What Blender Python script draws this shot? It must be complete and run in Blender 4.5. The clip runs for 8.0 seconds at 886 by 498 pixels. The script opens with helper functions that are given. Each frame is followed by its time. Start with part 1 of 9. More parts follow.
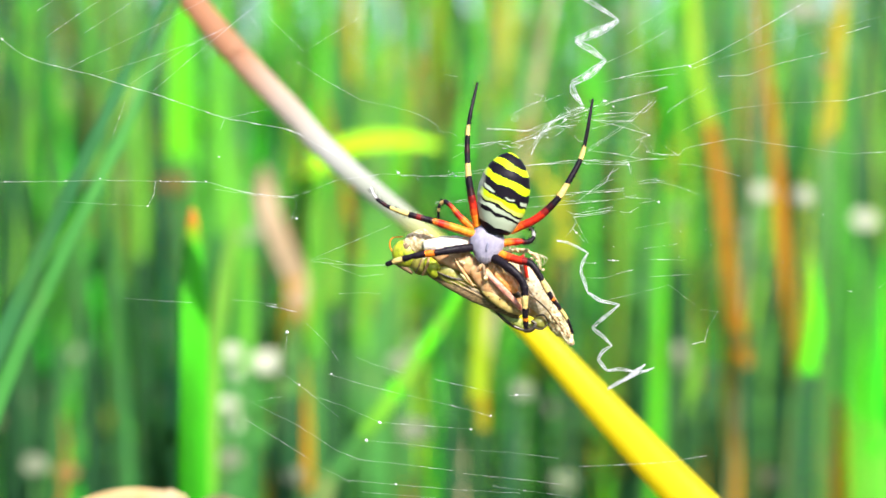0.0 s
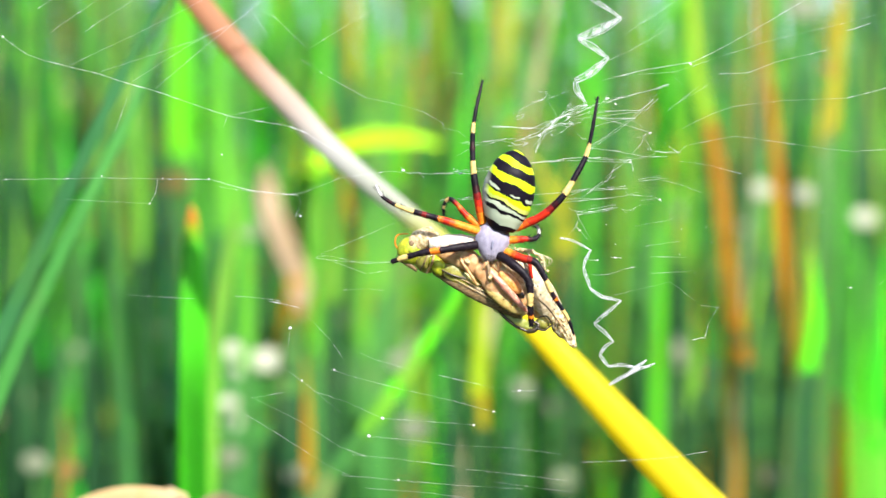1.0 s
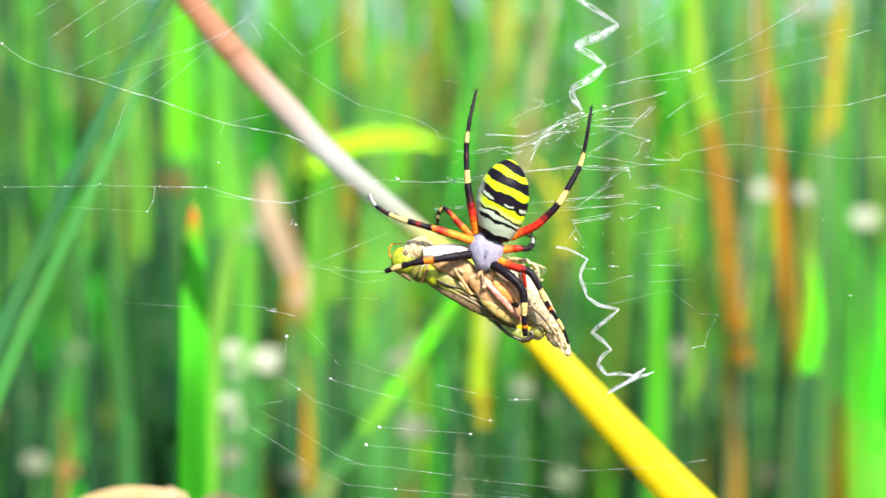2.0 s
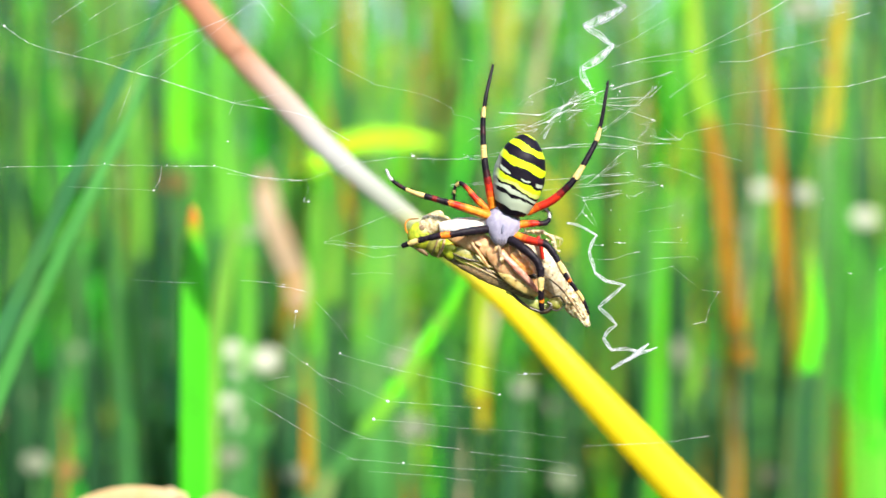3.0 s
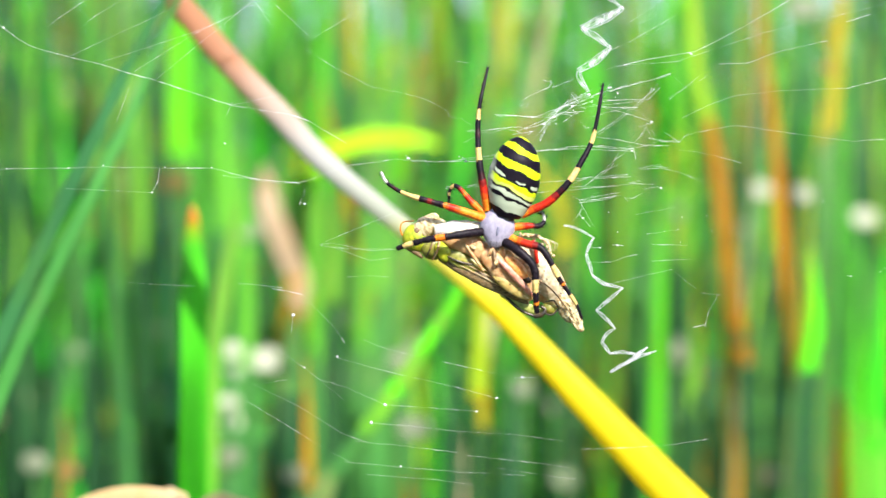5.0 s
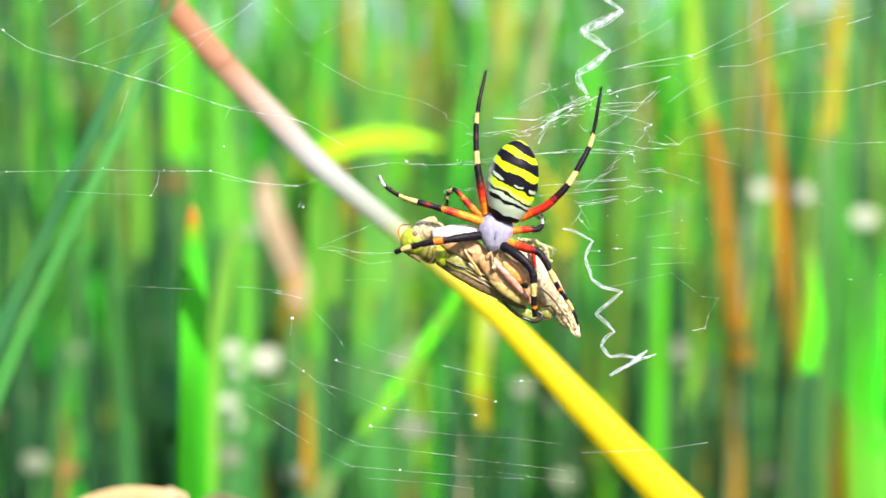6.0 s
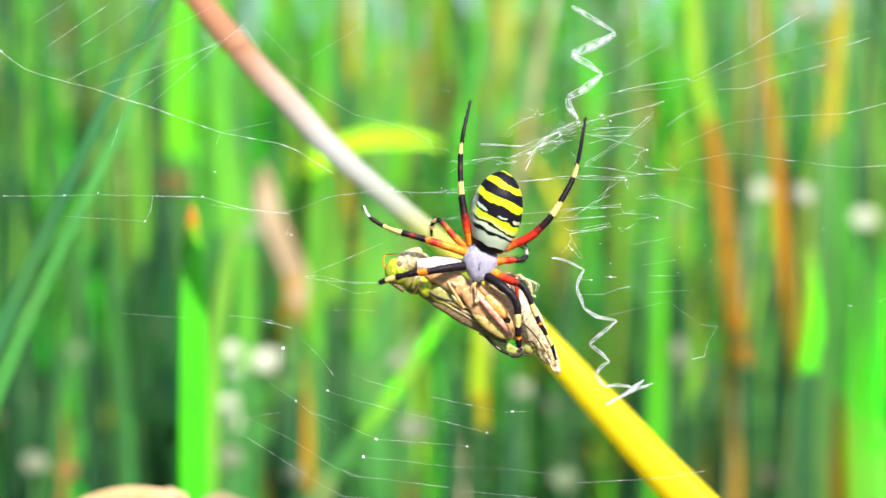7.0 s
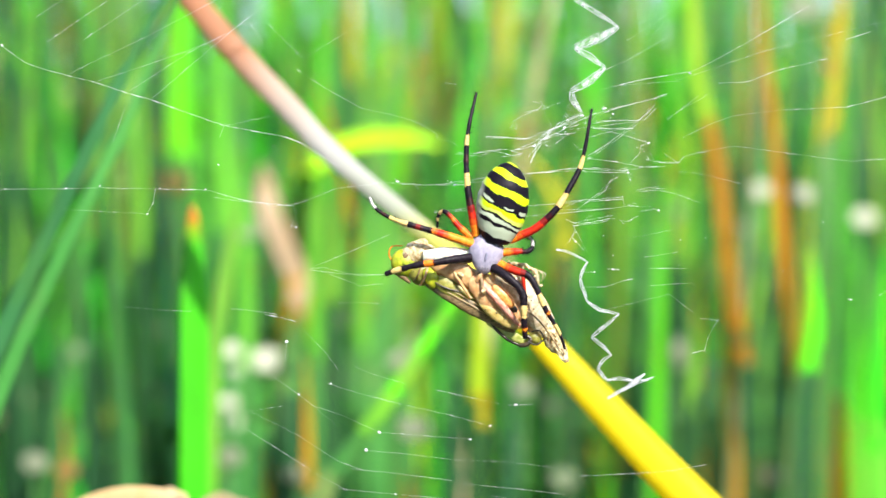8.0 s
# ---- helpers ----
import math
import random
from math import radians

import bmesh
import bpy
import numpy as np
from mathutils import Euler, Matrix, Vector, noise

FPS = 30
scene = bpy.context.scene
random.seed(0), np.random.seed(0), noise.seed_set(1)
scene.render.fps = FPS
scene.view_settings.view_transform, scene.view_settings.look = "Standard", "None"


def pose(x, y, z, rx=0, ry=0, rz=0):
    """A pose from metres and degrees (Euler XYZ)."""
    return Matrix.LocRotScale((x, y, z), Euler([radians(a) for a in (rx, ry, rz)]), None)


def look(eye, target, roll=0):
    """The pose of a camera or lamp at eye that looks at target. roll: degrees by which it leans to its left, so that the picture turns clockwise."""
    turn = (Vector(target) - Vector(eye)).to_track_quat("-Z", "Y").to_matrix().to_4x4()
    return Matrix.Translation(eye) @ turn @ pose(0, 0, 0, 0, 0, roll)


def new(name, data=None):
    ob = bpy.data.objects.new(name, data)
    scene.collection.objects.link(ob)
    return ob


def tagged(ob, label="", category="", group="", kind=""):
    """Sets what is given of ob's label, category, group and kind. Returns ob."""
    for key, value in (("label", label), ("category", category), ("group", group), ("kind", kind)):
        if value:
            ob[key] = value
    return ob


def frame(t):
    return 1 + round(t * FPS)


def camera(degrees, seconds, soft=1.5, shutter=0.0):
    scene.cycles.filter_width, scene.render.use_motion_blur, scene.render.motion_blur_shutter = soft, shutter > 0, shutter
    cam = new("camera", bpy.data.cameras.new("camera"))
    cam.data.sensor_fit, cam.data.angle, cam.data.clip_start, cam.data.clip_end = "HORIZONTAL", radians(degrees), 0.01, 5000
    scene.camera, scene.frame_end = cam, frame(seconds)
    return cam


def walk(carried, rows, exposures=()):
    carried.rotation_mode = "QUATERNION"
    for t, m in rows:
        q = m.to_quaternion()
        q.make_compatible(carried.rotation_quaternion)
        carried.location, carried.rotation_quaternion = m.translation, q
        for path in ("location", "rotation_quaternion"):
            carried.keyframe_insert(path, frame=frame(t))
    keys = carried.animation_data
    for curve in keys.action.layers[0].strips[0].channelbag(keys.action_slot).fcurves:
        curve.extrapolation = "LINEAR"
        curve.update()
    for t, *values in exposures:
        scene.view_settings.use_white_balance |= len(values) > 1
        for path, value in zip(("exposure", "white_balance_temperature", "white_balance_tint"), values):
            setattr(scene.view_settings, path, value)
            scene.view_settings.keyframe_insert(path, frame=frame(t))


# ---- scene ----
cam = camera(24, 8.0, soft=1.5)
EYE = (0, -0.322, 0.7)
# on a tripod: it settles by a hair's breadth at the start
SETTLE = ((0, 0), (0.1, 0.04), (0.2, 0.13), (0.3, 0.22), (0.5, 0.29), (8.0, 0.305))   # seconds, millimetres the aim sinks
walk(cam, [(t, look(EYE, (0, 0, 0.7 - sunk / 1000))) for t, sunk in SETTLE])
# a long lens close to its subject, wide open: only the web is sharp
cam.data.dof.use_dof = True
cam.data.dof.focus_distance = 0.322
cam.data.dof.aperture_fstop = 12.8

# ---- light ----
SUN_WAY = Vector((-0.33, 0.70, -0.63)).normalized()   # the way the sunlight goes
scene.view_settings.exposure = 1.25
world = bpy.data.worlds.new("world")
scene.world = world
world.use_nodes = True
sky = world.node_tree.nodes.new("ShaderNodeTexSky")
sky.sky_type = "NISHITA"
sky.sun_disc = False
sky.sun_elevation = math.asin(-SUN_WAY.z)
sky.sun_rotation = math.atan2(-SUN_WAY.x, -SUN_WAY.y)
background = world.node_tree.nodes["Background"]
background.inputs["Strength"].default_value = 0.15
world.node_tree.links.new(sky.outputs["Color"], background.inputs["Color"])
sun_data = bpy.data.lights.new("sun", "SUN")
sun_data.energy, sun_data.angle, sun_data.color = 4.6, radians(0.6), (1.0, 0.96, 0.88)
sun = new("sun", sun_data)
sun.matrix_world = look(-SUN_WAY * 20, (0, 0, 0))


# ---- materials ----
def shader(name, rough=0.5):
    mat = bpy.data.materials.new(name)
    mat.use_nodes = True
    nt = mat.node_tree
    bsdf = nt.nodes["Principled BSDF"]
    bsdf.inputs["Roughness"].default_value = rough
    return mat, nt, bsdf


def add(nt, kind, **values):
    node = nt.nodes.new(kind)
    for key, value in values.items():
        node.inputs[key].default_value = value
    return node


def ramp(nt, source, stops, step=False):
    node = nt.nodes.new("ShaderNodeValToRGB")
    if step:
        node.color_ramp.interpolation = "CONSTANT"
    els = node.color_ramp.elements
    while len(els) < len(stops):
        els.new(0.5)
    for el, (at, col) in zip(els, stops):
        el.position, el.color = at, (*col, 1)
    nt.links.new(source, node.inputs["Fac"])
    return node.outputs["Color"]


def mix(nt, fac, a, b, kind="MIX"):
    node = nt.nodes.new("ShaderNodeMix")
    node.data_type, node.blend_type = "RGBA", kind
    for key, value in ((0, fac), (6, a), (7, b)):
        if isinstance(value, bpy.types.NodeSocket):
            nt.links.new(value, node.inputs[key])
        else:
            node.inputs[key].default_value = value if key == 0 else (*value, 1)
    return node.outputs[2]


def relief(nt, bsdf, height, strength, distance):
    bump = add(nt, "ShaderNodeBump", Strength=strength, Distance=distance)
    nt.links.new(height, bump.inputs["Height"])
    nt.links.new(bump.outputs["Normal"], bsdf.inputs["Normal"])


def grain(nt, scale, stretch=(1, 1, 1), detail=4.0):
    coord = nt.nodes.new("ShaderNodeTexCoord")
    mapping = add(nt, "ShaderNodeMapping", Scale=stretch)
    tex = add(nt, "ShaderNodeTexNoise", Scale=scale, Detail=detail)
    nt.links.new(coord.outputs["Object"], mapping.inputs["Vector"])
    nt.links.new(mapping.outputs["Vector"], tex.inputs["Vector"])
    return tex.outputs["Fac"]


def blade_material(name, dark, light, dry, through_light=0.45, rough=0.38, island=False, tips=None, dapple=0.4):
    """Leaf blades: ribbed lengthwise, blotched, sunlight shining through them."""
    mat, nt, bsdf = shader(name, rough)
    ribs = grain(nt, 900, (1, 1, 0.02))
    blotch = grain(nt, 34, (1, 1, 0.55))
    colour = mix(nt, ramp_fac(nt, blotch, 0.35, 0.68), dark, light)
    colour = mix(nt, ramp_fac(nt, grain(nt, 46, (1, 1, 0.5)), 0.56, 0.7), colour, dry)
    # darker lengthwise stripes
    colour = mix(nt, ramp_fac(nt, grain(nt, 330, (1, 1, 0.015)), 0.48, 0.66), colour, mix(nt, 0.4, colour, dark))
    # dark patches a few centimetres long, dappled shade put into the colour
    colour = mix(nt, ramp_fac(nt, grain(nt, 62, (1, 1, 0.6)), 0.5, 0.62), colour, mix(nt, dapple, colour, (0.02, 0.12, 0.02)))
    if island:
        geo = nt.nodes.new("ShaderNodeNewGeometry")
        pick = ramp(nt, geo.outputs["Random Per Island"], island, True)
        # mottled along each blade, standing in for dappled light by colour
        mottle = ramp_fac(nt, grain(nt, 26, (1, 1, 0.7)), 0.46, 0.6)
        colour = mix(nt, mottle, pick, mix(nt, 0.5, colour, pick))
        shade = geo.outputs["Random Per Island"]
    else:
        info = nt.nodes.new("ShaderNodeObjectInfo")
        shade = info.outputs["Random"]
    vary = add(nt, "ShaderNodeHueSaturation", Saturation=1.0)
    for key, low, high in (("Hue", 0.485, 0.515), ("Value", 0.85, 1.15)):
        rng = add(nt, "ShaderNodeMapRange", **{"To Min": low, "To Max": high})
        nt.links.new(shade, rng.inputs["Value"])
        nt.links.new(rng.outputs["Result"], vary.inputs[key])
    nt.links.new(colour, vary.inputs["Color"])
    colour = vary.outputs["Color"]
    if tips:
        coord = nt.nodes.new("ShaderNodeTexCoord")
        split = nt.nodes.new("ShaderNodeSeparateXYZ")
        nt.links.new(coord.outputs["Object"], split.inputs[0])
        colour = tips(nt, split, colour)
    nt.links.new(colour, bsdf.inputs["Base Color"])
    relief(nt, bsdf, ribs, 0.35, 0.0004)
    glow = nt.nodes.new("ShaderNodeBsdfTranslucent")
    nt.links.new(colour, glow.inputs["Color"])
    both = add(nt, "ShaderNodeMixShader", Fac=through_light)
    nt.links.new(bsdf.outputs[0], both.inputs[1])
    nt.links.new(glow.outputs[0], both.inputs[2])
    nt.links.new(both.outputs[0], nt.nodes["Material Output"].inputs["Surface"])
    return mat


def ramp_fac(nt, source, low, high):
    rng = add(nt, "ShaderNodeMapRange", **{"From Min": low, "From Max": high})
    nt.links.new(source, rng.inputs["Value"])
    return rng.outputs["Result"]


def plain(name, dark, light, rough=0.5, scale=600, bump=0.3, depth=0.0003, stretch=(1, 1, 1), sheen=0.0, through_light=0.0, gloss=0.5, flesh=0.0, blot=1.0):
    """A mottled surface with fine relief."""
    mat, nt, bsdf = shader(name, rough)
    fine = grain(nt, scale, stretch)
    broad = grain(nt, scale / 6, stretch, 2.0)
    colour = mix(nt, ramp_fac(nt, fine, 0.35, 0.65), dark, light)
    colour = mix(nt, ramp_fac(nt, broad, 0.5, 0.75), colour, mix(nt, blot, colour, dark))
    nt.links.new(colour, bsdf.inputs["Base Color"])
    bsdf.inputs["Sheen Weight"].default_value = sheen
    bsdf.inputs["Subsurface Weight"].default_value = flesh
    bsdf.inputs["Subsurface Radius"].default_value = (1.0, 0.6, 0.4)
    bsdf.inputs["Subsurface Scale"].default_value = 0.0009
    bsdf.inputs["Specular IOR Level"].default_value = gloss
    relief(nt, bsdf, fine, bump, depth)
    if through_light:
        glow = nt.nodes.new("ShaderNodeBsdfTranslucent")
        nt.links.new(colour, glow.inputs["Color"])
        both = add(nt, "ShaderNodeMixShader", Fac=through_light)
        nt.links.new(bsdf.outputs[0], both.inputs[1])
        nt.links.new(glow.outputs[0], both.inputs[2])
        nt.links.new(both.outputs[0], nt.nodes["Material Output"].inputs["Surface"])
    return mat


def orange_tip(nt, split, colour):
    """The leaf yellows towards its withered tip."""
    colour = mix(nt, ramp_fac(nt, split.outputs["Z"], -0.009, -0.005), colour, (0.3, 0.45, 0.01))
    return mix(nt, ramp_fac(nt, split.outputs["Z"], -0.0052, -0.003), colour, (0.6, 0.22, 0.01))


BLADE = {
    "green": blade_material("green_blade", (0.045, 0.2, 0.045), (0.13, 0.38, 0.075), (0.25, 0.32, 0.1)),
    # bright, vivid, neon, sunny: lighter copies of green and lime with sunlight painted in
    "bright": blade_material("bright_green_blade", (0.12, 0.44, 0.03), (0.23, 0.6, 0.045), (0.26, 0.45, 0.06), dapple=0.3),
    "vivid": blade_material("vivid_green_blade", (0.06, 0.48, 0.008), (0.11, 0.66, 0.012), (0.16, 0.5, 0.02), dapple=0.08),
    "tipped": blade_material("tipped_blade", (0.055, 0.52, 0.012), (0.1, 0.66, 0.014), (0.09, 0.46, 0.03), tips=orange_tip, dapple=0.2),
    "pale": blade_material("pale_green_blade", (0.07, 0.26, 0.05), (0.13, 0.38, 0.08), (0.12, 0.26, 0.06), dapple=0.3),
    "peach": blade_material("dry_peach_leaf", (0.7, 0.46, 0.2), (0.84, 0.66, 0.42), (0.78, 0.42, 0.1), dapple=0.0, rough=0.5),
    "rust": blade_material("rusty_blade", (0.42, 0.175, 0.002), (0.56, 0.26, 0.003), (0.16, 0.18, 0.02), dapple=0.36),
    "gold": blade_material("golden_blade", (0.5, 0.46, 0.003), (0.64, 0.58, 0.005), (0.6, 0.3, 0.004), dapple=0.3),
    "neon": blade_material("sunlit_green_blade", (0.1, 0.72, 0.008), (0.15, 0.82, 0.01), (0.14, 0.6, 0.02), dapple=0.05),
    "amber": blade_material("amber_blade", (0.5, 0.24, 0.003), (0.66, 0.36, 0.006), (0.36, 0.3, 0.02), dapple=0.2),
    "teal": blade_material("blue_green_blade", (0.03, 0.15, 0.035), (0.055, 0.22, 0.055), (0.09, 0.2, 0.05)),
    "sunny": blade_material("sunlit_lime_blade", (0.46, 0.8, 0.01), (0.56, 0.88, 0.015), (0.48, 0.76, 0.02), rough=0.3, dapple=0.04),
    # darker copy of green: shade among the reeds put into its colour
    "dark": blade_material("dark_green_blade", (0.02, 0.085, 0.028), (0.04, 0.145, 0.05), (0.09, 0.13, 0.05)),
    "lime": blade_material("lime_blade", (0.3, 0.55, 0.01), (0.5, 0.72, 0.02), (0.45, 0.5, 0.03), dapple=0.1),
    "yellow": blade_material("yellow_blade", (0.55, 0.5, 0.01), (0.7, 0.6, 0.02), (0.6, 0.35, 0.02), dapple=0.5),
    "orange": blade_material("withered_orange_blade", (0.46, 0.27, 0.004), (0.6, 0.41, 0.006), (0.14, 0.2, 0.03), dapple=0.55),
    "brown": blade_material("withered_brown_blade", (0.3, 0.18, 0.012), (0.44, 0.28, 0.02), (0.16, 0.18, 0.05), dapple=0.55),
    "tan": blade_material("dry_tan_blade", (0.5, 0.37, 0.2), (0.68, 0.53, 0.34), (0.44, 0.28, 0.11), dapple=0.2),
}


def film_material():
    """The filmy sheet between the strands of the zigzag band."""
    mat, nt, bsdf = shader("silk_film", 0.5)
    bsdf.inputs["Base Color"].default_value = (0.82, 0.82, 0.86, 1)
    clear = nt.nodes.new("ShaderNodeBsdfTransparent")
    both = nt.nodes.new("ShaderNodeMixShader")
    nt.links.new(ramp_fac(nt, grain(nt, 1300, (1, 1, 0.5)), 0.42, 1.15), both.inputs[0])
    nt.links.new(clear.outputs[0], both.inputs[1])
    nt.links.new(bsdf.outputs[0], both.inputs[2])
    nt.links.new(both.outputs[0], nt.nodes["Material Output"].inputs["Surface"])
    return mat


def build_materials():
    made = {}
    made["bed"] = blade_material("reed_bed_leaf", (0.015, 0.1, 0.02), (0.1, 0.42, 0.03), (0.4, 0.34, 0.12), island=[
        (0.0, (0.075, 0.36, 0.075)), (0.2, (0.1, 0.53, 0.05)), (0.36, (0.028, 0.17, 0.055)), (0.46, (0.15, 0.66, 0.03)),
        (0.6, (0.085, 0.35, 0.13)), (0.69, (0.14, 0.52, 0.08)), (0.79, (0.36, 0.6, 0.03)), (0.87, (0.5, 0.29, 0.03)), (0.9, (0.34, 0.48, 0.14)), (0.965, (0.3, 0.24, 0.06))])
    # darker leaf tones put the shade between the reeds into the colour
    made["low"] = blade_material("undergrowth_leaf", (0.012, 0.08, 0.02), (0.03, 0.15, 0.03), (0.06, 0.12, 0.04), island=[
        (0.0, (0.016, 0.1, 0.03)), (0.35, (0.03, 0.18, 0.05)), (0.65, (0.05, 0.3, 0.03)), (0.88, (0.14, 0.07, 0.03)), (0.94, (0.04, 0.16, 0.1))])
    # mixed leaf tones; the pale and bright ones partly stand in for glints
    made["sprig"] = blade_material("sprig_leaf", (0.03, 0.2, 0.02), (0.14, 0.5, 0.03), (0.3, 0.3, 0.1), island=[
        (0.0, (0.09, 0.42, 0.04)), (0.2, (0.14, 0.6, 0.03)), (0.4, (0.03, 0.18, 0.04)), (0.52, (0.18, 0.68, 0.02)), (0.66, (0.1, 0.36, 0.11)),
        (0.76, (0.45, 0.66, 0.03)), (0.84, (0.42, 0.24, 0.01)), (0.88, (0.56, 0.48, 0.28)), (0.93, (0.24, 0.13, 0.03)), (0.965, (0.58, 0.5, 0.02))])
    # dark palette: the shade low among the stems is put into these colours
    made["low_shade"] = blade_material("shade_painted_leaf", (0.02, 0.13, 0.02), (0.07, 0.3, 0.03), (0.2, 0.16, 0.06), island=[
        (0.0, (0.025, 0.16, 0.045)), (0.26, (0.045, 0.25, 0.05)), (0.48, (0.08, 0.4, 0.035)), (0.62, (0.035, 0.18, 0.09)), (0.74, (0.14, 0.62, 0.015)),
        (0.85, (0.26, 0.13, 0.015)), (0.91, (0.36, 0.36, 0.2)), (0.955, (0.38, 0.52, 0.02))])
    made["silk"] = plain("silk", (0.72, 0.72, 0.74), (0.85, 0.85, 0.88), 0.3, 4000, 0.2, 0.0001, through_light=0.35)
    made["band"] = plain("band_silk", (0.6, 0.61, 0.66), (0.74, 0.75, 0.8), 0.45, 2500, 0.5, 0.0002, through_light=0.4)
    made["film"] = film_material()
    made["soil"] = plain("wet_soil", (0.022, 0.03, 0.011), (0.055, 0.062, 0.025), 0.8, 9, 0.7, 0.03)
    # spider
    made["black"] = plain("black_chitin", (0.004, 0.003, 0.006), (0.016, 0.01, 0.015), 0.48, 2400, 0.6, 0.0001, gloss=0.13)
    made["cream"] = plain("cream_chitin", (0.5, 0.34, 0.1), (0.66, 0.48, 0.19), 0.55, 2500, 0.3, 0.0001, gloss=0.22)
    made["red"] = plain("red_chitin", (0.3, 0.008, 0.004), (0.5, 0.025, 0.006), 0.5, 2500, 0.3, 0.0001, gloss=0.22)
    made["dusky"] = plain("dark_red_chitin", (0.012, 0.001, 0.003), (0.036, 0.003, 0.006), 0.48, 2500, 0.3, 0.0001, gloss=0.22)
    made["amber"] = plain("amber_chitin", (0.56, 0.12, 0.006), (0.74, 0.25, 0.02), 0.5, 2500, 0.3, 0.0001, gloss=0.22)
    made["ember"] = plain("orange_red_chitin", (0.42, 0.04, 0.004), (0.6, 0.09, 0.01), 0.5, 2500, 0.3, 0.0001, gloss=0.22)
    made["garnet"] = plain("garnet_chitin", (0.12, 0.004, 0.004), (0.2, 0.01, 0.008), 0.5, 2500, 0.3, 0.0001, gloss=0.22)
    made["pale"] = plain("pale_leg", (0.4, 0.36, 0.34), (0.55, 0.52, 0.5), 0.45, 2500, 0.3, 0.0001)
    made["mark"] = plain("grey_lilac_hair", (0.12, 0.12, 0.18), (0.2, 0.19, 0.27), 0.6, 1400, 0.2, 0.0001)
    made["shield"] = plain("silver_hair", (0.2, 0.18, 0.25), (0.31, 0.285, 0.36), 0.6, 1400, 0.2, 0.0001, sheen=0.15)
    # prey
    made["hide"] = plain("tan_hide", (0.54, 0.28, 0.12), (0.7, 0.45, 0.23), 0.4, 1500, 0.3, 0.00015, through_light=0.2, flesh=0.5, blot=0.5)
    made["olive"] = plain("olive_hide", (0.2, 0.2, 0.025), (0.4, 0.36, 0.08), 0.42, 1500, 0.3, 0.00015, through_light=0.2, flesh=0.5, blot=0.6)
    made["khaki"] = plain("khaki_hide", (0.38, 0.27, 0.07), (0.54, 0.41, 0.15), 0.42, 1500, 0.3, 0.00015, through_light=0.2, flesh=0.5, blot=0.6)
    made["leafy"] = plain("green_hide", (0.24, 0.3, 0.008), (0.5, 0.52, 0.025), 0.45, 1500, 0.3, 0.00015, through_light=0.15, flesh=0.5, blot=0.5)
    made["pinkish"] = plain("pink_hide", (0.46, 0.17, 0.12), (0.62, 0.32, 0.24), 0.36, 1500, 0.25, 0.00015, flesh=0.5, blot=0.5)
    made["salmon"] = plain("orange_hide", (0.66, 0.2, 0.02), (0.78, 0.44, 0.17), 0.4, 1500, 0.3, 0.00015, flesh=0.5, blot=0.5)
    made["wing"] = plain("wing_skin", (0.5, 0.33, 0.14), (0.68, 0.49, 0.27), 0.42, 1400, 0.4, 0.00015, (1, 1, 6), through_light=0.3, flesh=0.5, blot=0.6)
    made["wrap"] = plain("silk_wrapping", (0.34, 0.23, 0.09), (0.74, 0.62, 0.4), 0.6, 2200, 0.6, 0.0002, through_light=0.15, flesh=0.5, blot=0.55)
    made["husk"] = plain("brown_husk", (0.12, 0.07, 0.03), (0.32, 0.21, 0.1), 0.5, 1600, 0.4, 0.00015)
    made["bark"] = plain("brown_wing", (0.13, 0.085, 0.04), (0.36, 0.25, 0.12), 0.4, 1500, 0.3, 0.00015, (1, 1, 4), through_light=0.25, flesh=0.5, blot=0.6)
    made["membrane"] = plain("green_membrane", (0.35, 0.4, 0.08), (0.6, 0.6, 0.2), 0.3, 1500, 0.3, 0.00015, through_light=0.4, blot=0.5)
    # pale scraps added as stand-ins for blurred sun glints among the reeds
    made["glint"] = plain("sun_glint_scrap", (0.48, 0.5, 0.36), (0.62, 0.62, 0.48), 0.5, 60, 0.15, 0.0006, through_light=0.2)
    made["dull"] = plain("dull_glint_scrap", (0.27, 0.31, 0.2), (0.4, 0.42, 0.29), 0.65, 60, 0.15, 0.0006, through_light=0.3)
    made["faint"] = plain("faint_glint_scrap", (0.2, 0.28, 0.15), (0.32, 0.38, 0.23), 0.65, 60, 0.15, 0.0006, through_light=0.3)
    made["rustglint"] = plain("rusty_glint_scrap", (0.3, 0.16, 0.02), (0.44, 0.26, 0.04), 0.55, 60, 0.15, 0.0006, through_light=0.2)
    made["white"] = plain("white_silk", (0.4, 0.31, 0.18), (0.66, 0.56, 0.4), 0.5, 1800, 0.4, 0.00015, through_light=0.15, flesh=0.5, blot=0.5)
    made["gauze"] = plain("white_gauze", (0.66, 0.6, 0.5), (0.84, 0.8, 0.73), 0.6, 2200, 0.4, 0.00015, through_light=0.2, flesh=0.5, blot=0.4)
    made["horn"] = plain("dark_horn", (0.02, 0.015, 0.01), (0.07, 0.045, 0.02), 0.35, 2000, 0.3, 0.0001)
    return made


M = build_materials()


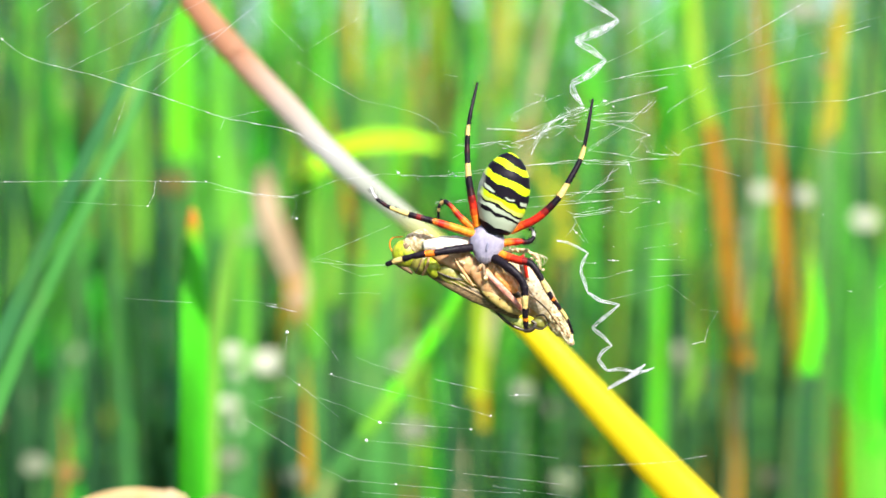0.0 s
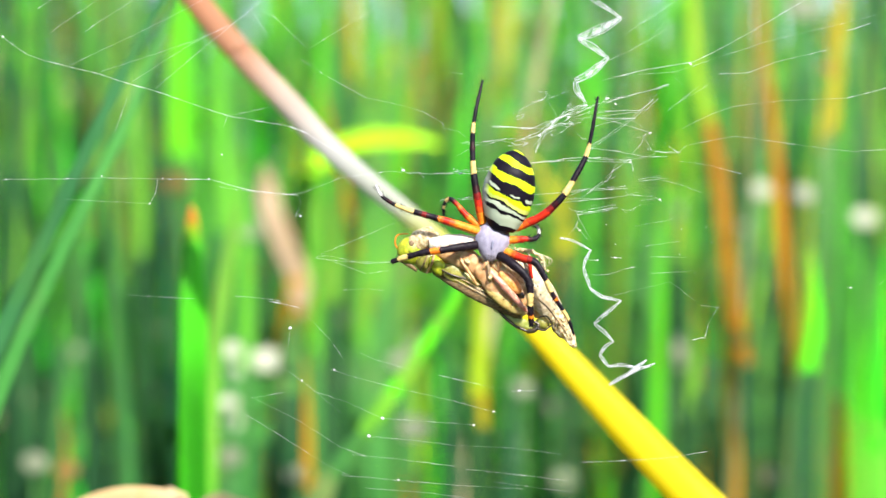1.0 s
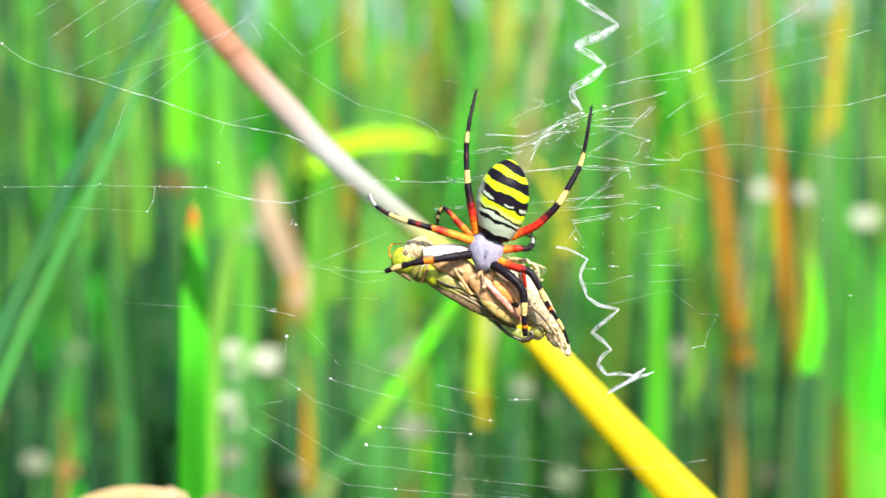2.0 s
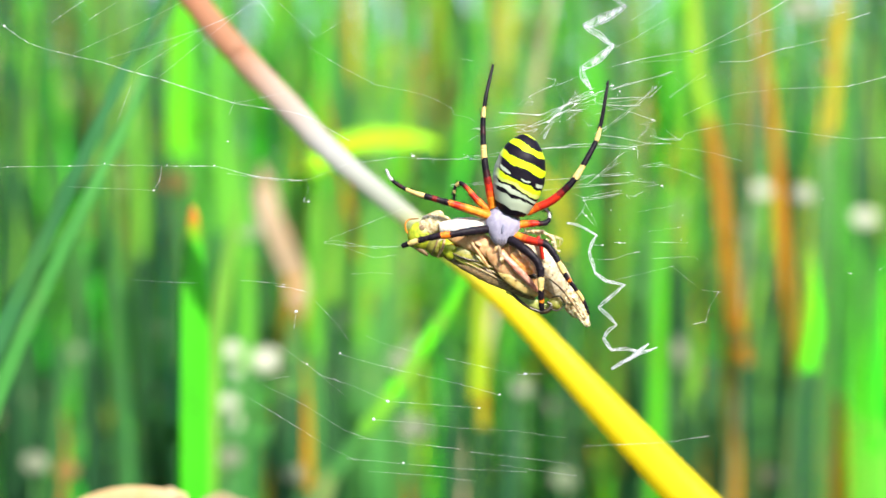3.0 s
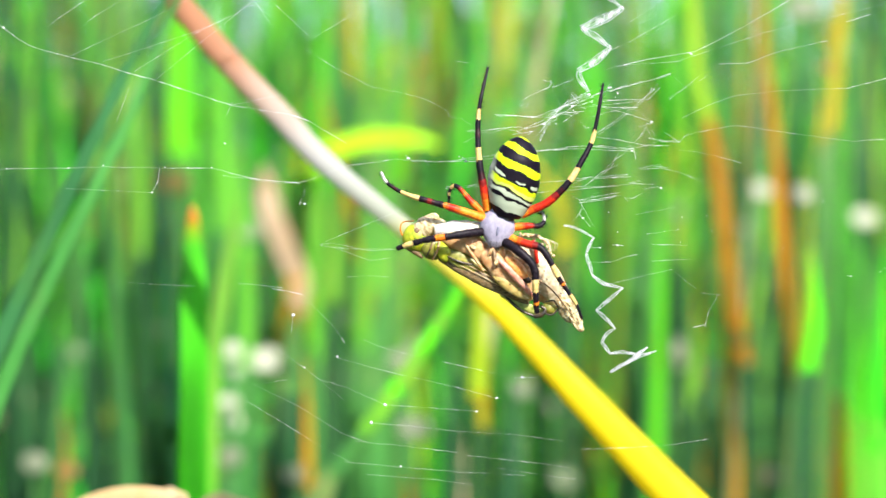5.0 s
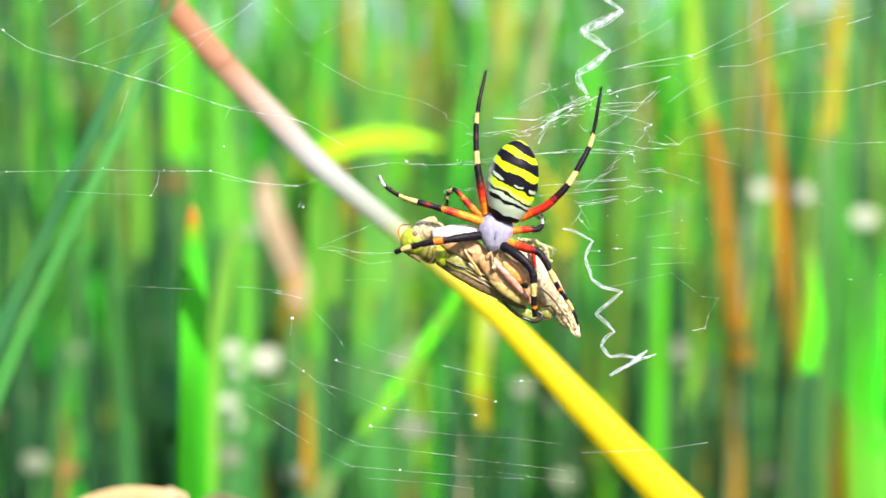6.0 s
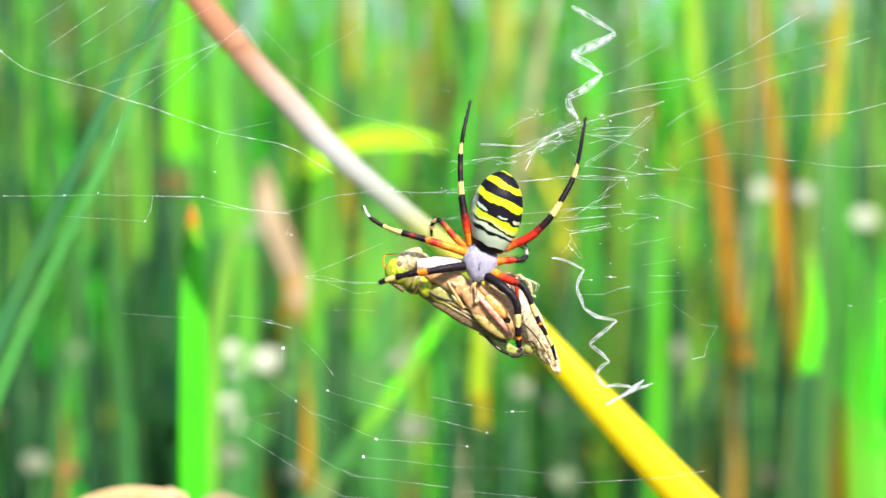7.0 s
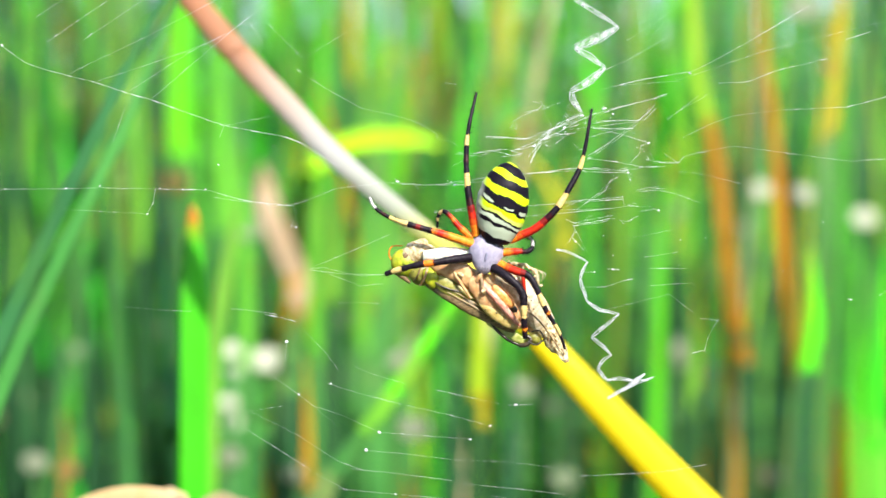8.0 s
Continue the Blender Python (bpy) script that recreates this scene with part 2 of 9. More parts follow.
def abdomen_material():
    """Cross bands of black, yellow and chalk white with wavy edges, along the body's own axis."""
    mat, nt, bsdf = shader("banded_abdomen", 0.5)
    coord = nt.nodes.new("ShaderNodeTexCoord")
    split = nt.nodes.new("ShaderNodeSeparateXYZ")
    nt.links.new(coord.outputs["Object"], split.inputs[0])
    wave = add(nt, "ShaderNodeTexNoise", Scale=420, Detail=2.0)
    nt.links.new(coord.outputs["Object"], wave.inputs["Vector"])
    # front end z = 0, spinnerets z = 0.0134
    along = add(nt, "ShaderNodeMapRange", **{"From Min": 0.0134, "From Max": 0.0})
    nt.links.new(split.outputs["Z"], along.inputs["Value"])
    # the body is rolled a little, so the bands run askew, and they sag towards the flanks
    askew = nt.nodes.new("ShaderNodeMath")
    askew.operation = "MULTIPLY_ADD"
    nt.links.new(split.outputs["X"], askew.inputs[0])
    askew.inputs[1].default_value = -23
    nt.links.new(along.outputs["Result"], askew.inputs[2])
    bow = nt.nodes.new("ShaderNodeMath")
    bow.operation = "MULTIPLY"
    nt.links.new(split.outputs["X"], bow.inputs[0])
    nt.links.new(split.outputs["X"], bow.inputs[1])
    total = nt.nodes.new("ShaderNodeMath")
    total.operation = "MULTIPLY_ADD"
    nt.links.new(bow.outputs[0], total.inputs[0])
    total.inputs[1].default_value = 1500
    nt.links.new(askew.outputs[0], total.inputs[2])
    shaken = nt.nodes.new("ShaderNodeMath")
    shaken.operation = "MULTIPLY_ADD"
    nt.links.new(wave.outputs["Fac"], shaken.inputs[0])
    shaken.inputs[1].default_value = 0.13
    nt.links.new(total.outputs[0], shaken.inputs[2])
    shift = nt.nodes.new("ShaderNodeMath")
    shift.operation = "SUBTRACT"
    nt.links.new(shaken.outputs[0], shift.inputs[0])
    shift.inputs[1].default_value = 0.065
    bsdf.inputs["Specular IOR Level"].default_value = 0.1
    black, yellow, white, grey = (0.006, 0.004, 0.008), (0.42, 0.56, 0.008), (0.4, 0.45, 0.33), (0.12, 0.09, 0.06)
    cream = (0.5, 0.58, 0.12)
    stops = [(0.0, grey), (0.045, yellow), (0.078, black), (0.178, yellow), (0.248, black), (0.365, yellow), (0.45, black), (0.605, yellow), (0.655, cream), (0.695, black), (0.725, white), (0.762, black), (0.8, white), (0.93, black)]
    colour = ramp(nt, shift.outputs[0], stops, True)
    # a row of chalk-white ovals in the middle black band, each smaller towards one flank
    row = ramp(nt, shift.outputs[0], [(0.0, (0, 0, 0)), (0.527, (0, 0, 0)), (0.555, (1, 1, 1)), (0.565, (1, 1, 1)), (0.593, (0, 0, 0))])
    side = add(nt, "ShaderNodeMapRange", **{"From Min": -0.0045, "From Max": 0.0045})
    nt.links.new(split.outputs["X"], side.inputs["Value"])
    ovals = ramp(nt, side.outputs["Result"], [(0.12, (0, 0, 0)), (0.2, (1, 1, 1)), (0.28, (1, 1, 1)), (0.38, (0, 0, 0)), (0.46, (0, 0, 0)), (0.55, (0.48, 0.48, 0.48)), (0.68, (0.48, 0.48, 0.48)), (0.75, (0, 0, 0)), (0.77, (0, 0, 0)), (0.83, (0.9, 0.9, 0.9)), (0.89, (0.9, 0.9, 0.9)), (0.94, (0, 0, 0))])
    inside = nt.nodes.new("ShaderNodeMath")
    inside.operation = "MULTIPLY"
    nt.links.new(row, inside.inputs[0])
    nt.links.new(ovals, inside.inputs[1])
    colour = mix(nt, ramp_fac(nt, inside.outputs[0], 0.3, 0.42), colour, white)
    speck = add(nt, "ShaderNodeTexNoise", Scale=2600, Detail=3.0)
    nt.links.new(coord.outputs["Object"], speck.inputs["Vector"])
    colour = mix(nt, ramp_fac(nt, speck.outputs["Fac"], 0.74, 0.86), colour, (0.3, 0.3, 0.25))
    # chalky flank
    colour = mix(nt, ramp_fac(nt, split.outputs["X"], -0.0030, -0.0039), colour, (0.42, 0.44, 0.36))
    nt.links.new(colour, bsdf.inputs["Base Color"])
    relief(nt, bsdf, speck.outputs["Fac"], 0.25, 0.0001)
    return mat


M["abdomen"] = abdomen_material()


def stem_material():
    """A withering stalk: red-brown tip, straw with a painted sun highlight, then yellow."""
    mat, nt, bsdf = shader("withering_stalk", 0.38)
    bsdf.inputs["Specular IOR Level"].default_value = 0.4
    coord = nt.nodes.new("ShaderNodeTexCoord")
    split = nt.nodes.new("ShaderNodeSeparateXYZ")
    nt.links.new(coord.outputs["Object"], split.inputs[0])
    shake = nt.nodes.new("ShaderNodeMath")
    shake.operation = "MULTIPLY_ADD"
    nt.links.new(grain(nt, 60, (1, 1, 0.4)), shake.inputs[0])
    shake.inputs[1].default_value = 0.02
    nt.links.new(split.outputs["Z"], shake.inputs[2])
    along = add(nt, "ShaderNodeMapRange", **{"From Min": STALK_LOW, "From Max": STALK_HIGH})
    nt.links.new(shake.outputs[0], along.inputs["Value"])
    colour = ramp(nt, along.outputs["Result"], [
        (0.0, (0.5, 0.5, 0.02)), (0.3, (0.8, 0.64, 0.006)), (0.6, (0.78, 0.65, 0.01)), (0.655, (0.6, 0.58, 0.16)),
        (0.69, (0.46, 0.48, 0.38)), (0.75, (0.54, 0.52, 0.49)), (0.8, (0.56, 0.42, 0.34)), (0.86, (0.52, 0.26, 0.15)), (1.0, (0.45, 0.14, 0.035))])
    nt.links.new(colour, bsdf.inputs["Base Color"])
    relief(nt, bsdf, grain(nt, 900, (1, 1, 0.05)), 0.3, 0.0003)
    glow = nt.nodes.new("ShaderNodeBsdfTranslucent")
    nt.links.new(colour, glow.inputs["Color"])
    both = add(nt, "ShaderNodeMixShader", Fac=0.5)
    nt.links.new(bsdf.outputs[0], both.inputs[1])
    nt.links.new(glow.outputs[0], both.inputs[2])
    nt.links.new(both.outputs[0], nt.nodes["Material Output"].inputs["Surface"])
    return mat


STALK_LOW, STALK_HIGH = 0.01, 0.22
M["stalk"] = stem_material()


# ---- building ----
def mesh_of(name, bm, mats):
    data = bpy.data.meshes.new(name)
    bm.normal_update()
    bm.to_mesh(data)
    bm.free()
    for m in mats:
        data.materials.append(m)
    for p in data.polygons:
        p.use_smooth = True
    return data


def part(name, bm, material, parent=None, label=""):
    mats = material if isinstance(material, list) else [material]
    ob = new(name, mesh_of(name, bm, mats))
    if parent:
        ob.parent = parent
    return tagged(ob, label)


def thing(name, label, category, at=(0, 0, 0), group="", kind=""):
    ob = new(name)
    ob.location = at
    return tagged(ob, label, category, group, kind)


def curve_through(points, steps):
    """A smooth line through the points, with steps pieces between each two."""
    p = [Vector(q) for q in points]
    p = [2 * p[0] - p[1], *p, 2 * p[-1] - p[-2]]
    out = []
    for i in range(1, len(p) - 2):
        a, b, c, d = p[i - 1:i + 3]
        for k in range(steps):
            t = k / steps
            out.append(0.5 * (2 * b + (c - a) * t + (2 * a - 5 * b + 4 * c - d) * t * t + (3 * b - a - 3 * c + d) * t ** 3))
    return [*out, p[-2]]


def sweep(bm, line, wide, thick, sides=8, face=(0, -1, 0), slots=None, twist=0.0, crease=0.0, ragged=0.0):
    """A closed limb along a line: wide(f) and thick(f) are its half width and half depth at the fraction f of its length."""
    lengths = [0.0]
    for a, b in zip(line, line[1:]):
        lengths.append(lengths[-1] + (b - a).length)
    rings = []
    for i, p in enumerate(line):
        f = lengths[i] / lengths[-1]
        along = (line[min(i + 1, len(line) - 1)] - line[max(i - 1, 0)]).normalized()
        normal = Vector(face)
        if twist:
            normal = Matrix.Rotation(twist * f, 3, along) @ normal
        side = along.cross(normal)
        if side.length < 1e-4:
            side = along.cross(Vector((0.3, 0.5, 0.8)))
        side.normalize()
        normal = side.cross(along)
        ring = []
        for k in range(sides):
            a = math.tau * k / sides
            lift = crease * abs(math.cos(a)) * wide(f)
            ring.append(bm.verts.new(p + side * wide(f) * math.cos(a) + normal * (thick(f) * math.sin(a) + lift)))
        rings.append((f, ring))
    for (f, r0), (g, r1) in zip(rings, rings[1:]):
        for k in range(sides):
            q = bm.faces.new((r0[k], r0[(k + 1) % sides], r1[(k + 1) % sides], r1[k]))
            if slots:
                mid = (f + g) / 2 + ragged * noise.noise((k * 1.7, f * 60, lengths[-1] * 3000))
                q.material_index = next((s for end, s in slots if mid <= end), slots[-1][1])
    bm.faces.new(rings[0][1][::-1])
    last = bm.faces.new(rings[-1][1])
    if slots:
        last.material_index = slots[-1][1]
    bmesh.ops.recalc_face_normals(bm, faces=bm.faces)
    return bm


def ball(bm, centre, sizes, turn=None, segments=16, rings=10, knobby=0.0):
    made = bmesh.ops.create_uvsphere(bm, u_segments=segments, v_segments=rings, radius=1)["verts"]
    for v in made:
        bulge = 1 + knobby * noise.noise(v.co * 2.3 + Vector(centre) * 900)
        v.co = Vector((v.co.x * sizes[0], v.co.y * sizes[1], v.co.z * sizes[2])) * bulge
        if turn:
            v.co = turn @ v.co
        v.co += Vector(centre)
    return bm


# ---- ground ----
def build_ground():
    bm = bmesh.new()
    n = 60
    grid = [[None] * (n + 1) for _ in range(n + 1)]
    for i in range(n + 1):
        for j in range(n + 1):
            u, v = (i / n * 2 - 1), (j / n * 2 - 1)
            x, y = math.copysign(abs(u) ** 4 * 400, u), math.copysign(abs(v) ** 4 * 400, v)
            grid[i][j] = bm.verts.new((x, y, 0.025 * noise.noise((x * 1.3, y * 1.3, 0)) - 0.01))
    for i in range(n):
        for j in range(n):
            bm.faces.new((grid[i][j], grid[i + 1][j], grid[i + 1][j + 1], grid[i][j + 1]))
    tagged(part("ground", bm, M["soil"]), "damp dark soil under the reed bed", "ground", kind="structure")


build_ground()


def bed_of_reeds(name, label, count, seed, where, tall, broad, skin="bed"):
    """Uncountable reeds: bent, tapered, creased blades in one mesh."""
    rng = random.Random(seed)
    verts, faces = [], []
    for _ in range(count):
        x, y = where(rng)
        height = rng.uniform(*tall)
        lean, way = rng.gauss(0, 0.17), rng.uniform(0, math.tau)
        face = rng.uniform(-0.9, 0.9)
        half = rng.uniform(*broad)
        wx, wy = math.cos(face) * half, math.sin(face) * half
        start, n = len(verts), 10
        # two in five of them are broken over and hang
        snap = rng.uniform(0.45, 0.8) if rng.random() < 0.42 else 2.0
        fall = rng.uniform(0.2, 1.3)
        cx, cy, z = x, y, -0.02
        for k in range(n + 1):
            f = k / n
            w = (1 - f ** 3) * 0.96 + 0.04
            bx, by = -wy * 0.5 * w, wx * 0.5 * w
            verts += [(cx - wx * w, cy - wy * w, z), (cx + bx, cy + by, z), (cx + wx * w, cy + wy * w, z), (cx + bx * 1.8, cy + by * 1.8, z)]
            tilt = lean * (0.5 + 2 * f) + (fall * min(1.6, (f - snap) * 9) if f > snap else 0)
            cx += math.sin(tilt) * math.cos(way) * height / n
            cy += math.sin(tilt) * math.sin(way) * height / n
            z += math.cos(tilt) * height / n
        for k in range(n):
            a = start + 4 * k
            for s in range(4):
                t = (s + 1) % 4
                faces.append((a + s, a + t, a + 4 + t, a + 4 + s))
    data = bpy.data.meshes.new(name)
    data.from_pydata(verts, [], faces)
    data.materials.append(M[skin])
    for p in data.polygons:
        p.use_smooth = True
    tagged(new(name, data), label, "reeds", kind="stuff")


def in_marsh(rng):
    """Anywhere in the marsh but a space kept clear for camera and sunlight."""
    while True:
        x, y = rng.uniform(-4.5, 4.5), rng.uniform(-4.5, 6.0)
        if y > 0.95 + 0.1 * rng.random() or (y > 0.62 and rng.random() < 0.45) or math.hypot(x * 0.9, y + 0.1) > 2.0 or (y > 0.2 and abs(x) > 0.75):
            return x, y


bed_of_reeds("reed_bed", "dense green marsh reeds standing close together", 15500, 3, in_marsh, (0.95, 1.8), (0.0026, 0.0072))
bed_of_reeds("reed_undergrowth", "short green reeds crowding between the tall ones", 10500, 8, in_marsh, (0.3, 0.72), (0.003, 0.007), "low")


def in_far_marsh(rng):
    """The marsh goes on all round, thinning out."""
    while True:
        x, y = rng.gauss(0, 6), rng.gauss(0, 6)
        if max(abs(x), abs(y - 0.7)) > 4.6:
            return x, y


bed_of_reeds("far_reed_bed", "green marsh reeds reaching into the distance", 7000, 21, in_far_marsh, (0.95, 1.8), (0.006, 0.014))


def leafy_stems(name, label, count, seed, where, leaves, at, sizes, skin):
    """Thin stems with short leaves standing out from them, some snapped and hanging."""
    rng = random.Random(seed)
    verts, faces = [], []

    def strip(p, way, length, half, droop, face):
        side = Vector((math.cos(face), math.sin(face), 0)) * half
        start, n = len(verts), 5
        p, way = p.copy(), way.copy()
        for k in range(n + 1):
            w = math.sin(math.pi * min(1, 0.22 + 0.74 * k / n)) if length < 0.2 else 1
            lift = Vector((-side.y, side.x, 0)) * 0.35 * w
            verts.extend([tuple(p - side * w), tuple(p + lift), tuple(p + side * w), tuple(p + lift * 1.7)])
            p += way * length / n
            way = (way + Vector((0, 0, -droop))).normalized()
        for k in range(n):
            q = start + 4 * k
            faces.extend((q + s, q + (s + 1) % 4, q + 4 + (s + 1) % 4, q + 4 + s) for s in range(4))

    for _ in range(count):
        x, y = where(rng)
        tall = rng.uniform(0.7, 0.95)
        tilt = Vector((rng.gauss(0, 0.06), rng.gauss(0, 0.06), 1)).normalized()
        strip(Vector((x, y, -0.02)), tilt, tall, 0.0008, 0, 0)
        for _ in range(rng.randint(*leaves)):
            up = rng.uniform(*at)
            root = Vector((x, y, -0.02)) + tilt * min(up, tall - 0.01)
            turn = rng.uniform(0, math.tau)
            rise = rng.choice((1.6, 0.9, 2.6, -0.5))
            way = Vector((math.cos(turn), math.sin(turn), rise)).normalized()
            strip(root, way, rng.uniform(*sizes), rng.uniform(0.0018, 0.0052), rng.uniform(0, 0.22), rng.uniform(-0.8, 0.8))
    data = bpy.data.meshes.new(name)
    data.from_pydata(verts, [], faces)
    data.materials.append(M[skin])
    for p in data.polygons:
        p.use_smooth = True
    tagged(new(name, data), label, "reeds", kind="stuff")


def behind_web(rng):
    return rng.uniform(-0.36, 0.36), rng.uniform(0.62, 1.25)


leafy_stems("leafy_stems", "thin leafy stems with short fresh and withered leaves among the reeds", 200, 5, behind_web, (4, 8), (0.5, 0.9), (0.012, 0.06), "sprig")


def low_behind_web(rng):
    return rng.uniform(-0.26, 0.26), rng.uniform(0.42, 0.8)


leafy_stems("leafy_stems", "low stems with short dark and rusty leaves, shade painted in", 120, 11, low_behind_web, (4, 7), (0.46, 0.68), (0.01, 0.045), "low_shade")


# ---- single reeds ----
def blade(name, label, colour, width, points, taper=0.12, thick=0.14, twist=0.0, category="reed", group="reeds behind the web", steps=7, lower="", below=0.0, foot="", under=0.0, face=(0, -1, 0)):
    """One reed from its foot to its tip: a sheath round its foot, the leaf and its midrib."""
    line = curve_through(points, steps)
    ob = thing(name, label, category, line[-1], group)
    half = width / 2
    wide = lambda f: half * (min(1, 0.75 + f) if f < 0.25 else 1) * (1 if f < 1 - taper else max(0.1, math.sqrt((1 - f) / taper)))
    bm = bmesh.new()
    sweep(bm, [p - line[-1] for p in line], wide, lambda f: half * thick * (1.2 - 0.7 * f), 8, face=face, crease=0.18, twist=twist)
    leaf = part("leaf", bm, BLADE[colour], ob)
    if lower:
        # another colour low down: withered on some, on most shade put into darker green
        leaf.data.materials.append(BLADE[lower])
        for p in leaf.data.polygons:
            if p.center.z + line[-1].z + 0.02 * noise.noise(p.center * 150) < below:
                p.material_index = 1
    # a third colour at the foot, mostly dark in place of shade
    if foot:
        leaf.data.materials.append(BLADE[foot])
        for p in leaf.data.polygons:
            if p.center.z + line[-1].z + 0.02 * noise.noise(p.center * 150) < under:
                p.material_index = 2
    bm = bmesh.new()
    ridge = [p - line[-1] + Vector((0, -half * 0.16, 0)) for p in line[:-1]]
    sweep(bm, ridge, lambda f: half * 0.1 * (1.05 - f), lambda f: half * 0.1 * (1.05 - f), 6)
    part("midrib", bm, BLADE[colour], ob)
    bm = bmesh.new()
    sweep(bm, [p - line[-1] for p in line[:6]], lambda f: half * (1.15 - 0.3 * f), lambda f: half * (0.5 - 0.25 * f), 8)
    part("sheath", bm, BLADE["green"], ob, "green sheath round the foot")
    return ob


def shiny_scrap(x, y, z, size, colour, label, seed):
    """A curled glossy scrap on a thin stalk, added in place of a sun glint."""
    rng = random.Random(seed)
    ob = thing("glint_scrap", label, "dry leaf", (x, y, 0), "glinting scraps of dry leaf")
    bm = bmesh.new()
    lean = rng.uniform(-0.02, 0.02)
    sweep(bm, curve_through([(lean, 0.02, -0.01), (lean * 0.4, 0.005, z * 0.6), (0, 0.002, z)], 5), lambda f: 0.0011 - 0.0005 * f, lambda f: 0.0011 - 0.0005 * f, 6)
    part("stalk", bm, BLADE["green"], ob, "thin green stalk")
    tilt = Vector((rng.uniform(-1, 1), rng.uniform(-1, 1), rng.uniform(-1, 1))) * 0.06
    # faces halfway between sun and camera, fitted so that it glints in view
    turn = (Vector((0.17, -0.91, 0.35)) + tilt).to_track_quat("Z", "Y").to_matrix()
    bm = bmesh.new()
    n = 10
    grid = []
    for i in range(n + 1):
        row = []
        for j in range(n + 1):
            u, v = i / n * 2 - 1, j / n * 2 - 1
            edge = math.sqrt(max(0, 1 - u * u * 0.98))
            p = Vector((u * size * 1.15, v * size * 0.85 * (0.25 + 0.75 * edge), -0.10 * size * (u * u + v * v)))
            p.z += 0.02 * size * noise.noise((u * 2 + seed, v * 2, 0))
            row.append(bm.verts.new(turn @ p + Vector((0, 0, z))))
        grid.append(row)
    for i in range(n):
        for j in range(n):
            bm.faces.new((grid[i][j], grid[i + 1][j], grid[i + 1][j + 1], grid[i][j + 1]))
    solid = bmesh.ops.solidify(bm, geom=bm.faces[:], thickness=0.0005)
    part("leaf", bm, M[colour], ob)
    return ob


leaning_reed = blade("reed", "dark green reed leaning over", "teal", 0.0037, [(-0.2865, 0.118, -0.01), (-0.2218, 0.113, 0.3284), (-0.1253, 0.105, 0.5971), (-0.1053, 0.103, 0.6471), (-0.0949, 0.103, 0.6702), (-0.0869, 0.103, 0.6886), (-0.0756, 0.103, 0.7128), (-0.0648, 0.103, 0.7358), (-0.0569, 0.103, 0.7508), (-0.0498, 0.103, 0.7635), (-0.0442, 0.103, 0.7716)])
leaning_reed_beside = blade("reed", "leaning green reed beside a darker one", "pale", 0.0034, [(-0.2346, 0.125, -0.01), (-0.1861, 0.12, 0.3279), (-0.1139, 0.112, 0.5962), (-0.0989, 0.11, 0.6462), (-0.0918, 0.11, 0.6697), (-0.0827, 0.11, 0.6907), (-0.0754, 0.11, 0.706), (-0.0666, 0.11, 0.7235), (-0.0616, 0.11, 0.7353), (-0.0561, 0.11, 0.7493), (-0.0508, 0.11, 0.7622), (-0.0473, 0.11, 0.7692)])
upright_reed = blade("reed", "bright green upright reed with a withered orange tip", "tipped", 0.0069, [(-0.0568, 0.167, -0.01), (-0.0568, 0.162, 0.3208), (-0.0568, 0.154, 0.5833), (-0.0568, 0.152, 0.6333), (-0.0568, 0.152, 0.659), (-0.0567, 0.152, 0.6796), (-0.0568, 0.152, 0.695), (-0.0569, 0.152, 0.7094)], taper=0.03)
# unseen reed behind the camera, added and shaped to shade the upright reed
bent_reed = blade("bent_reed", "unseen green reed behind the camera, added to shade another", "green", 0.0066, [(0.4, -0.4, -0.01), (0.36, -0.4, 0.5), (0.31, -0.4, 0.85), (0.285, -0.4, 0.96), (0.268, -0.4, 1.02), (0.253, -0.4, 1.068), (0.235, -0.4, 1.098), (0.215, -0.4, 1.116), (0.2065, -0.4, 1.13), (0.2045, -0.4, 1.15), (0.2035, -0.4, 1.172)], taper=0.015, group="")
blade("reed", "bright green reed leaning beside an upright one", "bright", 0.0052, [(-0.0738, 0.253, -0.01), (-0.0709, 0.248, 0.3151), (-0.0651, 0.24, 0.5803), (-0.0635, 0.238, 0.6303), (-0.0622, 0.238, 0.6637), (-0.0601, 0.238, 0.6819), (-0.0571, 0.238, 0.7002), (-0.0541, 0.238, 0.7184)], taper=0.05)
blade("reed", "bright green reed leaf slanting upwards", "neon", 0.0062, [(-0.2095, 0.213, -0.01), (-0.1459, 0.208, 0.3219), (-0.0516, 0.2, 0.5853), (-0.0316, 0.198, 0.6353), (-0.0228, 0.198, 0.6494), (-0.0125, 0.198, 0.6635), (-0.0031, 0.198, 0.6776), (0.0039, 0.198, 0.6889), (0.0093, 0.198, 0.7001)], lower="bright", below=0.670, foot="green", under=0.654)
blade("curled_reed", "curled dry peach-coloured reed leaf", "peach", 0.0078, [(0.1297, 0.105, -0.01), (0.0651, 0.1, 0.3278), (-0.0312, 0.092, 0.5959), (-0.0512, 0.09, 0.6459), (-0.0527, 0.09, 0.6491), (-0.0569, 0.09, 0.6503), (-0.0624, 0.09, 0.6509), (-0.068, 0.09, 0.6501), (-0.0725, 0.09, 0.6485), (-0.077, 0.09, 0.6454)], taper=0.1, category='leaf')
blade("curled_reed", "dull tan curled leaf behind a paler one", "tan", 0.0075, [(0.0423, 0.153, -0.01), (0.0187, 0.148, 0.3176), (-0.028, 0.14, 0.5853), (-0.0404, 0.138, 0.6353), (-0.0466, 0.138, 0.6431), (-0.0516, 0.138, 0.6436), (-0.0579, 0.138, 0.6378)], taper=0.1, category='leaf')
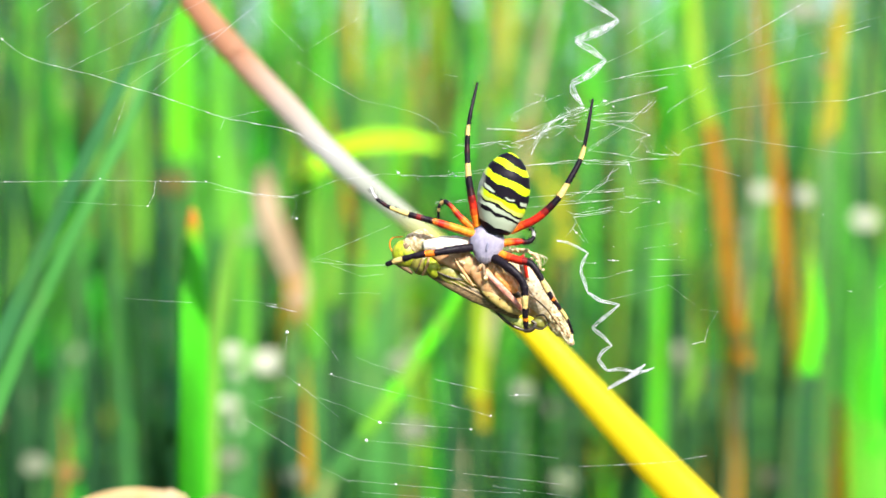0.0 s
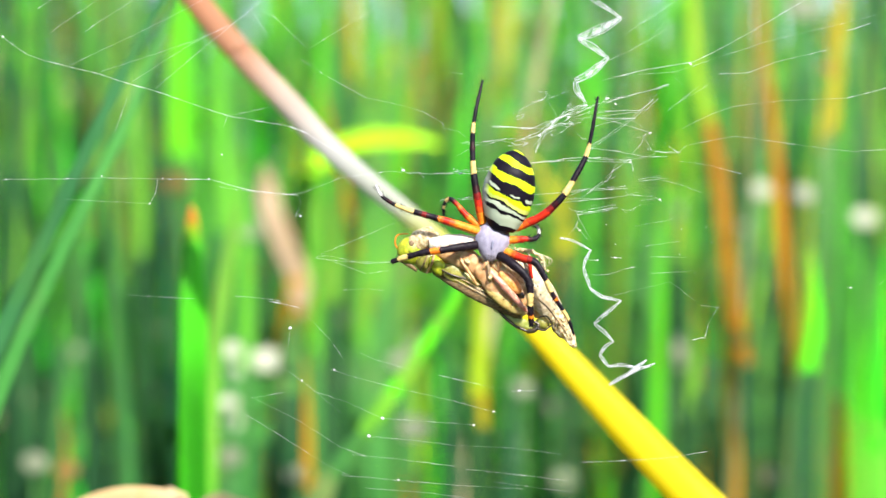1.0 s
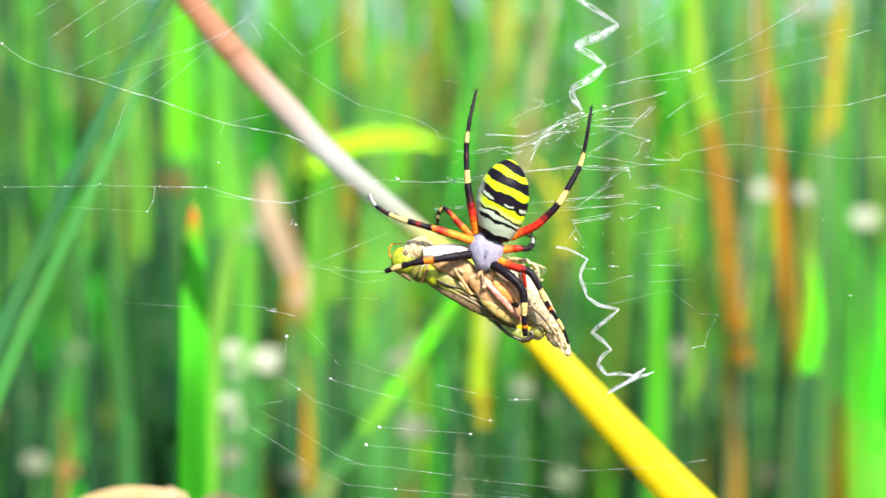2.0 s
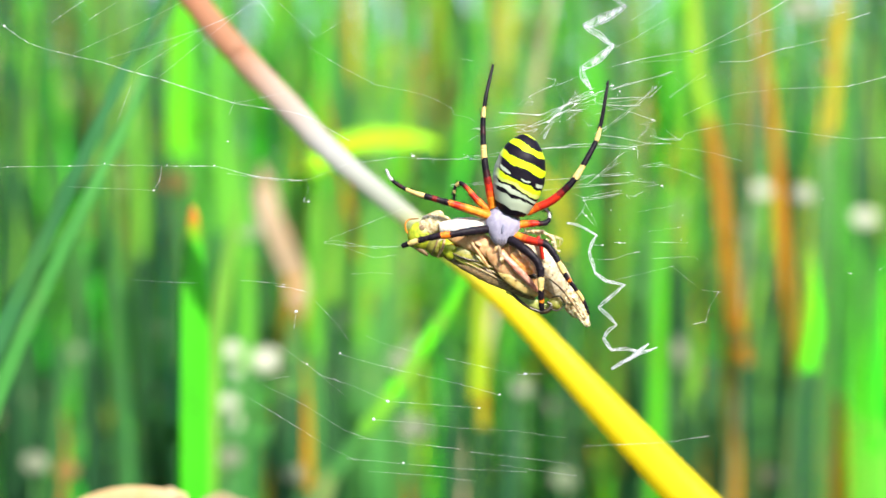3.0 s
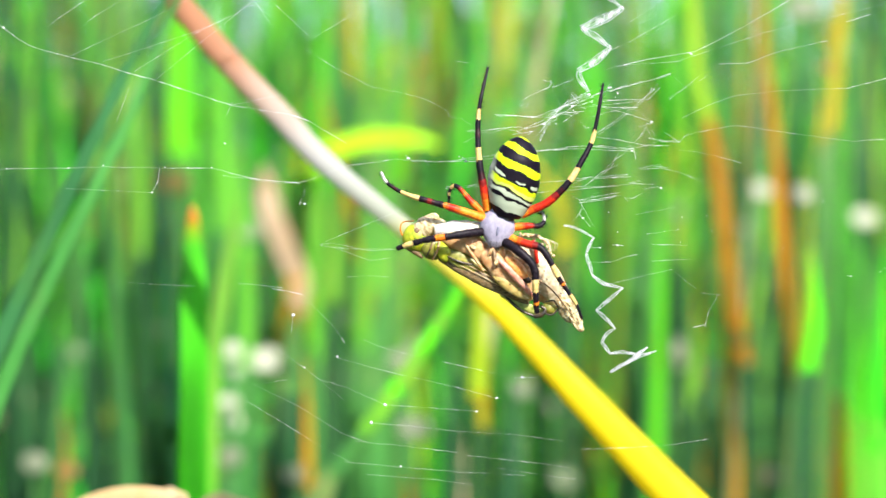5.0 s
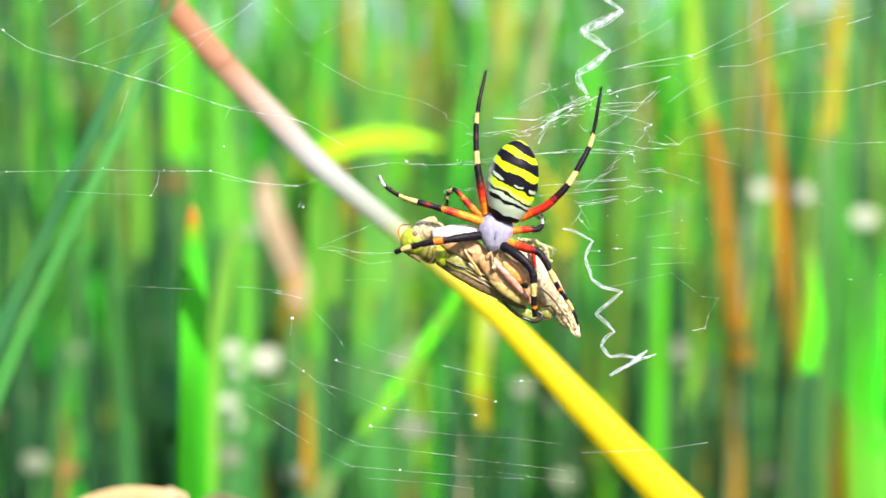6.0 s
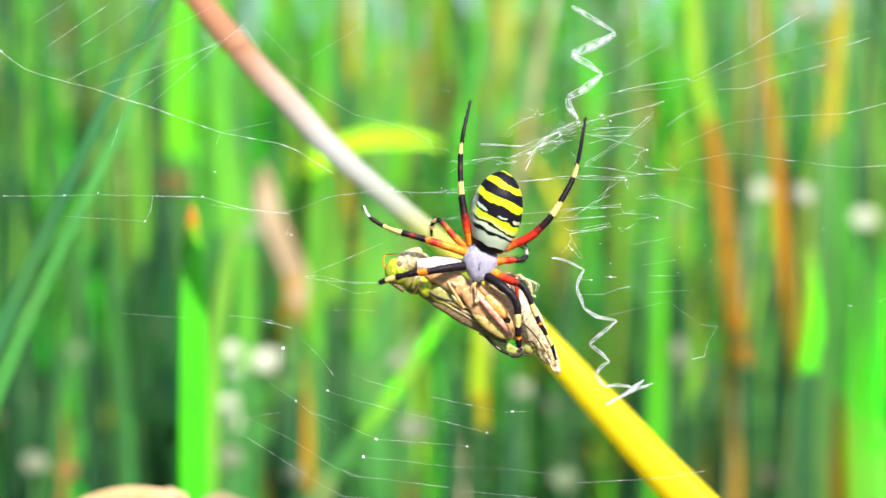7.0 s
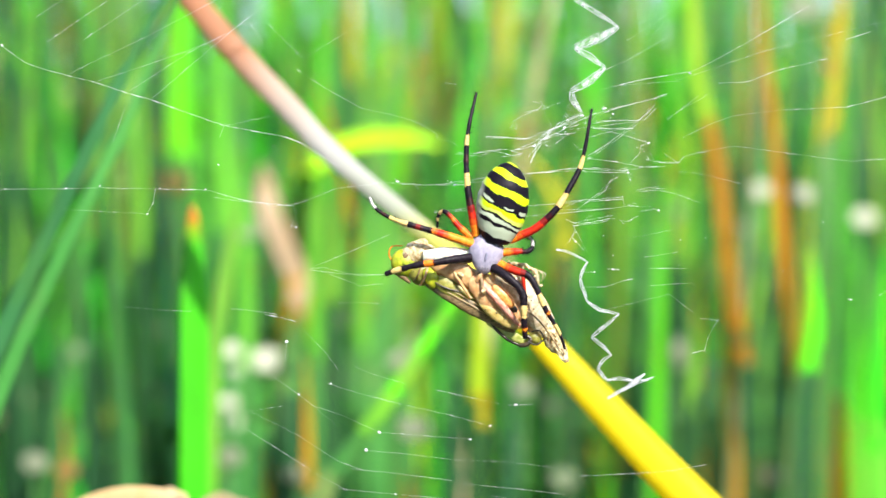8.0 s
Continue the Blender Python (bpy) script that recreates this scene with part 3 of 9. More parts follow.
blade("reed", "bright green reed blade, sunlight painted into its colour", "neon", 0.0106, [(-0.0999, 0.543, -0.01), (-0.1006, 0.538, 0.2971), (-0.1019, 0.53, 0.5442), (-0.1023, 0.528, 0.5942), (-0.1032, 0.528, 0.6864), (-0.1065, 0.528, 0.7325), (-0.1074, 0.528, 0.7555), (-0.106, 0.528, 0.8016), (-0.1046, 0.528, 0.8362)], lower="green", below=0.732)
blade("bent_reed", "bent yellow-green reed leaf, sunlight painted into its colour", "sunny", 0.0096, [(-0.0966, 0.713, -0.01), (-0.0893, 0.708, 0.3142), (-0.0751, 0.7, 0.5784), (-0.0713, 0.698, 0.6284), (-0.0659, 0.628, 0.6848), (-0.0576, 0.528, 0.7141), (-0.048, 0.428, 0.7266), (-0.0394, 0.428, 0.7344), (-0.0252, 0.428, 0.7384), (-0.01, 0.428, 0.7384), (-0.0008, 0.428, 0.7364)], taper=0.025, face=(0, -0.7, 0.7), lower="green", below=0.723)
blade("reed", "bright yellow-green reed blade standing upright", "lime", 0.0074, [(0.0104, 0.313, -0.01), (0.0104, 0.308, 0.3151), (0.0104, 0.3, 0.5728), (0.0104, 0.298, 0.6228), (0.0104, 0.298, 0.6464), (0.0106, 0.298, 0.6565), (0.0111, 0.298, 0.68), (0.0104, 0.298, 0.6968)], taper=0.1, lower="gold", below=0.658, foot="dark", under=0.650)
blade("reed", "yellowish green reed blade", "lime", 0.0083, [(-0.01, 0.593, -0.01), (-0.01, 0.588, 0.294), (-0.01, 0.58, 0.538), (-0.01, 0.578, 0.588), (-0.01, 0.578, 0.6124), (-0.0095, 0.578, 0.6368), (-0.0102, 0.578, 0.6612)], lower="green", below=0.598)
dry_leaf = blade("reed", "dry tan reed leaf hanging bent", "tan", 0.0087, [(-0.0847, 0.433, -0.01), (-0.0763, 0.428, 0.32), (-0.0598, 0.42, 0.59), (-0.0554, 0.418, 0.64), (-0.0527, 0.403, 0.6648), (-0.0508, 0.398, 0.6768), (-0.0509, 0.4, 0.6885), (-0.0566, 0.413, 0.7002), (-0.063, 0.428, 0.7144), (-0.066, 0.443, 0.7303)], taper=0.025, lower="orange", below=0.688)
blade("reed", "green reed blade standing in the marsh", "green", 0.0082, [(-0.0514, 0.353, -0.01), (-0.0507, 0.348, 0.309), (-0.0494, 0.34, 0.5679), (-0.049, 0.338, 0.6179), (-0.0487, 0.338, 0.6501), (-0.0476, 0.338, 0.668), (-0.0465, 0.338, 0.6787)], taper=0.03, lower="dark", below=0.657)
blade("reed", "green reed blade standing in the marsh", "dark", 0.0054, [(-0.0575, 0.363, -0.01), (-0.0563, 0.358, 0.3083), (-0.054, 0.35, 0.5666), (-0.0534, 0.348, 0.6166), (-0.053, 0.348, 0.6421), (-0.0527, 0.348, 0.6566), (-0.0516, 0.348, 0.6711)], lower="dark", below=0.653)
blade("reed", "withered orange-brown reed blade", "rust", 0.0038, [(-0.1363, 0.395, -0.01), (-0.1333, 0.39, 0.3032), (-0.1289, 0.382, 0.5512), (-0.1279, 0.38, 0.6012), (-0.1275, 0.38, 0.6203), (-0.1268, 0.38, 0.6336), (-0.1279, 0.38, 0.645)])
blade("reed", "withered orange-brown reed blade", "rust", 0.0052, [(-0.0415, 0.333, -0.01), (-0.0415, 0.328, 0.308), (-0.0415, 0.32, 0.5599), (-0.0415, 0.318, 0.6099), (-0.0415, 0.318, 0.6342), (-0.0418, 0.318, 0.6516), (-0.0423, 0.318, 0.6655)], lower="dark", below=0.629)
blade("reed", "bright green reed blade, sunlight painted into its colour", "bright", 0.0072, [(0.07, 0.353, -0.01), (0.0723, 0.348, 0.309), (0.0768, 0.34, 0.5679), (0.078, 0.338, 0.6179), (0.0791, 0.338, 0.6537), (0.0798, 0.338, 0.668), (0.0784, 0.338, 0.6787)], lower="dark", below=0.65)
blade("reed", "bright green reed blade, sunlight painted into its colour", "vivid", 0.0082, [(0.0943, 0.353, -0.01), (0.1003, 0.348, 0.3123), (0.1092, 0.34, 0.5679), (0.1111, 0.338, 0.6179), (0.1124, 0.338, 0.6501), (0.1152, 0.338, 0.668), (0.1174, 0.338, 0.6823), (0.1167, 0.338, 0.7002)], lower="green", below=0.664)
blade("reed", "withered orange-brown reed blade", "brown", 0.0072, [(-0.0203, 0.643, -0.01), (-0.0213, 0.638, 0.2909), (-0.0231, 0.63, 0.5318), (-0.0237, 0.628, 0.5818), (-0.0242, 0.628, 0.6178), (-0.0222, 0.628, 0.6462), (-0.0201, 0.628, 0.659)], lower="dark", below=0.615)
blade("reed", "bright green reed blade, sunlight painted into its colour", "vivid", 0.0136, [(-0.0931, 0.693, -0.01), (-0.0924, 0.688, 0.2878), (-0.091, 0.68, 0.5256), (-0.0906, 0.678, 0.5756), (-0.0892, 0.678, 0.7111), (-0.0857, 0.678, 0.7491), (-0.0797, 0.678, 0.8033), (-0.0756, 0.678, 0.8467)], lower="green", below=0.736)
blade("reed", "lime reed turning ochre lower down", "lime", 0.0057, [(0.1214, 0.413, -0.01), (0.1161, 0.408, 0.3066), (0.1083, 0.4, 0.5575), (0.1066, 0.398, 0.6075), (0.1058, 0.398, 0.6299), (0.1038, 0.398, 0.6592), (0.1003, 0.398, 0.6807), (0.0976, 0.398, 0.7002), (0.096, 0.398, 0.7197), (0.0933, 0.398, 0.7373), (0.0898, 0.398, 0.7509), (0.0867, 0.398, 0.7705), (0.0855, 0.398, 0.8056)], lower="rust", below=0.742, foot="dark", under=0.667)
blade("reed", "green reed blade standing in the marsh", "green", 0.0073, [(0.1365, 0.593, -0.01), (0.1353, 0.588, 0.294), (0.133, 0.58, 0.538), (0.1323, 0.578, 0.588), (0.1313, 0.578, 0.6466), (0.1303, 0.578, 0.6807), (0.1298, 0.578, 0.7027)], lower="dark", below=0.661)
blade("reed", "withered orange-brown reed blade", "orange", 0.0035, [(0.1182, 0.493, -0.01), (0.1168, 0.488, 0.3002), (0.114, 0.48, 0.5504), (0.1132, 0.478, 0.6004), (0.1128, 0.478, 0.6113), (0.1132, 0.478, 0.6221), (0.1111, 0.478, 0.6351)], lower="orange", below=0.611)
blade("reed", "ochre reed blade half hidden by others", "orange", 0.0054, [(0.1174, 0.465, -0.01), (0.1133, 0.46, 0.3346), (0.1072, 0.452, 0.6083), (0.1059, 0.45, 0.6583), (0.1055, 0.45, 0.6751), (0.1042, 0.45, 0.6939), (0.103, 0.45, 0.7138)], taper=0.1)
blade("reed", "short withered ochre reed blade", "amber", 0.0048, [(0.0938, 0.435, -0.01), (0.0975, 0.43, 0.3001), (0.103, 0.422, 0.5456), (0.1042, 0.42, 0.5956), (0.1046, 0.42, 0.6117), (0.105, 0.42, 0.6238), (0.1038, 0.42, 0.6358)])
blade("reed", "withered orange-brown reed blade", "rust", 0.0046, [(0.1546, 0.373, -0.01), (0.1418, 0.368, 0.311), (0.1229, 0.36, 0.5654), (0.1187, 0.358, 0.6154), (0.116, 0.358, 0.6486), (0.1141, 0.358, 0.6707), (0.111, 0.358, 0.7002), (0.1095, 0.358, 0.7205), (0.1071, 0.358, 0.7444), (0.1047, 0.358, 0.7647), (0.1034, 0.358, 0.7997)], foot="dark", under=0.651)
blade("reed", "yellow reed with orange stains", "gold", 0.0086, [(0.1197, 0.413, -0.01), (0.1235, 0.408, 0.3216), (0.129, 0.4, 0.5848), (0.1302, 0.398, 0.6348), (0.1314, 0.398, 0.6846), (0.1323, 0.398, 0.7295), (0.1331, 0.398, 0.7431), (0.1347, 0.398, 0.7568), (0.1368, 0.398, 0.7744), (0.1392, 0.398, 0.8056)], lower="green", below=0.735)
blade("reed", "withered orange-brown reed blade", "amber", 0.0096, [(0.1453, 0.465, -0.01), (0.1453, 0.46, 0.2978), (0.1453, 0.452, 0.5414), (0.1453, 0.45, 0.5914), (0.1453, 0.45, 0.6144), (0.1457, 0.45, 0.6311), (0.1465, 0.45, 0.6458)], taper=0.05)
blade("reed", "withered orange-brown reed blade", "brown", 0.0072, [(0.2006, 0.643, -0.01), (0.1982, 0.638, 0.2909), (0.1935, 0.63, 0.5318), (0.1921, 0.628, 0.5818), (0.1896, 0.628, 0.6539), (0.1901, 0.628, 0.69), (0.1921, 0.628, 0.7106)], lower="green", below=0.659)
blade("reed", "bright green reed blade, sunlight painted into its colour", "vivid", 0.0107, [(0.1757, 0.593, -0.01), (0.172, 0.588, 0.294), (0.1646, 0.58, 0.538), (0.1625, 0.578, 0.588), (0.1591, 0.578, 0.6514), (0.1606, 0.578, 0.6807), (0.1625, 0.578, 0.7002)], lower="dark", below=0.649)
blade("reed", "bright green reed blade, sunlight painted into its colour", "vivid", 0.0096, [(0.1784, 0.465, -0.01), (0.1728, 0.46, 0.2978), (0.1647, 0.452, 0.5414), (0.1628, 0.45, 0.5914), (0.1616, 0.45, 0.6249), (0.1607, 0.45, 0.6458), (0.1624, 0.45, 0.6751), (0.1649, 0.45, 0.7023)], lower="bright", below=0.625)
blade("reed", "bright green reed blade, sunlight painted into its colour", "vivid", 0.0134, [(0.0761, 0.643, -0.01), (0.0747, 0.638, 0.2909), (0.0719, 0.63, 0.5318), (0.0711, 0.628, 0.5818), (0.0675, 0.628, 0.7569), (0.0659, 0.628, 0.7827), (0.0659, 0.628, 0.8007)], lower="green", below=0.765)
blade("reed", "bright green reed blade, sunlight painted into its colour", "vivid", 0.0108, [(0.0706, 0.433, -0.01), (0.0723, 0.428, 0.3421), (0.0758, 0.42, 0.6342), (0.0766, 0.418, 0.6842), (0.0774, 0.418, 0.7223), (0.0782, 0.418, 0.7403), (0.077, 0.418, 0.7624), (0.075, 0.418, 0.7764)], lower="green", below=0.726)
blade("reed", "bright green reed with a yellow tip", "yellow", 0.0053, [(0.0651, 0.393, -0.01), (0.0672, 0.388, 0.3349), (0.0714, 0.38, 0.6198), (0.0725, 0.378, 0.6698), (0.0733, 0.378, 0.7002), (0.0744, 0.378, 0.7173), (0.0759, 0.378, 0.7258), (0.0767, 0.378, 0.734)], lower="vivid", below=0.721)
blade("reed", "bright green reed blade, sunlight painted into its colour", "bright", 0.0136, [(0.1555, 0.693, -0.01), (0.1541, 0.688, 0.2878), (0.1515, 0.68, 0.5256), (0.1507, 0.678, 0.5756), (0.148, 0.678, 0.7111), (0.1459, 0.678, 0.7437), (0.1467, 0.678, 0.7599)], lower="green", below=0.73)
blade("reed", "bright green reed blade, sunlight painted into its colour", "vivid", 0.0152, [(0.166, 0.693, -0.01), (0.1671, 0.688, 0.2878), (0.1691, 0.68, 0.5256), (0.1697, 0.678, 0.5756), (0.1711, 0.678, 0.6677), (0.1724, 0.678, 0.6948), (0.1719, 0.678, 0.7138)], lower="green", below=0.668)
blade("reed", "yellow reed leaf bent over", "yellow", 0.0067, [(0.1447, 0.643, -0.01), (0.151, 0.638, 0.3527), (0.1639, 0.63, 0.6554), (0.1669, 0.628, 0.7054), (0.1684, 0.628, 0.7234), (0.1705, 0.628, 0.7363), (0.1679, 0.628, 0.7492)])
blade("reed", "bright green reed blade, sunlight painted into its colour", "bright", 0.0076, [(-0.0326, 0.395, -0.01), (-0.0342, 0.39, 0.3095), (-0.0364, 0.382, 0.5626), (-0.0369, 0.38, 0.6126), (-0.0373, 0.38, 0.6507), (-0.0373, 0.38, 0.6774), (-0.0354, 0.38, 0.704), (-0.0343, 0.38, 0.7249)], lower="dark", below=0.677)
blade("reed", "bright green reed blade, sunlight painted into its colour", "bright", 0.0080, [(-0.0276, 0.435, -0.01), (-0.0261, 0.43, 0.3067), (-0.0238, 0.422, 0.5577), (-0.0233, 0.42, 0.6077), (-0.0229, 0.42, 0.6479), (-0.0225, 0.42, 0.6841), (-0.0201, 0.42, 0.7042), (-0.0189, 0.42, 0.7223)], lower="green", below=0.682)
blade("reed", "bright green reed blade, sunlight painted into its colour", "vivid", 0.0135, [(0.0968, 0.613, -0.01), (0.0959, 0.608, 0.2928), (0.0943, 0.6, 0.5355), (0.0938, 0.598, 0.5855), (0.0925, 0.598, 0.6928), (0.0913, 0.598, 0.7102), (0.0908, 0.598, 0.7277)], lower="green", below=0.69)
blade("reed", "bright green reed blade, sunlight painted into its colour", "bright", 0.0117, [(0.1102, 0.633, -0.01), (0.1099, 0.628, 0.2915), (0.1093, 0.62, 0.533), (0.1091, 0.618, 0.583), (0.1086, 0.618, 0.6926), (0.1101, 0.618, 0.7104), (0.1106, 0.618, 0.7257)], lower="dark", below=0.695)
blade("reed", "bright green reed blade, sunlight painted into its colour", "bright", 0.0179, [(-0.0354, 0.793, -0.01), (-0.0363, 0.788, 0.2816), (-0.038, 0.78, 0.5131), (-0.0385, 0.778, 0.5631), (-0.04, 0.778, 0.6764), (-0.0364, 0.778, 0.7122), (-0.0346, 0.778, 0.7421)], lower="green", below=0.67)
blade("reed", "green reed blade standing in the marsh", "green", 0.0131, [(0.1287, 0.793, -0.01), (0.1291, 0.788, 0.2816), (0.1298, 0.78, 0.5131), (0.13, 0.778, 0.5631), (0.1306, 0.778, 0.6764), (0.133, 0.778, 0.7063), (0.1345, 0.778, 0.7331)], lower="dark", below=0.697)
blade("reed", "green reed blade standing in the marsh", "dark", 0.0112, [(0.1714, 0.593, -0.01), (0.1741, 0.588, 0.3525), (0.1795, 0.58, 0.6551), (0.1808, 0.578, 0.7051), (0.1825, 0.578, 0.7588), (0.1845, 0.578, 0.793), (0.1857, 0.578, 0.832)], lower="dark", below=0.734)
blade("reed", "green reed blade standing in the marsh", "green", 0.0103, [(0.1482, 0.643, -0.01), (0.1512, 0.638, 0.3527), (0.1573, 0.63, 0.6554), (0.1587, 0.628, 0.7054), (0.1607, 0.628, 0.7621), (0.1618, 0.628, 0.7981), (0.1612, 0.628, 0.8393)], lower="dark", below=0.736)
blade("reed", "green reed blade standing in the marsh", "green", 0.0129, [(0.1402, 0.643, -0.01), (0.1388, 0.638, 0.3527), (0.1361, 0.63, 0.6554), (0.1355, 0.628, 0.7054), (0.1344, 0.628, 0.775), (0.1334, 0.628, 0.7981), (0.1329, 0.628, 0.8393)], lower="dark", below=0.736)
blade("reed", "green reed blade standing in the marsh", "dark", 0.0118, [(-0.2036, 0.643, -0.01), (-0.2015, 0.638, 0.3398), (-0.1973, 0.63, 0.6297), (-0.1963, 0.628, 0.6797), (-0.1942, 0.628, 0.7621), (-0.1932, 0.628, 0.7981), (-0.1927, 0.628, 0.8393)], lower="dark", below=0.736)
blade("reed", "green reed blade standing in the marsh", "green", 0.0118, [(-0.1549, 0.643, -0.01), (-0.1539, 0.638, 0.3398), (-0.1519, 0.63, 0.6297), (-0.1514, 0.628, 0.6797), (-0.1504, 0.628, 0.7621), (-0.1491, 0.628, 0.7981), (-0.1491, 0.628, 0.8393)], lower="dark", below=0.736)
blade("reed", "bright green reed blade, sunlight painted into its colour", "vivid", 0.0093, [(-0.0284, 0.475, -0.01), (-0.0254, 0.47, 0.304), (-0.0209, 0.462, 0.5527), (-0.0199, 0.46, 0.6027), (-0.0187, 0.46, 0.6663), (-0.0167, 0.46, 0.7235), (-0.0153, 0.46, 0.7384), (-0.0136, 0.46, 0.7617)], lower="green", below=0.722)
blade("reed", "ochre yellow reed leaning over", "yellow", 0.0076, [(0.0534, 0.473, -0.01), (0.0518, 0.468, 0.3014), (0.0487, 0.46, 0.5529), (0.0478, 0.458, 0.6029), (0.0457, 0.458, 0.6981), (0.0431, 0.458, 0.715), (0.0368, 0.458, 0.7277), (0.0298, 0.458, 0.734)], lower="dark", below=0.7)
blade("reed", "yellow reed with orange stains", "gold", 0.0098, [(-0.0489, 0.643, -0.01), (-0.0486, 0.638, 0.2909), (-0.0481, 0.63, 0.5318), (-0.0479, 0.628, 0.5818), (-0.0474, 0.628, 0.7054), (-0.0428, 0.628, 0.7698), (-0.0417, 0.628, 0.7981), (-0.0402, 0.628, 0.8342)], lower="green", below=0.771)
blade("reed", "yellowish green reed blade", "lime", 0.0114, [(-0.0381, 0.693, -0.01), (-0.0372, 0.688, 0.2878), (-0.0355, 0.68, 0.5256), (-0.035, 0.678, 0.5756), (-0.0336, 0.678, 0.684), (-0.0304, 0.678, 0.7653), (-0.0255, 0.678, 0.7897), (-0.0249, 0.678, 0.8006)], lower="green", below=0.779)
blade("reed", "withered orange-brown reed blade", "brown", 0.0111, [(-0.0115, 0.893, -0.01), (-0.0123, 0.888, 0.2753), (-0.0138, 0.88, 0.5007), (-0.0143, 0.878, 0.5507), (-0.0159, 0.878, 0.6808), (-0.0143, 0.878, 0.7719), (-0.0078, 0.878, 0.8174), (-0.0029, 0.878, 0.863)], lower="green", below=0.775)
blade("reed", "yellow reed blade standing upright", "gold", 0.0131, [(0.0066, 0.793, -0.01), (0.0086, 0.788, 0.2816), (0.0125, 0.78, 0.5131), (0.0137, 0.778, 0.5631), (0.0182, 0.778, 0.7122), (0.0262, 0.778, 0.7719), (0.031, 0.778, 0.8136), (0.0331, 0.778, 0.8554)], lower="green", below=0.778)
blade("reed", "bright green reed blade, sunlight painted into its colour", "bright", 0.0082, [(-0.0572, 0.643, -0.01), (-0.056, 0.638, 0.2909), (-0.0538, 0.63, 0.5318), (-0.0531, 0.628, 0.5818), (-0.0525, 0.628, 0.6178), (-0.0505, 0.628, 0.659), (-0.0474, 0.628, 0.6745)], lower="dark", below=0.618)
blade("reed", "bright green reed blade, sunlight painted into its colour", "bright", 0.0119, [(-0.2049, 0.693, -0.01), (-0.2043, 0.688, 0.2878), (-0.2031, 0.68, 0.5256), (-0.2028, 0.678, 0.5756), (-0.2017, 0.678, 0.703), (-0.2006, 0.678, 0.7274), (-0.2017, 0.678, 0.7437)], lower="green", below=0.703)
blade("reed", "bright green reed blade, sunlight painted into its colour", "vivid", 0.0125, [(-0.1914, 0.743, -0.01), (-0.191, 0.738, 0.2847), (-0.1904, 0.73, 0.5193), (-0.1902, 0.728, 0.5693), (-0.1896, 0.728, 0.6917), (-0.1885, 0.728, 0.7145), (-0.189, 0.728, 0.7316)], lower="green", below=0.697)
blade("reed", "bright green reed blade, sunlight painted into its colour", "vivid", 0.0114, [(-0.1147, 0.743, -0.01), (-0.1138, 0.738, 0.2847), (-0.1121, 0.73, 0.5193), (-0.1116, 0.728, 0.5693), (-0.1099, 0.728, 0.7003), (-0.1082, 0.728, 0.7174), (-0.1093, 0.728, 0.7316)], lower="green", below=0.7)
blade("reed", "bright green reed blade, sunlight painted into its colour", "vivid", 0.0142, [(-0.0397, 0.743, -0.01), (-0.0376, 0.738, 0.2847), (-0.0337, 0.73, 0.5193), (-0.0325, 0.728, 0.5693), (-0.0307, 0.728, 0.6291), (-0.0285, 0.728, 0.6547), (-0.0268, 0.728, 0.6775)], lower="green", below=0.643)
blade("reed", "green reed blade standing in the marsh", "green", 0.0088, [(-0.1054, 0.593, -0.01), (-0.1028, 0.588, 0.294), (-0.0976, 0.58, 0.538), (-0.0961, 0.578, 0.588), (-0.0937, 0.578, 0.6514), (-0.09, 0.578, 0.6978), (-0.0937, 0.578, 0.7344)], lower="dark", below=0.686)
blade("reed", "bright green reed blade, sunlight painted into its colour", "bright", 0.0081, [(-0.197, 0.693, -0.01), (-0.1953, 0.688, 0.2878), (-0.1919, 0.68, 0.5256), (-0.1909, 0.678, 0.5756), (-0.1876, 0.678, 0.7057), (-0.1827, 0.678, 0.7653), (-0.1854, 0.678, 0.787)], lower="green", below=0.749)
blade("reed", "bright green reed blade, sunlight painted into its colour", "bright", 0.0081, [(-0.1643, 0.693, -0.01), (-0.1653, 0.688, 0.2878), (-0.1672, 0.68, 0.5256), (-0.1678, 0.678, 0.5756), (-0.1692, 0.678, 0.6732), (-0.1719, 0.678, 0.7545), (-0.1686, 0.678, 0.8033), (-0.1678, 0.678, 0.8413)], lower="green", below=0.784)
blade("reed", "bright green reed blade, sunlight painted into its colour", "vivid", 0.0119, [(-0.0756, 0.793, -0.01), (-0.0748, 0.788, 0.2816), (-0.0733, 0.78, 0.5131), (-0.0728, 0.778, 0.5631), (-0.0713, 0.778, 0.6914), (-0.0668, 0.778, 0.7122), (-0.0623, 0.778, 0.7301)], lower="dark", below=0.7)
blade("reed", "bright green reed blade, sunlight painted into its colour", "vivid", 0.0101, [(0.1121, 0.793, -0.01), (0.1121, 0.788, 0.2816), (0.1121, 0.78, 0.5131), (0.1121, 0.778, 0.5631), (0.1121, 0.778, 0.6645), (0.1092, 0.778, 0.7033), (0.1062, 0.778, 0.7182)], lower="dark", below=0.688)
blade("reed", "yellowish green reed blade", "lime", 0.0085, [(0.1654, 0.743, -0.01), (0.1683, 0.738, 0.2847), (0.1737, 0.73, 0.5193), (0.1754, 0.728, 0.5693), (0.1811, 0.728, 0.706), (0.1833, 0.728, 0.7288), (0.1867, 0.728, 0.7458)], lower="green", below=0.712)
blade("reed", "green reed blade standing in the marsh", "dark", 0.0119, [(0.0593, 0.693, -0.01), (0.056, 0.688, 0.2878), (0.0496, 0.68, 0.5256), (0.0477, 0.678, 0.5756), (0.0464, 0.678, 0.6027), (0.0477, 0.678, 0.6406), (0.0491, 0.678, 0.6786)], lower="dark", below=0.63)
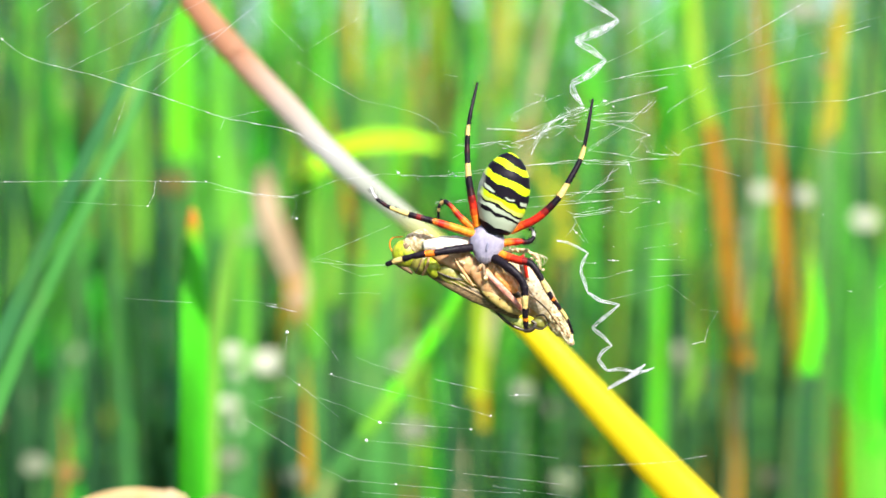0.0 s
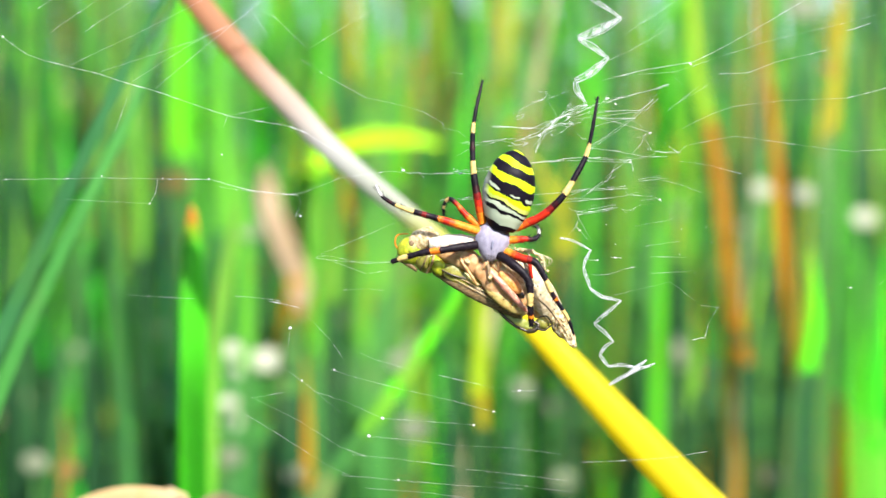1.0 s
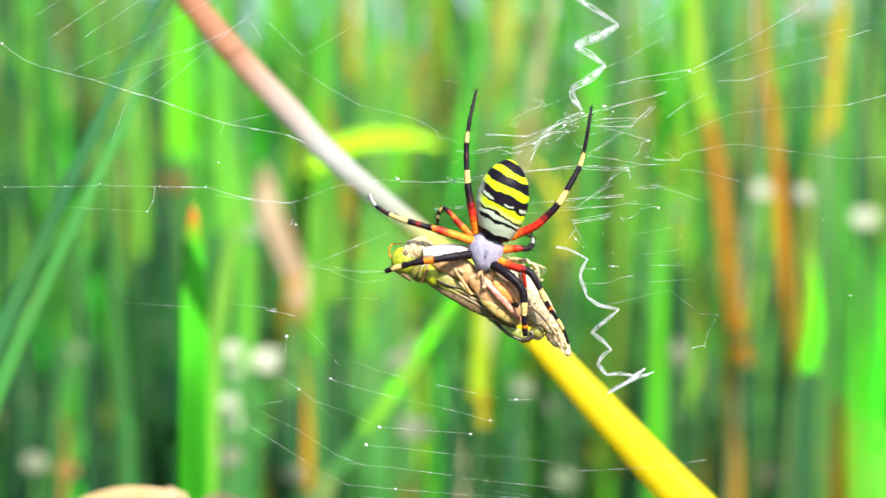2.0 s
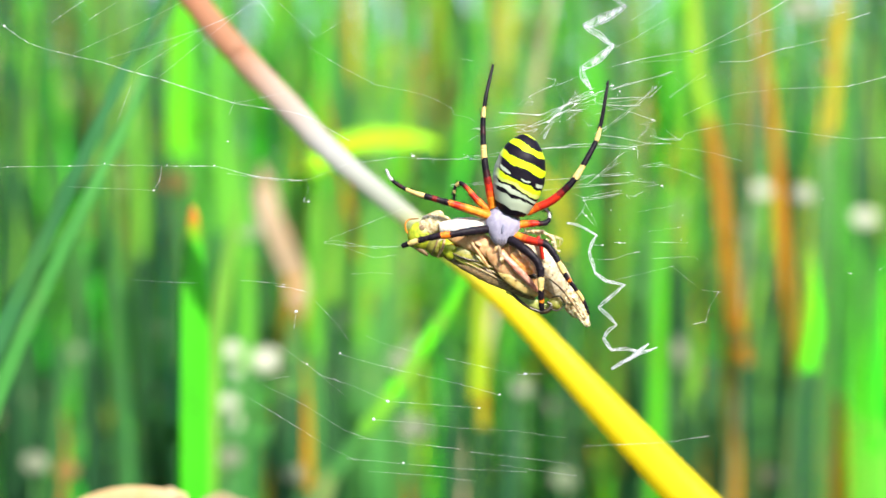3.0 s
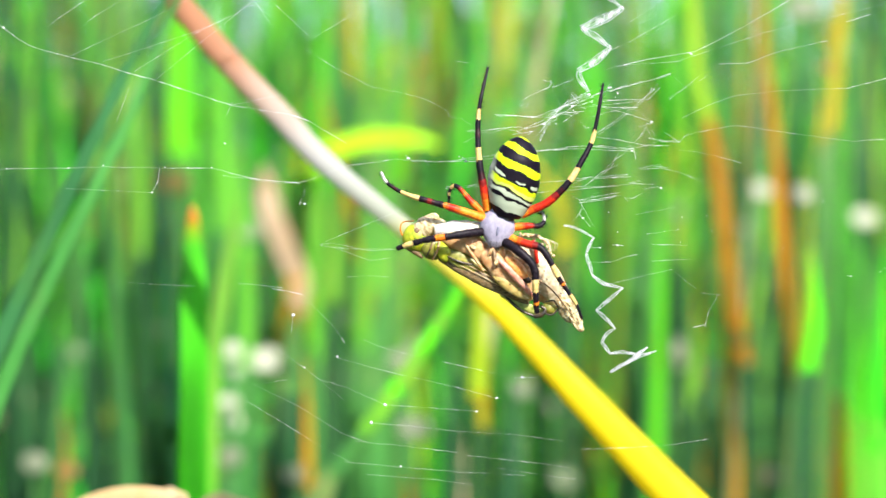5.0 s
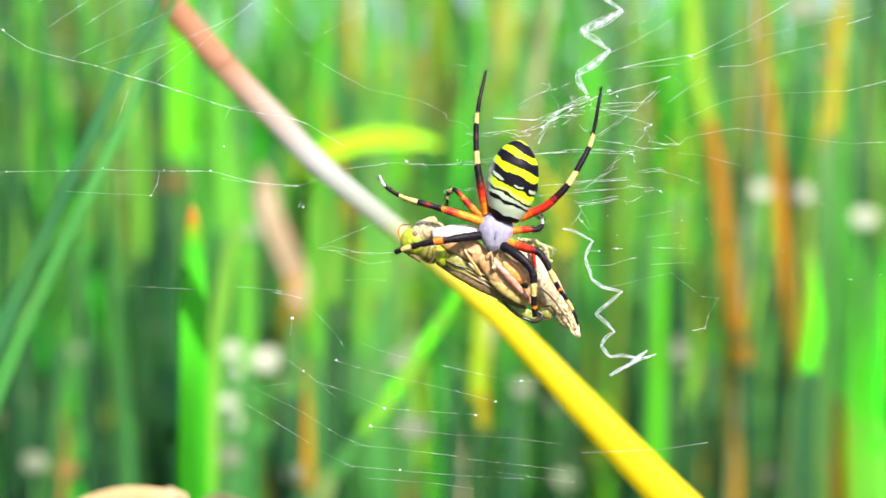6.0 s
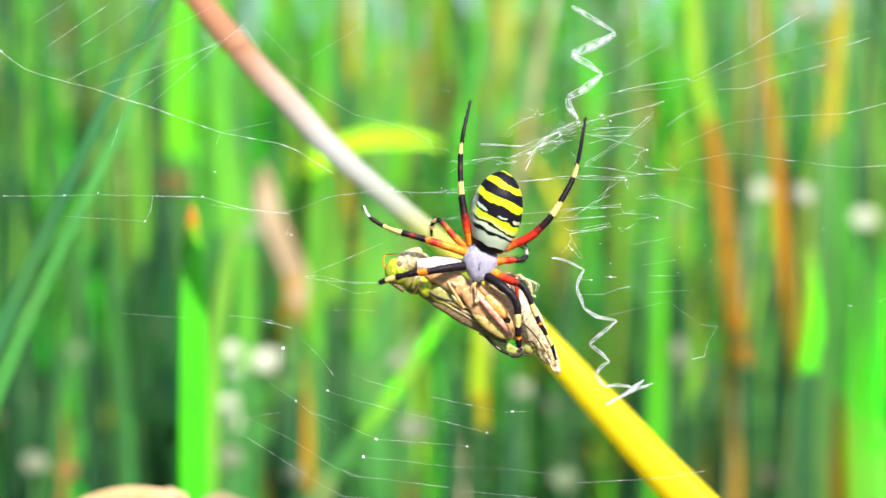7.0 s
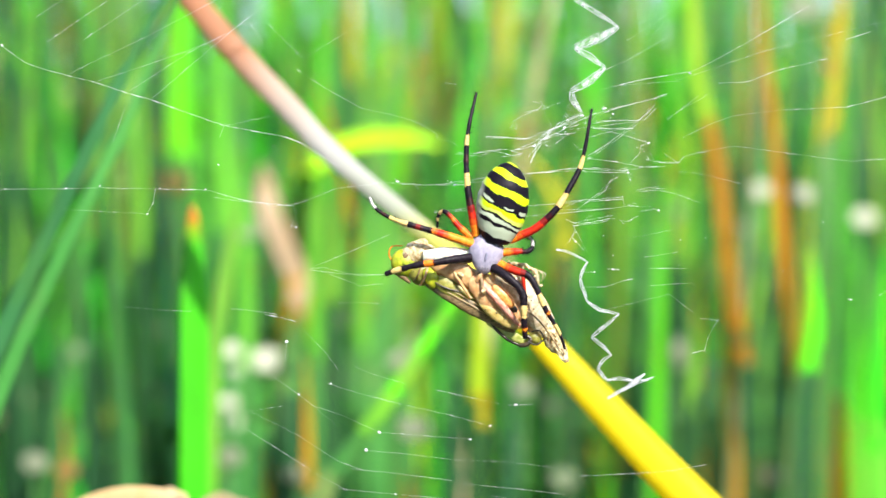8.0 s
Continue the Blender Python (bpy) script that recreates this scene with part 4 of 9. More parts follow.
blade("reed", "green reed blade standing in the marsh", "dark", 0.0118, [(0.1136, 0.643, -0.01), (0.1136, 0.638, 0.2909), (0.1136, 0.63, 0.5318), (0.1136, 0.628, 0.5818), (0.1136, 0.628, 0.6075), (0.1174, 0.628, 0.659), (0.1162, 0.628, 0.7054)], lower="dark", below=0.633)
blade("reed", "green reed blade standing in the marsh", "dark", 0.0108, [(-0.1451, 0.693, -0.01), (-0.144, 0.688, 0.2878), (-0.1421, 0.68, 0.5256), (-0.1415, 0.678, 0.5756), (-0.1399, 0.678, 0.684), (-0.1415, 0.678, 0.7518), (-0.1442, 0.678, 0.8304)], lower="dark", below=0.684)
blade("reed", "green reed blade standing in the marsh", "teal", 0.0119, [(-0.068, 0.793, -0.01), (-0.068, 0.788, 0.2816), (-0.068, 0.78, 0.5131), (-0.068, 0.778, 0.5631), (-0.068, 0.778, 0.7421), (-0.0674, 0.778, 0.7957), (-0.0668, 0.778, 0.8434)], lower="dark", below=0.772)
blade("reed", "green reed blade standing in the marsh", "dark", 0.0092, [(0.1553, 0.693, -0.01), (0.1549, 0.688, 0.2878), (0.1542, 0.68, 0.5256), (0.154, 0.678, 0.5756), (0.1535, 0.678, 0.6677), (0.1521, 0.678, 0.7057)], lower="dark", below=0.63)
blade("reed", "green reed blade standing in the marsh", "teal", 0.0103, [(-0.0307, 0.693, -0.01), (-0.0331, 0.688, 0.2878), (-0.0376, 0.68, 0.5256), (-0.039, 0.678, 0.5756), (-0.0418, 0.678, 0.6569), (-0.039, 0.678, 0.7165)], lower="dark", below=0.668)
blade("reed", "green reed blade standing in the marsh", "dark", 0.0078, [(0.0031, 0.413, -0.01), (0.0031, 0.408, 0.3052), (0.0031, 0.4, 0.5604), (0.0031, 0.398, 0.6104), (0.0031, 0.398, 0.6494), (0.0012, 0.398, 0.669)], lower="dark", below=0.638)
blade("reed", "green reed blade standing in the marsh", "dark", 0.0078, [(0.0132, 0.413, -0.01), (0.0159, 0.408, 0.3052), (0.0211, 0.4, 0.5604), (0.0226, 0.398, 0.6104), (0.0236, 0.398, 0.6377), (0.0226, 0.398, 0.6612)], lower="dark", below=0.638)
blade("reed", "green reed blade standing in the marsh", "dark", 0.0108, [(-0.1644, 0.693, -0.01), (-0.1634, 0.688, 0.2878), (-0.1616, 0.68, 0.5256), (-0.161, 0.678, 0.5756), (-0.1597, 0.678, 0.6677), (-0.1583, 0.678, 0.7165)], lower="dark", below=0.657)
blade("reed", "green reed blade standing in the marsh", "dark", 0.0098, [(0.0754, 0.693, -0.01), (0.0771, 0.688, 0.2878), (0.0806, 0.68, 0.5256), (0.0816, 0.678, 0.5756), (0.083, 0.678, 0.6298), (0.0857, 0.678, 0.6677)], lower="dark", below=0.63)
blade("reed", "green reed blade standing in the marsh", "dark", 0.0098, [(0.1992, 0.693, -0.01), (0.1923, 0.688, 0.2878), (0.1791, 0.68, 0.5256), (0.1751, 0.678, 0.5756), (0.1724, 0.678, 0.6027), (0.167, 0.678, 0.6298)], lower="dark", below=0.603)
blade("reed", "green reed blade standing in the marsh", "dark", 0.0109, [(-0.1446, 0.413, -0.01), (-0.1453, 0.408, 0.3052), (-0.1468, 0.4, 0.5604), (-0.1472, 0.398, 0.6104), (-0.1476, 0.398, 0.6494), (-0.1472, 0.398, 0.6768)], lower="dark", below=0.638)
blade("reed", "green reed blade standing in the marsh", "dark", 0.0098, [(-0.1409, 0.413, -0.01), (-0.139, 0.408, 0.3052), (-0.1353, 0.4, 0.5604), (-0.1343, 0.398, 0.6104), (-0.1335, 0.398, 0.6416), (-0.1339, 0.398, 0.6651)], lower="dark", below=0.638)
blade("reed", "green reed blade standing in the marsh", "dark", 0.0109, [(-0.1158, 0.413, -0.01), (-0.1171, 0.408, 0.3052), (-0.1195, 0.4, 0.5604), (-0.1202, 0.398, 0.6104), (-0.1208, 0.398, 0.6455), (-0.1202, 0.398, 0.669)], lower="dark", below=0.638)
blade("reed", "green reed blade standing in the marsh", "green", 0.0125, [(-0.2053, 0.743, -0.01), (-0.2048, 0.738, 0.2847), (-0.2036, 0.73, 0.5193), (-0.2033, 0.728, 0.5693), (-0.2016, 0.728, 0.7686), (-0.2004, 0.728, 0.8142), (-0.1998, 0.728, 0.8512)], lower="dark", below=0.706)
blade("reed", "bright green reed blade, sunlight painted into its colour", "vivid", 0.0049, [(-0.0212, 0.643, -0.01), (-0.0184, 0.638, 0.2858), (-0.013, 0.63, 0.5215), (-0.0113, 0.628, 0.5715), (-0.01, 0.628, 0.6029), (-0.0098, 0.628, 0.6346), (-0.0103, 0.628, 0.6616)], taper=0.3, lower="vivid", below=0.635)
blade("reed", "green reed blade standing in the marsh", "green", 0.0032, [(-0.165, 0.373, -0.01), (-0.1551, 0.368, 0.304), (-0.1357, 0.36, 0.558), (-0.1303, 0.358, 0.608), (-0.1213, 0.358, 0.6742), (-0.1125, 0.358, 0.7402), (-0.1051, 0.358, 0.797)], taper=0.3, lower="green", below=0.676)
blade("reed", "dark green reed blade, shade painted into its colour", "dark", 0.0035, [(-0.108, 0.383, -0.01), (-0.1144, 0.378, 0.3034), (-0.1267, 0.37, 0.5567), (-0.1302, 0.368, 0.6067), (-0.1362, 0.368, 0.6757), (-0.1412, 0.368, 0.7449), (-0.1448, 0.368, 0.804)], taper=0.3, lower="dark", below=0.731)
blade("reed", "green reed blade standing in the marsh", "green", 0.0032, [(0.1229, 0.533, -0.01), (0.1251, 0.528, 0.2932), (0.1293, 0.52, 0.5364), (0.1305, 0.518, 0.5864), (0.133, 0.518, 0.6672), (0.1366, 0.518, 0.7483), (0.1403, 0.518, 0.8175)], taper=0.3, lower="dark", below=0.679)
blade("reed", "bright green reed blade, sunlight painted into its colour", "bright", 0.005, [(-0.0157, 0.673, -0.01), (-0.0019, 0.668, 0.2837), (0.0246, 0.66, 0.5174), (0.0327, 0.658, 0.5674), (0.0401, 0.658, 0.6038), (0.0449, 0.658, 0.64), (0.047, 0.658, 0.671)], taper=0.3, lower="green", below=0.634)
blade("reed", "bright green reed blade, sunlight painted into its colour", "vivid", 0.0046, [(-0.013, 0.673, -0.01), (-0.0208, 0.668, 0.2837), (-0.0356, 0.66, 0.5174), (-0.0401, 0.658, 0.5674), (-0.051, 0.658, 0.6633), (-0.0616, 0.658, 0.759), (-0.0701, 0.658, 0.8411)], taper=0.3, lower="green", below=0.753)
blade("reed", "bright green reed blade, sunlight painted into its colour", "vivid", 0.0025, [(0.1032, 0.473, -0.01), (0.1011, 0.468, 0.2973), (0.097, 0.46, 0.5445), (0.0958, 0.458, 0.5945), (0.0935, 0.458, 0.6723), (0.0926, 0.458, 0.7501), (0.0928, 0.458, 0.8169)], taper=0.3, lower="green", below=0.679)
blade("reed", "dark green reed blade, shade painted into its colour", "dark", 0.0048, [(0.0288, 0.643, -0.01), (0.0259, 0.638, 0.2858), (0.0205, 0.63, 0.5215), (0.0188, 0.628, 0.5715), (0.0149, 0.628, 0.6652), (0.0106, 0.628, 0.759), (0.0062, 0.628, 0.8393)], taper=0.3, lower="dark", below=0.734)
blade("reed", "bluish green reed blade", "teal", 0.0033, [(-0.0459, 0.413, -0.01), (-0.055, 0.408, 0.3013), (-0.0727, 0.4, 0.5526), (-0.0777, 0.398, 0.6026), (-0.0816, 0.398, 0.6336), (-0.0851, 0.398, 0.6645), (-0.0878, 0.398, 0.691)], taper=0.3, lower="teal", below=0.621)
blade("reed", "bright green reed blade, sunlight painted into its colour", "bright", 0.0029, [(-0.0448, 0.653, -0.01), (-0.0344, 0.648, 0.2851), (-0.0144, 0.64, 0.5201), (-0.0083, 0.638, 0.5701), (-0.0031, 0.638, 0.6042), (0.0003, 0.638, 0.6381), (0.0018, 0.638, 0.6672)], taper=0.3, lower="dark", below=0.602)
blade("reed", "bright green reed blade, sunlight painted into its colour", "bright", 0.0031, [(-0.0915, 0.733, -0.01), (-0.0918, 0.728, 0.2797), (-0.0926, 0.72, 0.5093), (-0.0928, 0.718, 0.5593), (-0.0933, 0.718, 0.6464), (-0.0939, 0.718, 0.7333), (-0.0945, 0.718, 0.808)], taper=0.3, lower="bright", below=0.73)
blade("reed", "yellowish green reed blade", "lime", 0.0021, [(0.0573, 0.503, -0.01), (0.0709, 0.498, 0.2952), (0.0973, 0.49, 0.5404), (0.105, 0.488, 0.5904), (0.1184, 0.488, 0.66), (0.1293, 0.488, 0.7296), (0.1368, 0.488, 0.7894)], taper=0.3, lower="green", below=0.634)
blade("reed", "bright green reed blade, sunlight painted into its colour", "bright", 0.0031, [(0.0009, 0.613, -0.01), (-0.0031, 0.608, 0.2878), (-0.0109, 0.6, 0.5255), (-0.0132, 0.598, 0.5755), (-0.0185, 0.598, 0.6663), (-0.0254, 0.598, 0.7571), (-0.0329, 0.598, 0.8349)], taper=0.3, lower="dark", below=0.641)
blade("reed", "yellowish green reed blade", "lime", 0.0027, [(-0.0144, 0.593, -0.01), (-0.0079, 0.588, 0.2891), (0.0044, 0.58, 0.5282), (0.0081, 0.578, 0.5782), (0.0107, 0.578, 0.6063), (0.0127, 0.578, 0.6344), (0.0139, 0.578, 0.6585)], taper=0.3, lower="lime", below=0.61)
blade("reed", "bright green reed blade, sunlight painted into its colour", "vivid", 0.0033, [(0.0233, 0.683, -0.01), (0.0078, 0.678, 0.2831), (-0.0219, 0.67, 0.5161), (-0.0311, 0.668, 0.5661), (-0.0384, 0.668, 0.598), (-0.0432, 0.668, 0.6297), (-0.0454, 0.668, 0.6571)], taper=0.3, lower="dark", below=0.601)
blade("reed", "yellowish green reed blade", "lime", 0.0021, [(-0.0457, 0.513, -0.01), (-0.0466, 0.508, 0.2945), (-0.0482, 0.5, 0.5391), (-0.0487, 0.498, 0.5891), (-0.0494, 0.498, 0.6473), (-0.0489, 0.498, 0.7053), (-0.0478, 0.498, 0.7554)], taper=0.3, lower="green", below=0.678)
blade("reed", "bluish green reed blade", "teal", 0.0029, [(-0.1636, 0.573, -0.01), (-0.1668, 0.568, 0.2904), (-0.173, 0.56, 0.5309), (-0.1749, 0.558, 0.5809), (-0.1789, 0.558, 0.6671), (-0.1839, 0.558, 0.7532), (-0.189, 0.558, 0.8269)], taper=0.3, lower="green", below=0.667)
blade("reed", "bluish green reed blade", "teal", 0.0039, [(-0.0807, 0.553, -0.01), (-0.0615, 0.548, 0.2918), (-0.0245, 0.54, 0.5337), (-0.0135, 0.538, 0.5837), (-0.0061, 0.538, 0.6107), (-0.0014, 0.538, 0.6377), (0.0005, 0.538, 0.6611)], taper=0.3, lower="dark", below=0.618)
blade("reed", "withered orange-brown reed blade", "orange", 0.004, [(0.0787, 0.603, -0.01), (0.0755, 0.598, 0.2884), (0.0693, 0.59, 0.5269), (0.0674, 0.588, 0.5769), (0.0659, 0.588, 0.609), (0.0651, 0.588, 0.6408), (0.0651, 0.588, 0.6682)], taper=0.3, lower="orange", below=0.63)
blade("reed", "green reed blade standing in the marsh", "green", 0.0037, [(-0.0937, 0.443, -0.01), (-0.0994, 0.438, 0.2993), (-0.1104, 0.43, 0.5485), (-0.1135, 0.428, 0.5985), (-0.1179, 0.428, 0.6545), (-0.1198, 0.428, 0.7104), (-0.1194, 0.428, 0.7582)], taper=0.3, lower="green", below=0.647)
blade("reed", "bright green reed blade, sunlight painted into its colour", "bright", 0.0042, [(-0.1035, 0.713, -0.01), (-0.0987, 0.708, 0.281), (-0.0895, 0.7, 0.512), (-0.0866, 0.698, 0.562), (-0.0821, 0.698, 0.6248), (-0.0796, 0.698, 0.6878), (-0.0794, 0.698, 0.7418)], taper=0.3, lower="green", below=0.603)
blade("reed", "bright green reed blade, sunlight painted into its colour", "bright", 0.0021, [(-0.1752, 0.523, -0.01), (-0.1655, 0.518, 0.2939), (-0.1468, 0.51, 0.5377), (-0.1413, 0.508, 0.5877), (-0.1316, 0.508, 0.6584), (-0.1242, 0.508, 0.729), (-0.1195, 0.508, 0.7896)], taper=0.3, lower="bright", below=0.657)
blade("reed", "bright green reed blade, sunlight painted into its colour", "bright", 0.0028, [(0.1949, 0.623, -0.01), (0.1899, 0.618, 0.2871), (0.1802, 0.61, 0.5242), (0.1773, 0.608, 0.5742), (0.174, 0.608, 0.6193), (0.1712, 0.608, 0.6642), (0.1687, 0.608, 0.7028)], taper=0.3, lower="green", below=0.663)
blade("reed", "bluish green reed blade", "teal", 0.0044, [(-0.1154, 0.663, -0.01), (-0.1166, 0.658, 0.2844), (-0.1187, 0.65, 0.5188), (-0.1194, 0.648, 0.5688), (-0.121, 0.648, 0.6648), (-0.1244, 0.648, 0.761), (-0.1286, 0.648, 0.8433)], taper=0.3, lower="teal", below=0.747)
blade("reed", "bright green reed blade, sunlight painted into its colour", "vivid", 0.0044, [(-0.0448, 0.643, -0.01), (-0.0349, 0.638, 0.2858), (-0.0158, 0.63, 0.5215), (-0.01, 0.628, 0.5715), (-0.0054, 0.628, 0.6032), (-0.0023, 0.628, 0.6348), (-0.0005, 0.628, 0.6619)], taper=0.3, lower="vivid", below=0.616)
blade("reed", "bright green reed blade, sunlight painted into its colour", "vivid", 0.0039, [(-0.0968, 0.513, -0.01), (-0.1085, 0.508, 0.2945), (-0.131, 0.5, 0.5391), (-0.1376, 0.498, 0.5891), (-0.1503, 0.498, 0.6662), (-0.161, 0.498, 0.7436), (-0.1687, 0.498, 0.8096)], taper=0.3, lower="vivid", below=0.656)
blade("reed", "bright green reed blade, sunlight painted into its colour", "bright", 0.0028, [(0.0192, 0.623, -0.01), (0.0113, 0.618, 0.2871), (-0.004, 0.61, 0.5242), (-0.0086, 0.608, 0.5742), (-0.0192, 0.608, 0.666), (-0.0295, 0.608, 0.7577), (-0.0381, 0.608, 0.8364)], taper=0.3, lower="bright", below=0.684)
blade("reed", "green reed blade standing in the marsh", "green", 0.0034, [(0.1505, 0.543, -0.01), (0.1535, 0.538, 0.2925), (0.1592, 0.53, 0.535), (0.1609, 0.528, 0.585), (0.1643, 0.528, 0.6657), (0.168, 0.528, 0.7463), (0.171, 0.528, 0.8155)], taper=0.3, lower="dark", below=0.659)
blade("reed", "green reed blade standing in the marsh", "green", 0.0043, [(0.1483, 0.733, -0.01), (0.1292, 0.728, 0.2797), (0.0929, 0.72, 0.5093), (0.0815, 0.718, 0.5593), (0.073, 0.718, 0.5892), (0.0685, 0.718, 0.6188), (0.0682, 0.718, 0.6445)], taper=0.3, lower="green", below=0.593)
blade("reed", "green reed blade standing in the marsh", "green", 0.0042, [(-0.0827, 0.583, -0.01), (-0.0839, 0.578, 0.2898), (-0.0864, 0.57, 0.5296), (-0.0871, 0.568, 0.5796), (-0.0886, 0.568, 0.6624), (-0.0881, 0.568, 0.7454), (-0.0861, 0.568, 0.8163)], taper=0.3, lower="dark", below=0.655)
blade("reed", "bright green reed blade, sunlight painted into its colour", "bright", 0.0035, [(-0.0247, 0.743, -0.01), (-0.033, 0.738, 0.2789), (-0.0486, 0.73, 0.5079), (-0.0535, 0.728, 0.5579), (-0.0615, 0.728, 0.6231), (-0.0678, 0.728, 0.688), (-0.072, 0.728, 0.7438)], taper=0.3, lower="bright", below=0.6)
blade("reed", "green reed blade standing in the marsh", "green", 0.0037, [(-0.0922, 0.593, -0.01), (-0.0917, 0.588, 0.2891), (-0.0906, 0.58, 0.5282), (-0.0903, 0.578, 0.5782), (-0.0896, 0.578, 0.6663), (-0.0883, 0.578, 0.7547), (-0.0866, 0.578, 0.8303)], taper=0.3, lower="dark", below=0.676)
blade("reed", "bright green reed blade, sunlight painted into its colour", "bright", 0.0039, [(-0.1285, 0.653, -0.01), (-0.1158, 0.648, 0.2851), (-0.0915, 0.64, 0.5201), (-0.0841, 0.638, 0.5701), (-0.07, 0.638, 0.6461), (-0.0586, 0.638, 0.7219), (-0.0508, 0.638, 0.7869)], taper=0.3, lower="bright", below=0.62)
blade("reed", "withered orange-brown reed blade", "orange", 0.0039, [(-0.0468, 0.463, -0.01), (-0.0468, 0.458, 0.2979), (-0.0468, 0.45, 0.5458), (-0.0468, 0.448, 0.5958), (-0.0468, 0.448, 0.6294), (-0.0459, 0.448, 0.663), (-0.0445, 0.448, 0.6919)], taper=0.3, lower="green", below=0.632)
blade("reed", "withered orange-brown reed blade", "orange", 0.0047, [(0.1412, 0.613, -0.01), (0.1393, 0.608, 0.2878), (0.1355, 0.6, 0.5255), (0.1344, 0.598, 0.5755), (0.1319, 0.598, 0.6643), (0.1322, 0.598, 0.7534), (0.1347, 0.598, 0.8295)], taper=0.3, lower="green", below=0.724)
blade("reed", "dark green reed blade, shade painted into its colour", "dark", 0.0035, [(0.1129, 0.553, -0.01), (0.1156, 0.548, 0.2918), (0.1207, 0.54, 0.5337), (0.1222, 0.538, 0.5837), (0.1254, 0.538, 0.6685), (0.1275, 0.538, 0.7536), (0.1282, 0.538, 0.8264)], taper=0.3, lower="dark", below=0.738)
blade("reed", "bright green reed blade, sunlight painted into its colour", "vivid", 0.0039, [(-0.0457, 0.693, -0.01), (-0.0462, 0.688, 0.2823), (-0.0474, 0.68, 0.5147), (-0.0477, 0.678, 0.5647), (-0.048, 0.678, 0.5997), (-0.0477, 0.678, 0.6349), (-0.0469, 0.678, 0.665)], taper=0.3, lower="vivid", below=0.631)
blade("reed", "bright green reed blade, sunlight painted into its colour", "vivid", 0.0037, [(0.0758, 0.473, -0.01), (0.0809, 0.468, 0.2973), (0.0907, 0.46, 0.5445), (0.0935, 0.458, 0.5945), (0.0958, 0.458, 0.627), (0.0977, 0.458, 0.6598), (0.099, 0.458, 0.6877)], taper=0.3, lower="green", below=0.64)
blade("reed", "bright green reed blade, sunlight painted into its colour", "bright", 0.002, [(-0.153, 0.403, -0.01), (-0.146, 0.398, 0.3019), (-0.1323, 0.39, 0.5539), (-0.1284, 0.388, 0.6039), (-0.1217, 0.388, 0.6729), (-0.1155, 0.388, 0.742), (-0.1107, 0.388, 0.8011)], taper=0.3, lower="green", below=0.712)
blade("reed", "bright green reed blade, sunlight painted into its colour", "vivid", 0.0037, [(0.1756, 0.653, -0.01), (0.1768, 0.648, 0.2851), (0.1792, 0.64, 0.5201), (0.1799, 0.638, 0.5701), (0.1814, 0.638, 0.6534), (0.1819, 0.638, 0.7367), (0.1817, 0.638, 0.808)], taper=0.3, lower="vivid", below=0.712)
blade("reed", "green reed blade standing in the marsh", "green", 0.0028, [(-0.083, 0.383, -0.01), (-0.0884, 0.378, 0.3034), (-0.0991, 0.37, 0.5567), (-0.1021, 0.368, 0.6067), (-0.1072, 0.368, 0.6746), (-0.1128, 0.368, 0.7427), (-0.1179, 0.368, 0.8008)], taper=0.3, lower="green", below=0.66)
blade("reed", "bright green reed blade, sunlight painted into its colour", "vivid", 0.0026, [(-0.0917, 0.653, -0.01), (-0.0772, 0.648, 0.2851), (-0.0496, 0.64, 0.5201), (-0.0411, 0.638, 0.5701), (-0.0351, 0.638, 0.5985), (-0.0302, 0.638, 0.6271), (-0.0265, 0.638, 0.6516)], taper=0.3, lower="green", below=0.612)
blade("reed", "bright green reed blade, sunlight painted into its colour", "vivid", 0.003, [(-0.1832, 0.673, -0.01), (-0.1873, 0.668, 0.2837), (-0.195, 0.66, 0.5174), (-0.1974, 0.658, 0.5674), (-0.2014, 0.658, 0.6346), (-0.2033, 0.658, 0.7019), (-0.2033, 0.658, 0.7593)], taper=0.3, lower="green", below=0.664)
blade("reed", "withered orange-brown reed blade", "orange", 0.003, [(0.1178, 0.573, -0.01), (0.1155, 0.568, 0.2904), (0.111, 0.56, 0.5309), (0.1097, 0.558, 0.5809), (0.1083, 0.558, 0.6229), (0.1074, 0.558, 0.6652), (0.1066, 0.558, 0.7012)], taper=0.3, lower="green", below=0.606)
blade("reed", "bright green reed blade, sunlight painted into its colour", "bright", 0.0034, [(-0.1546, 0.413, -0.01), (-0.1531, 0.408, 0.3013), (-0.1501, 0.4, 0.5526), (-0.1493, 0.398, 0.6026), (-0.1478, 0.398, 0.6742), (-0.1433, 0.398, 0.7459), (-0.1368, 0.398, 0.8072)], taper=0.3, lower="green", below=0.661)
blade("reed", "bright green reed blade, sunlight painted into its colour", "bright", 0.0047, [(0.0796, 0.693, -0.01), (0.0776, 0.688, 0.2823), (0.0739, 0.68, 0.5147), (0.0727, 0.678, 0.5647), (0.0716, 0.678, 0.6027), (0.0708, 0.678, 0.6406), (0.0705, 0.678, 0.6732)], taper=0.3, lower="dark", below=0.607)
blade("reed", "bright green reed blade, sunlight painted into its colour", "bright", 0.0043, [(-0.0764, 0.773, -0.01), (-0.0809, 0.768, 0.2769), (-0.0892, 0.76, 0.5039), (-0.0919, 0.758, 0.5539), (-0.0975, 0.758, 0.6382), (-0.0993, 0.758, 0.7223), (-0.0975, 0.758, 0.7946)], taper=0.3, lower="green", below=0.684)
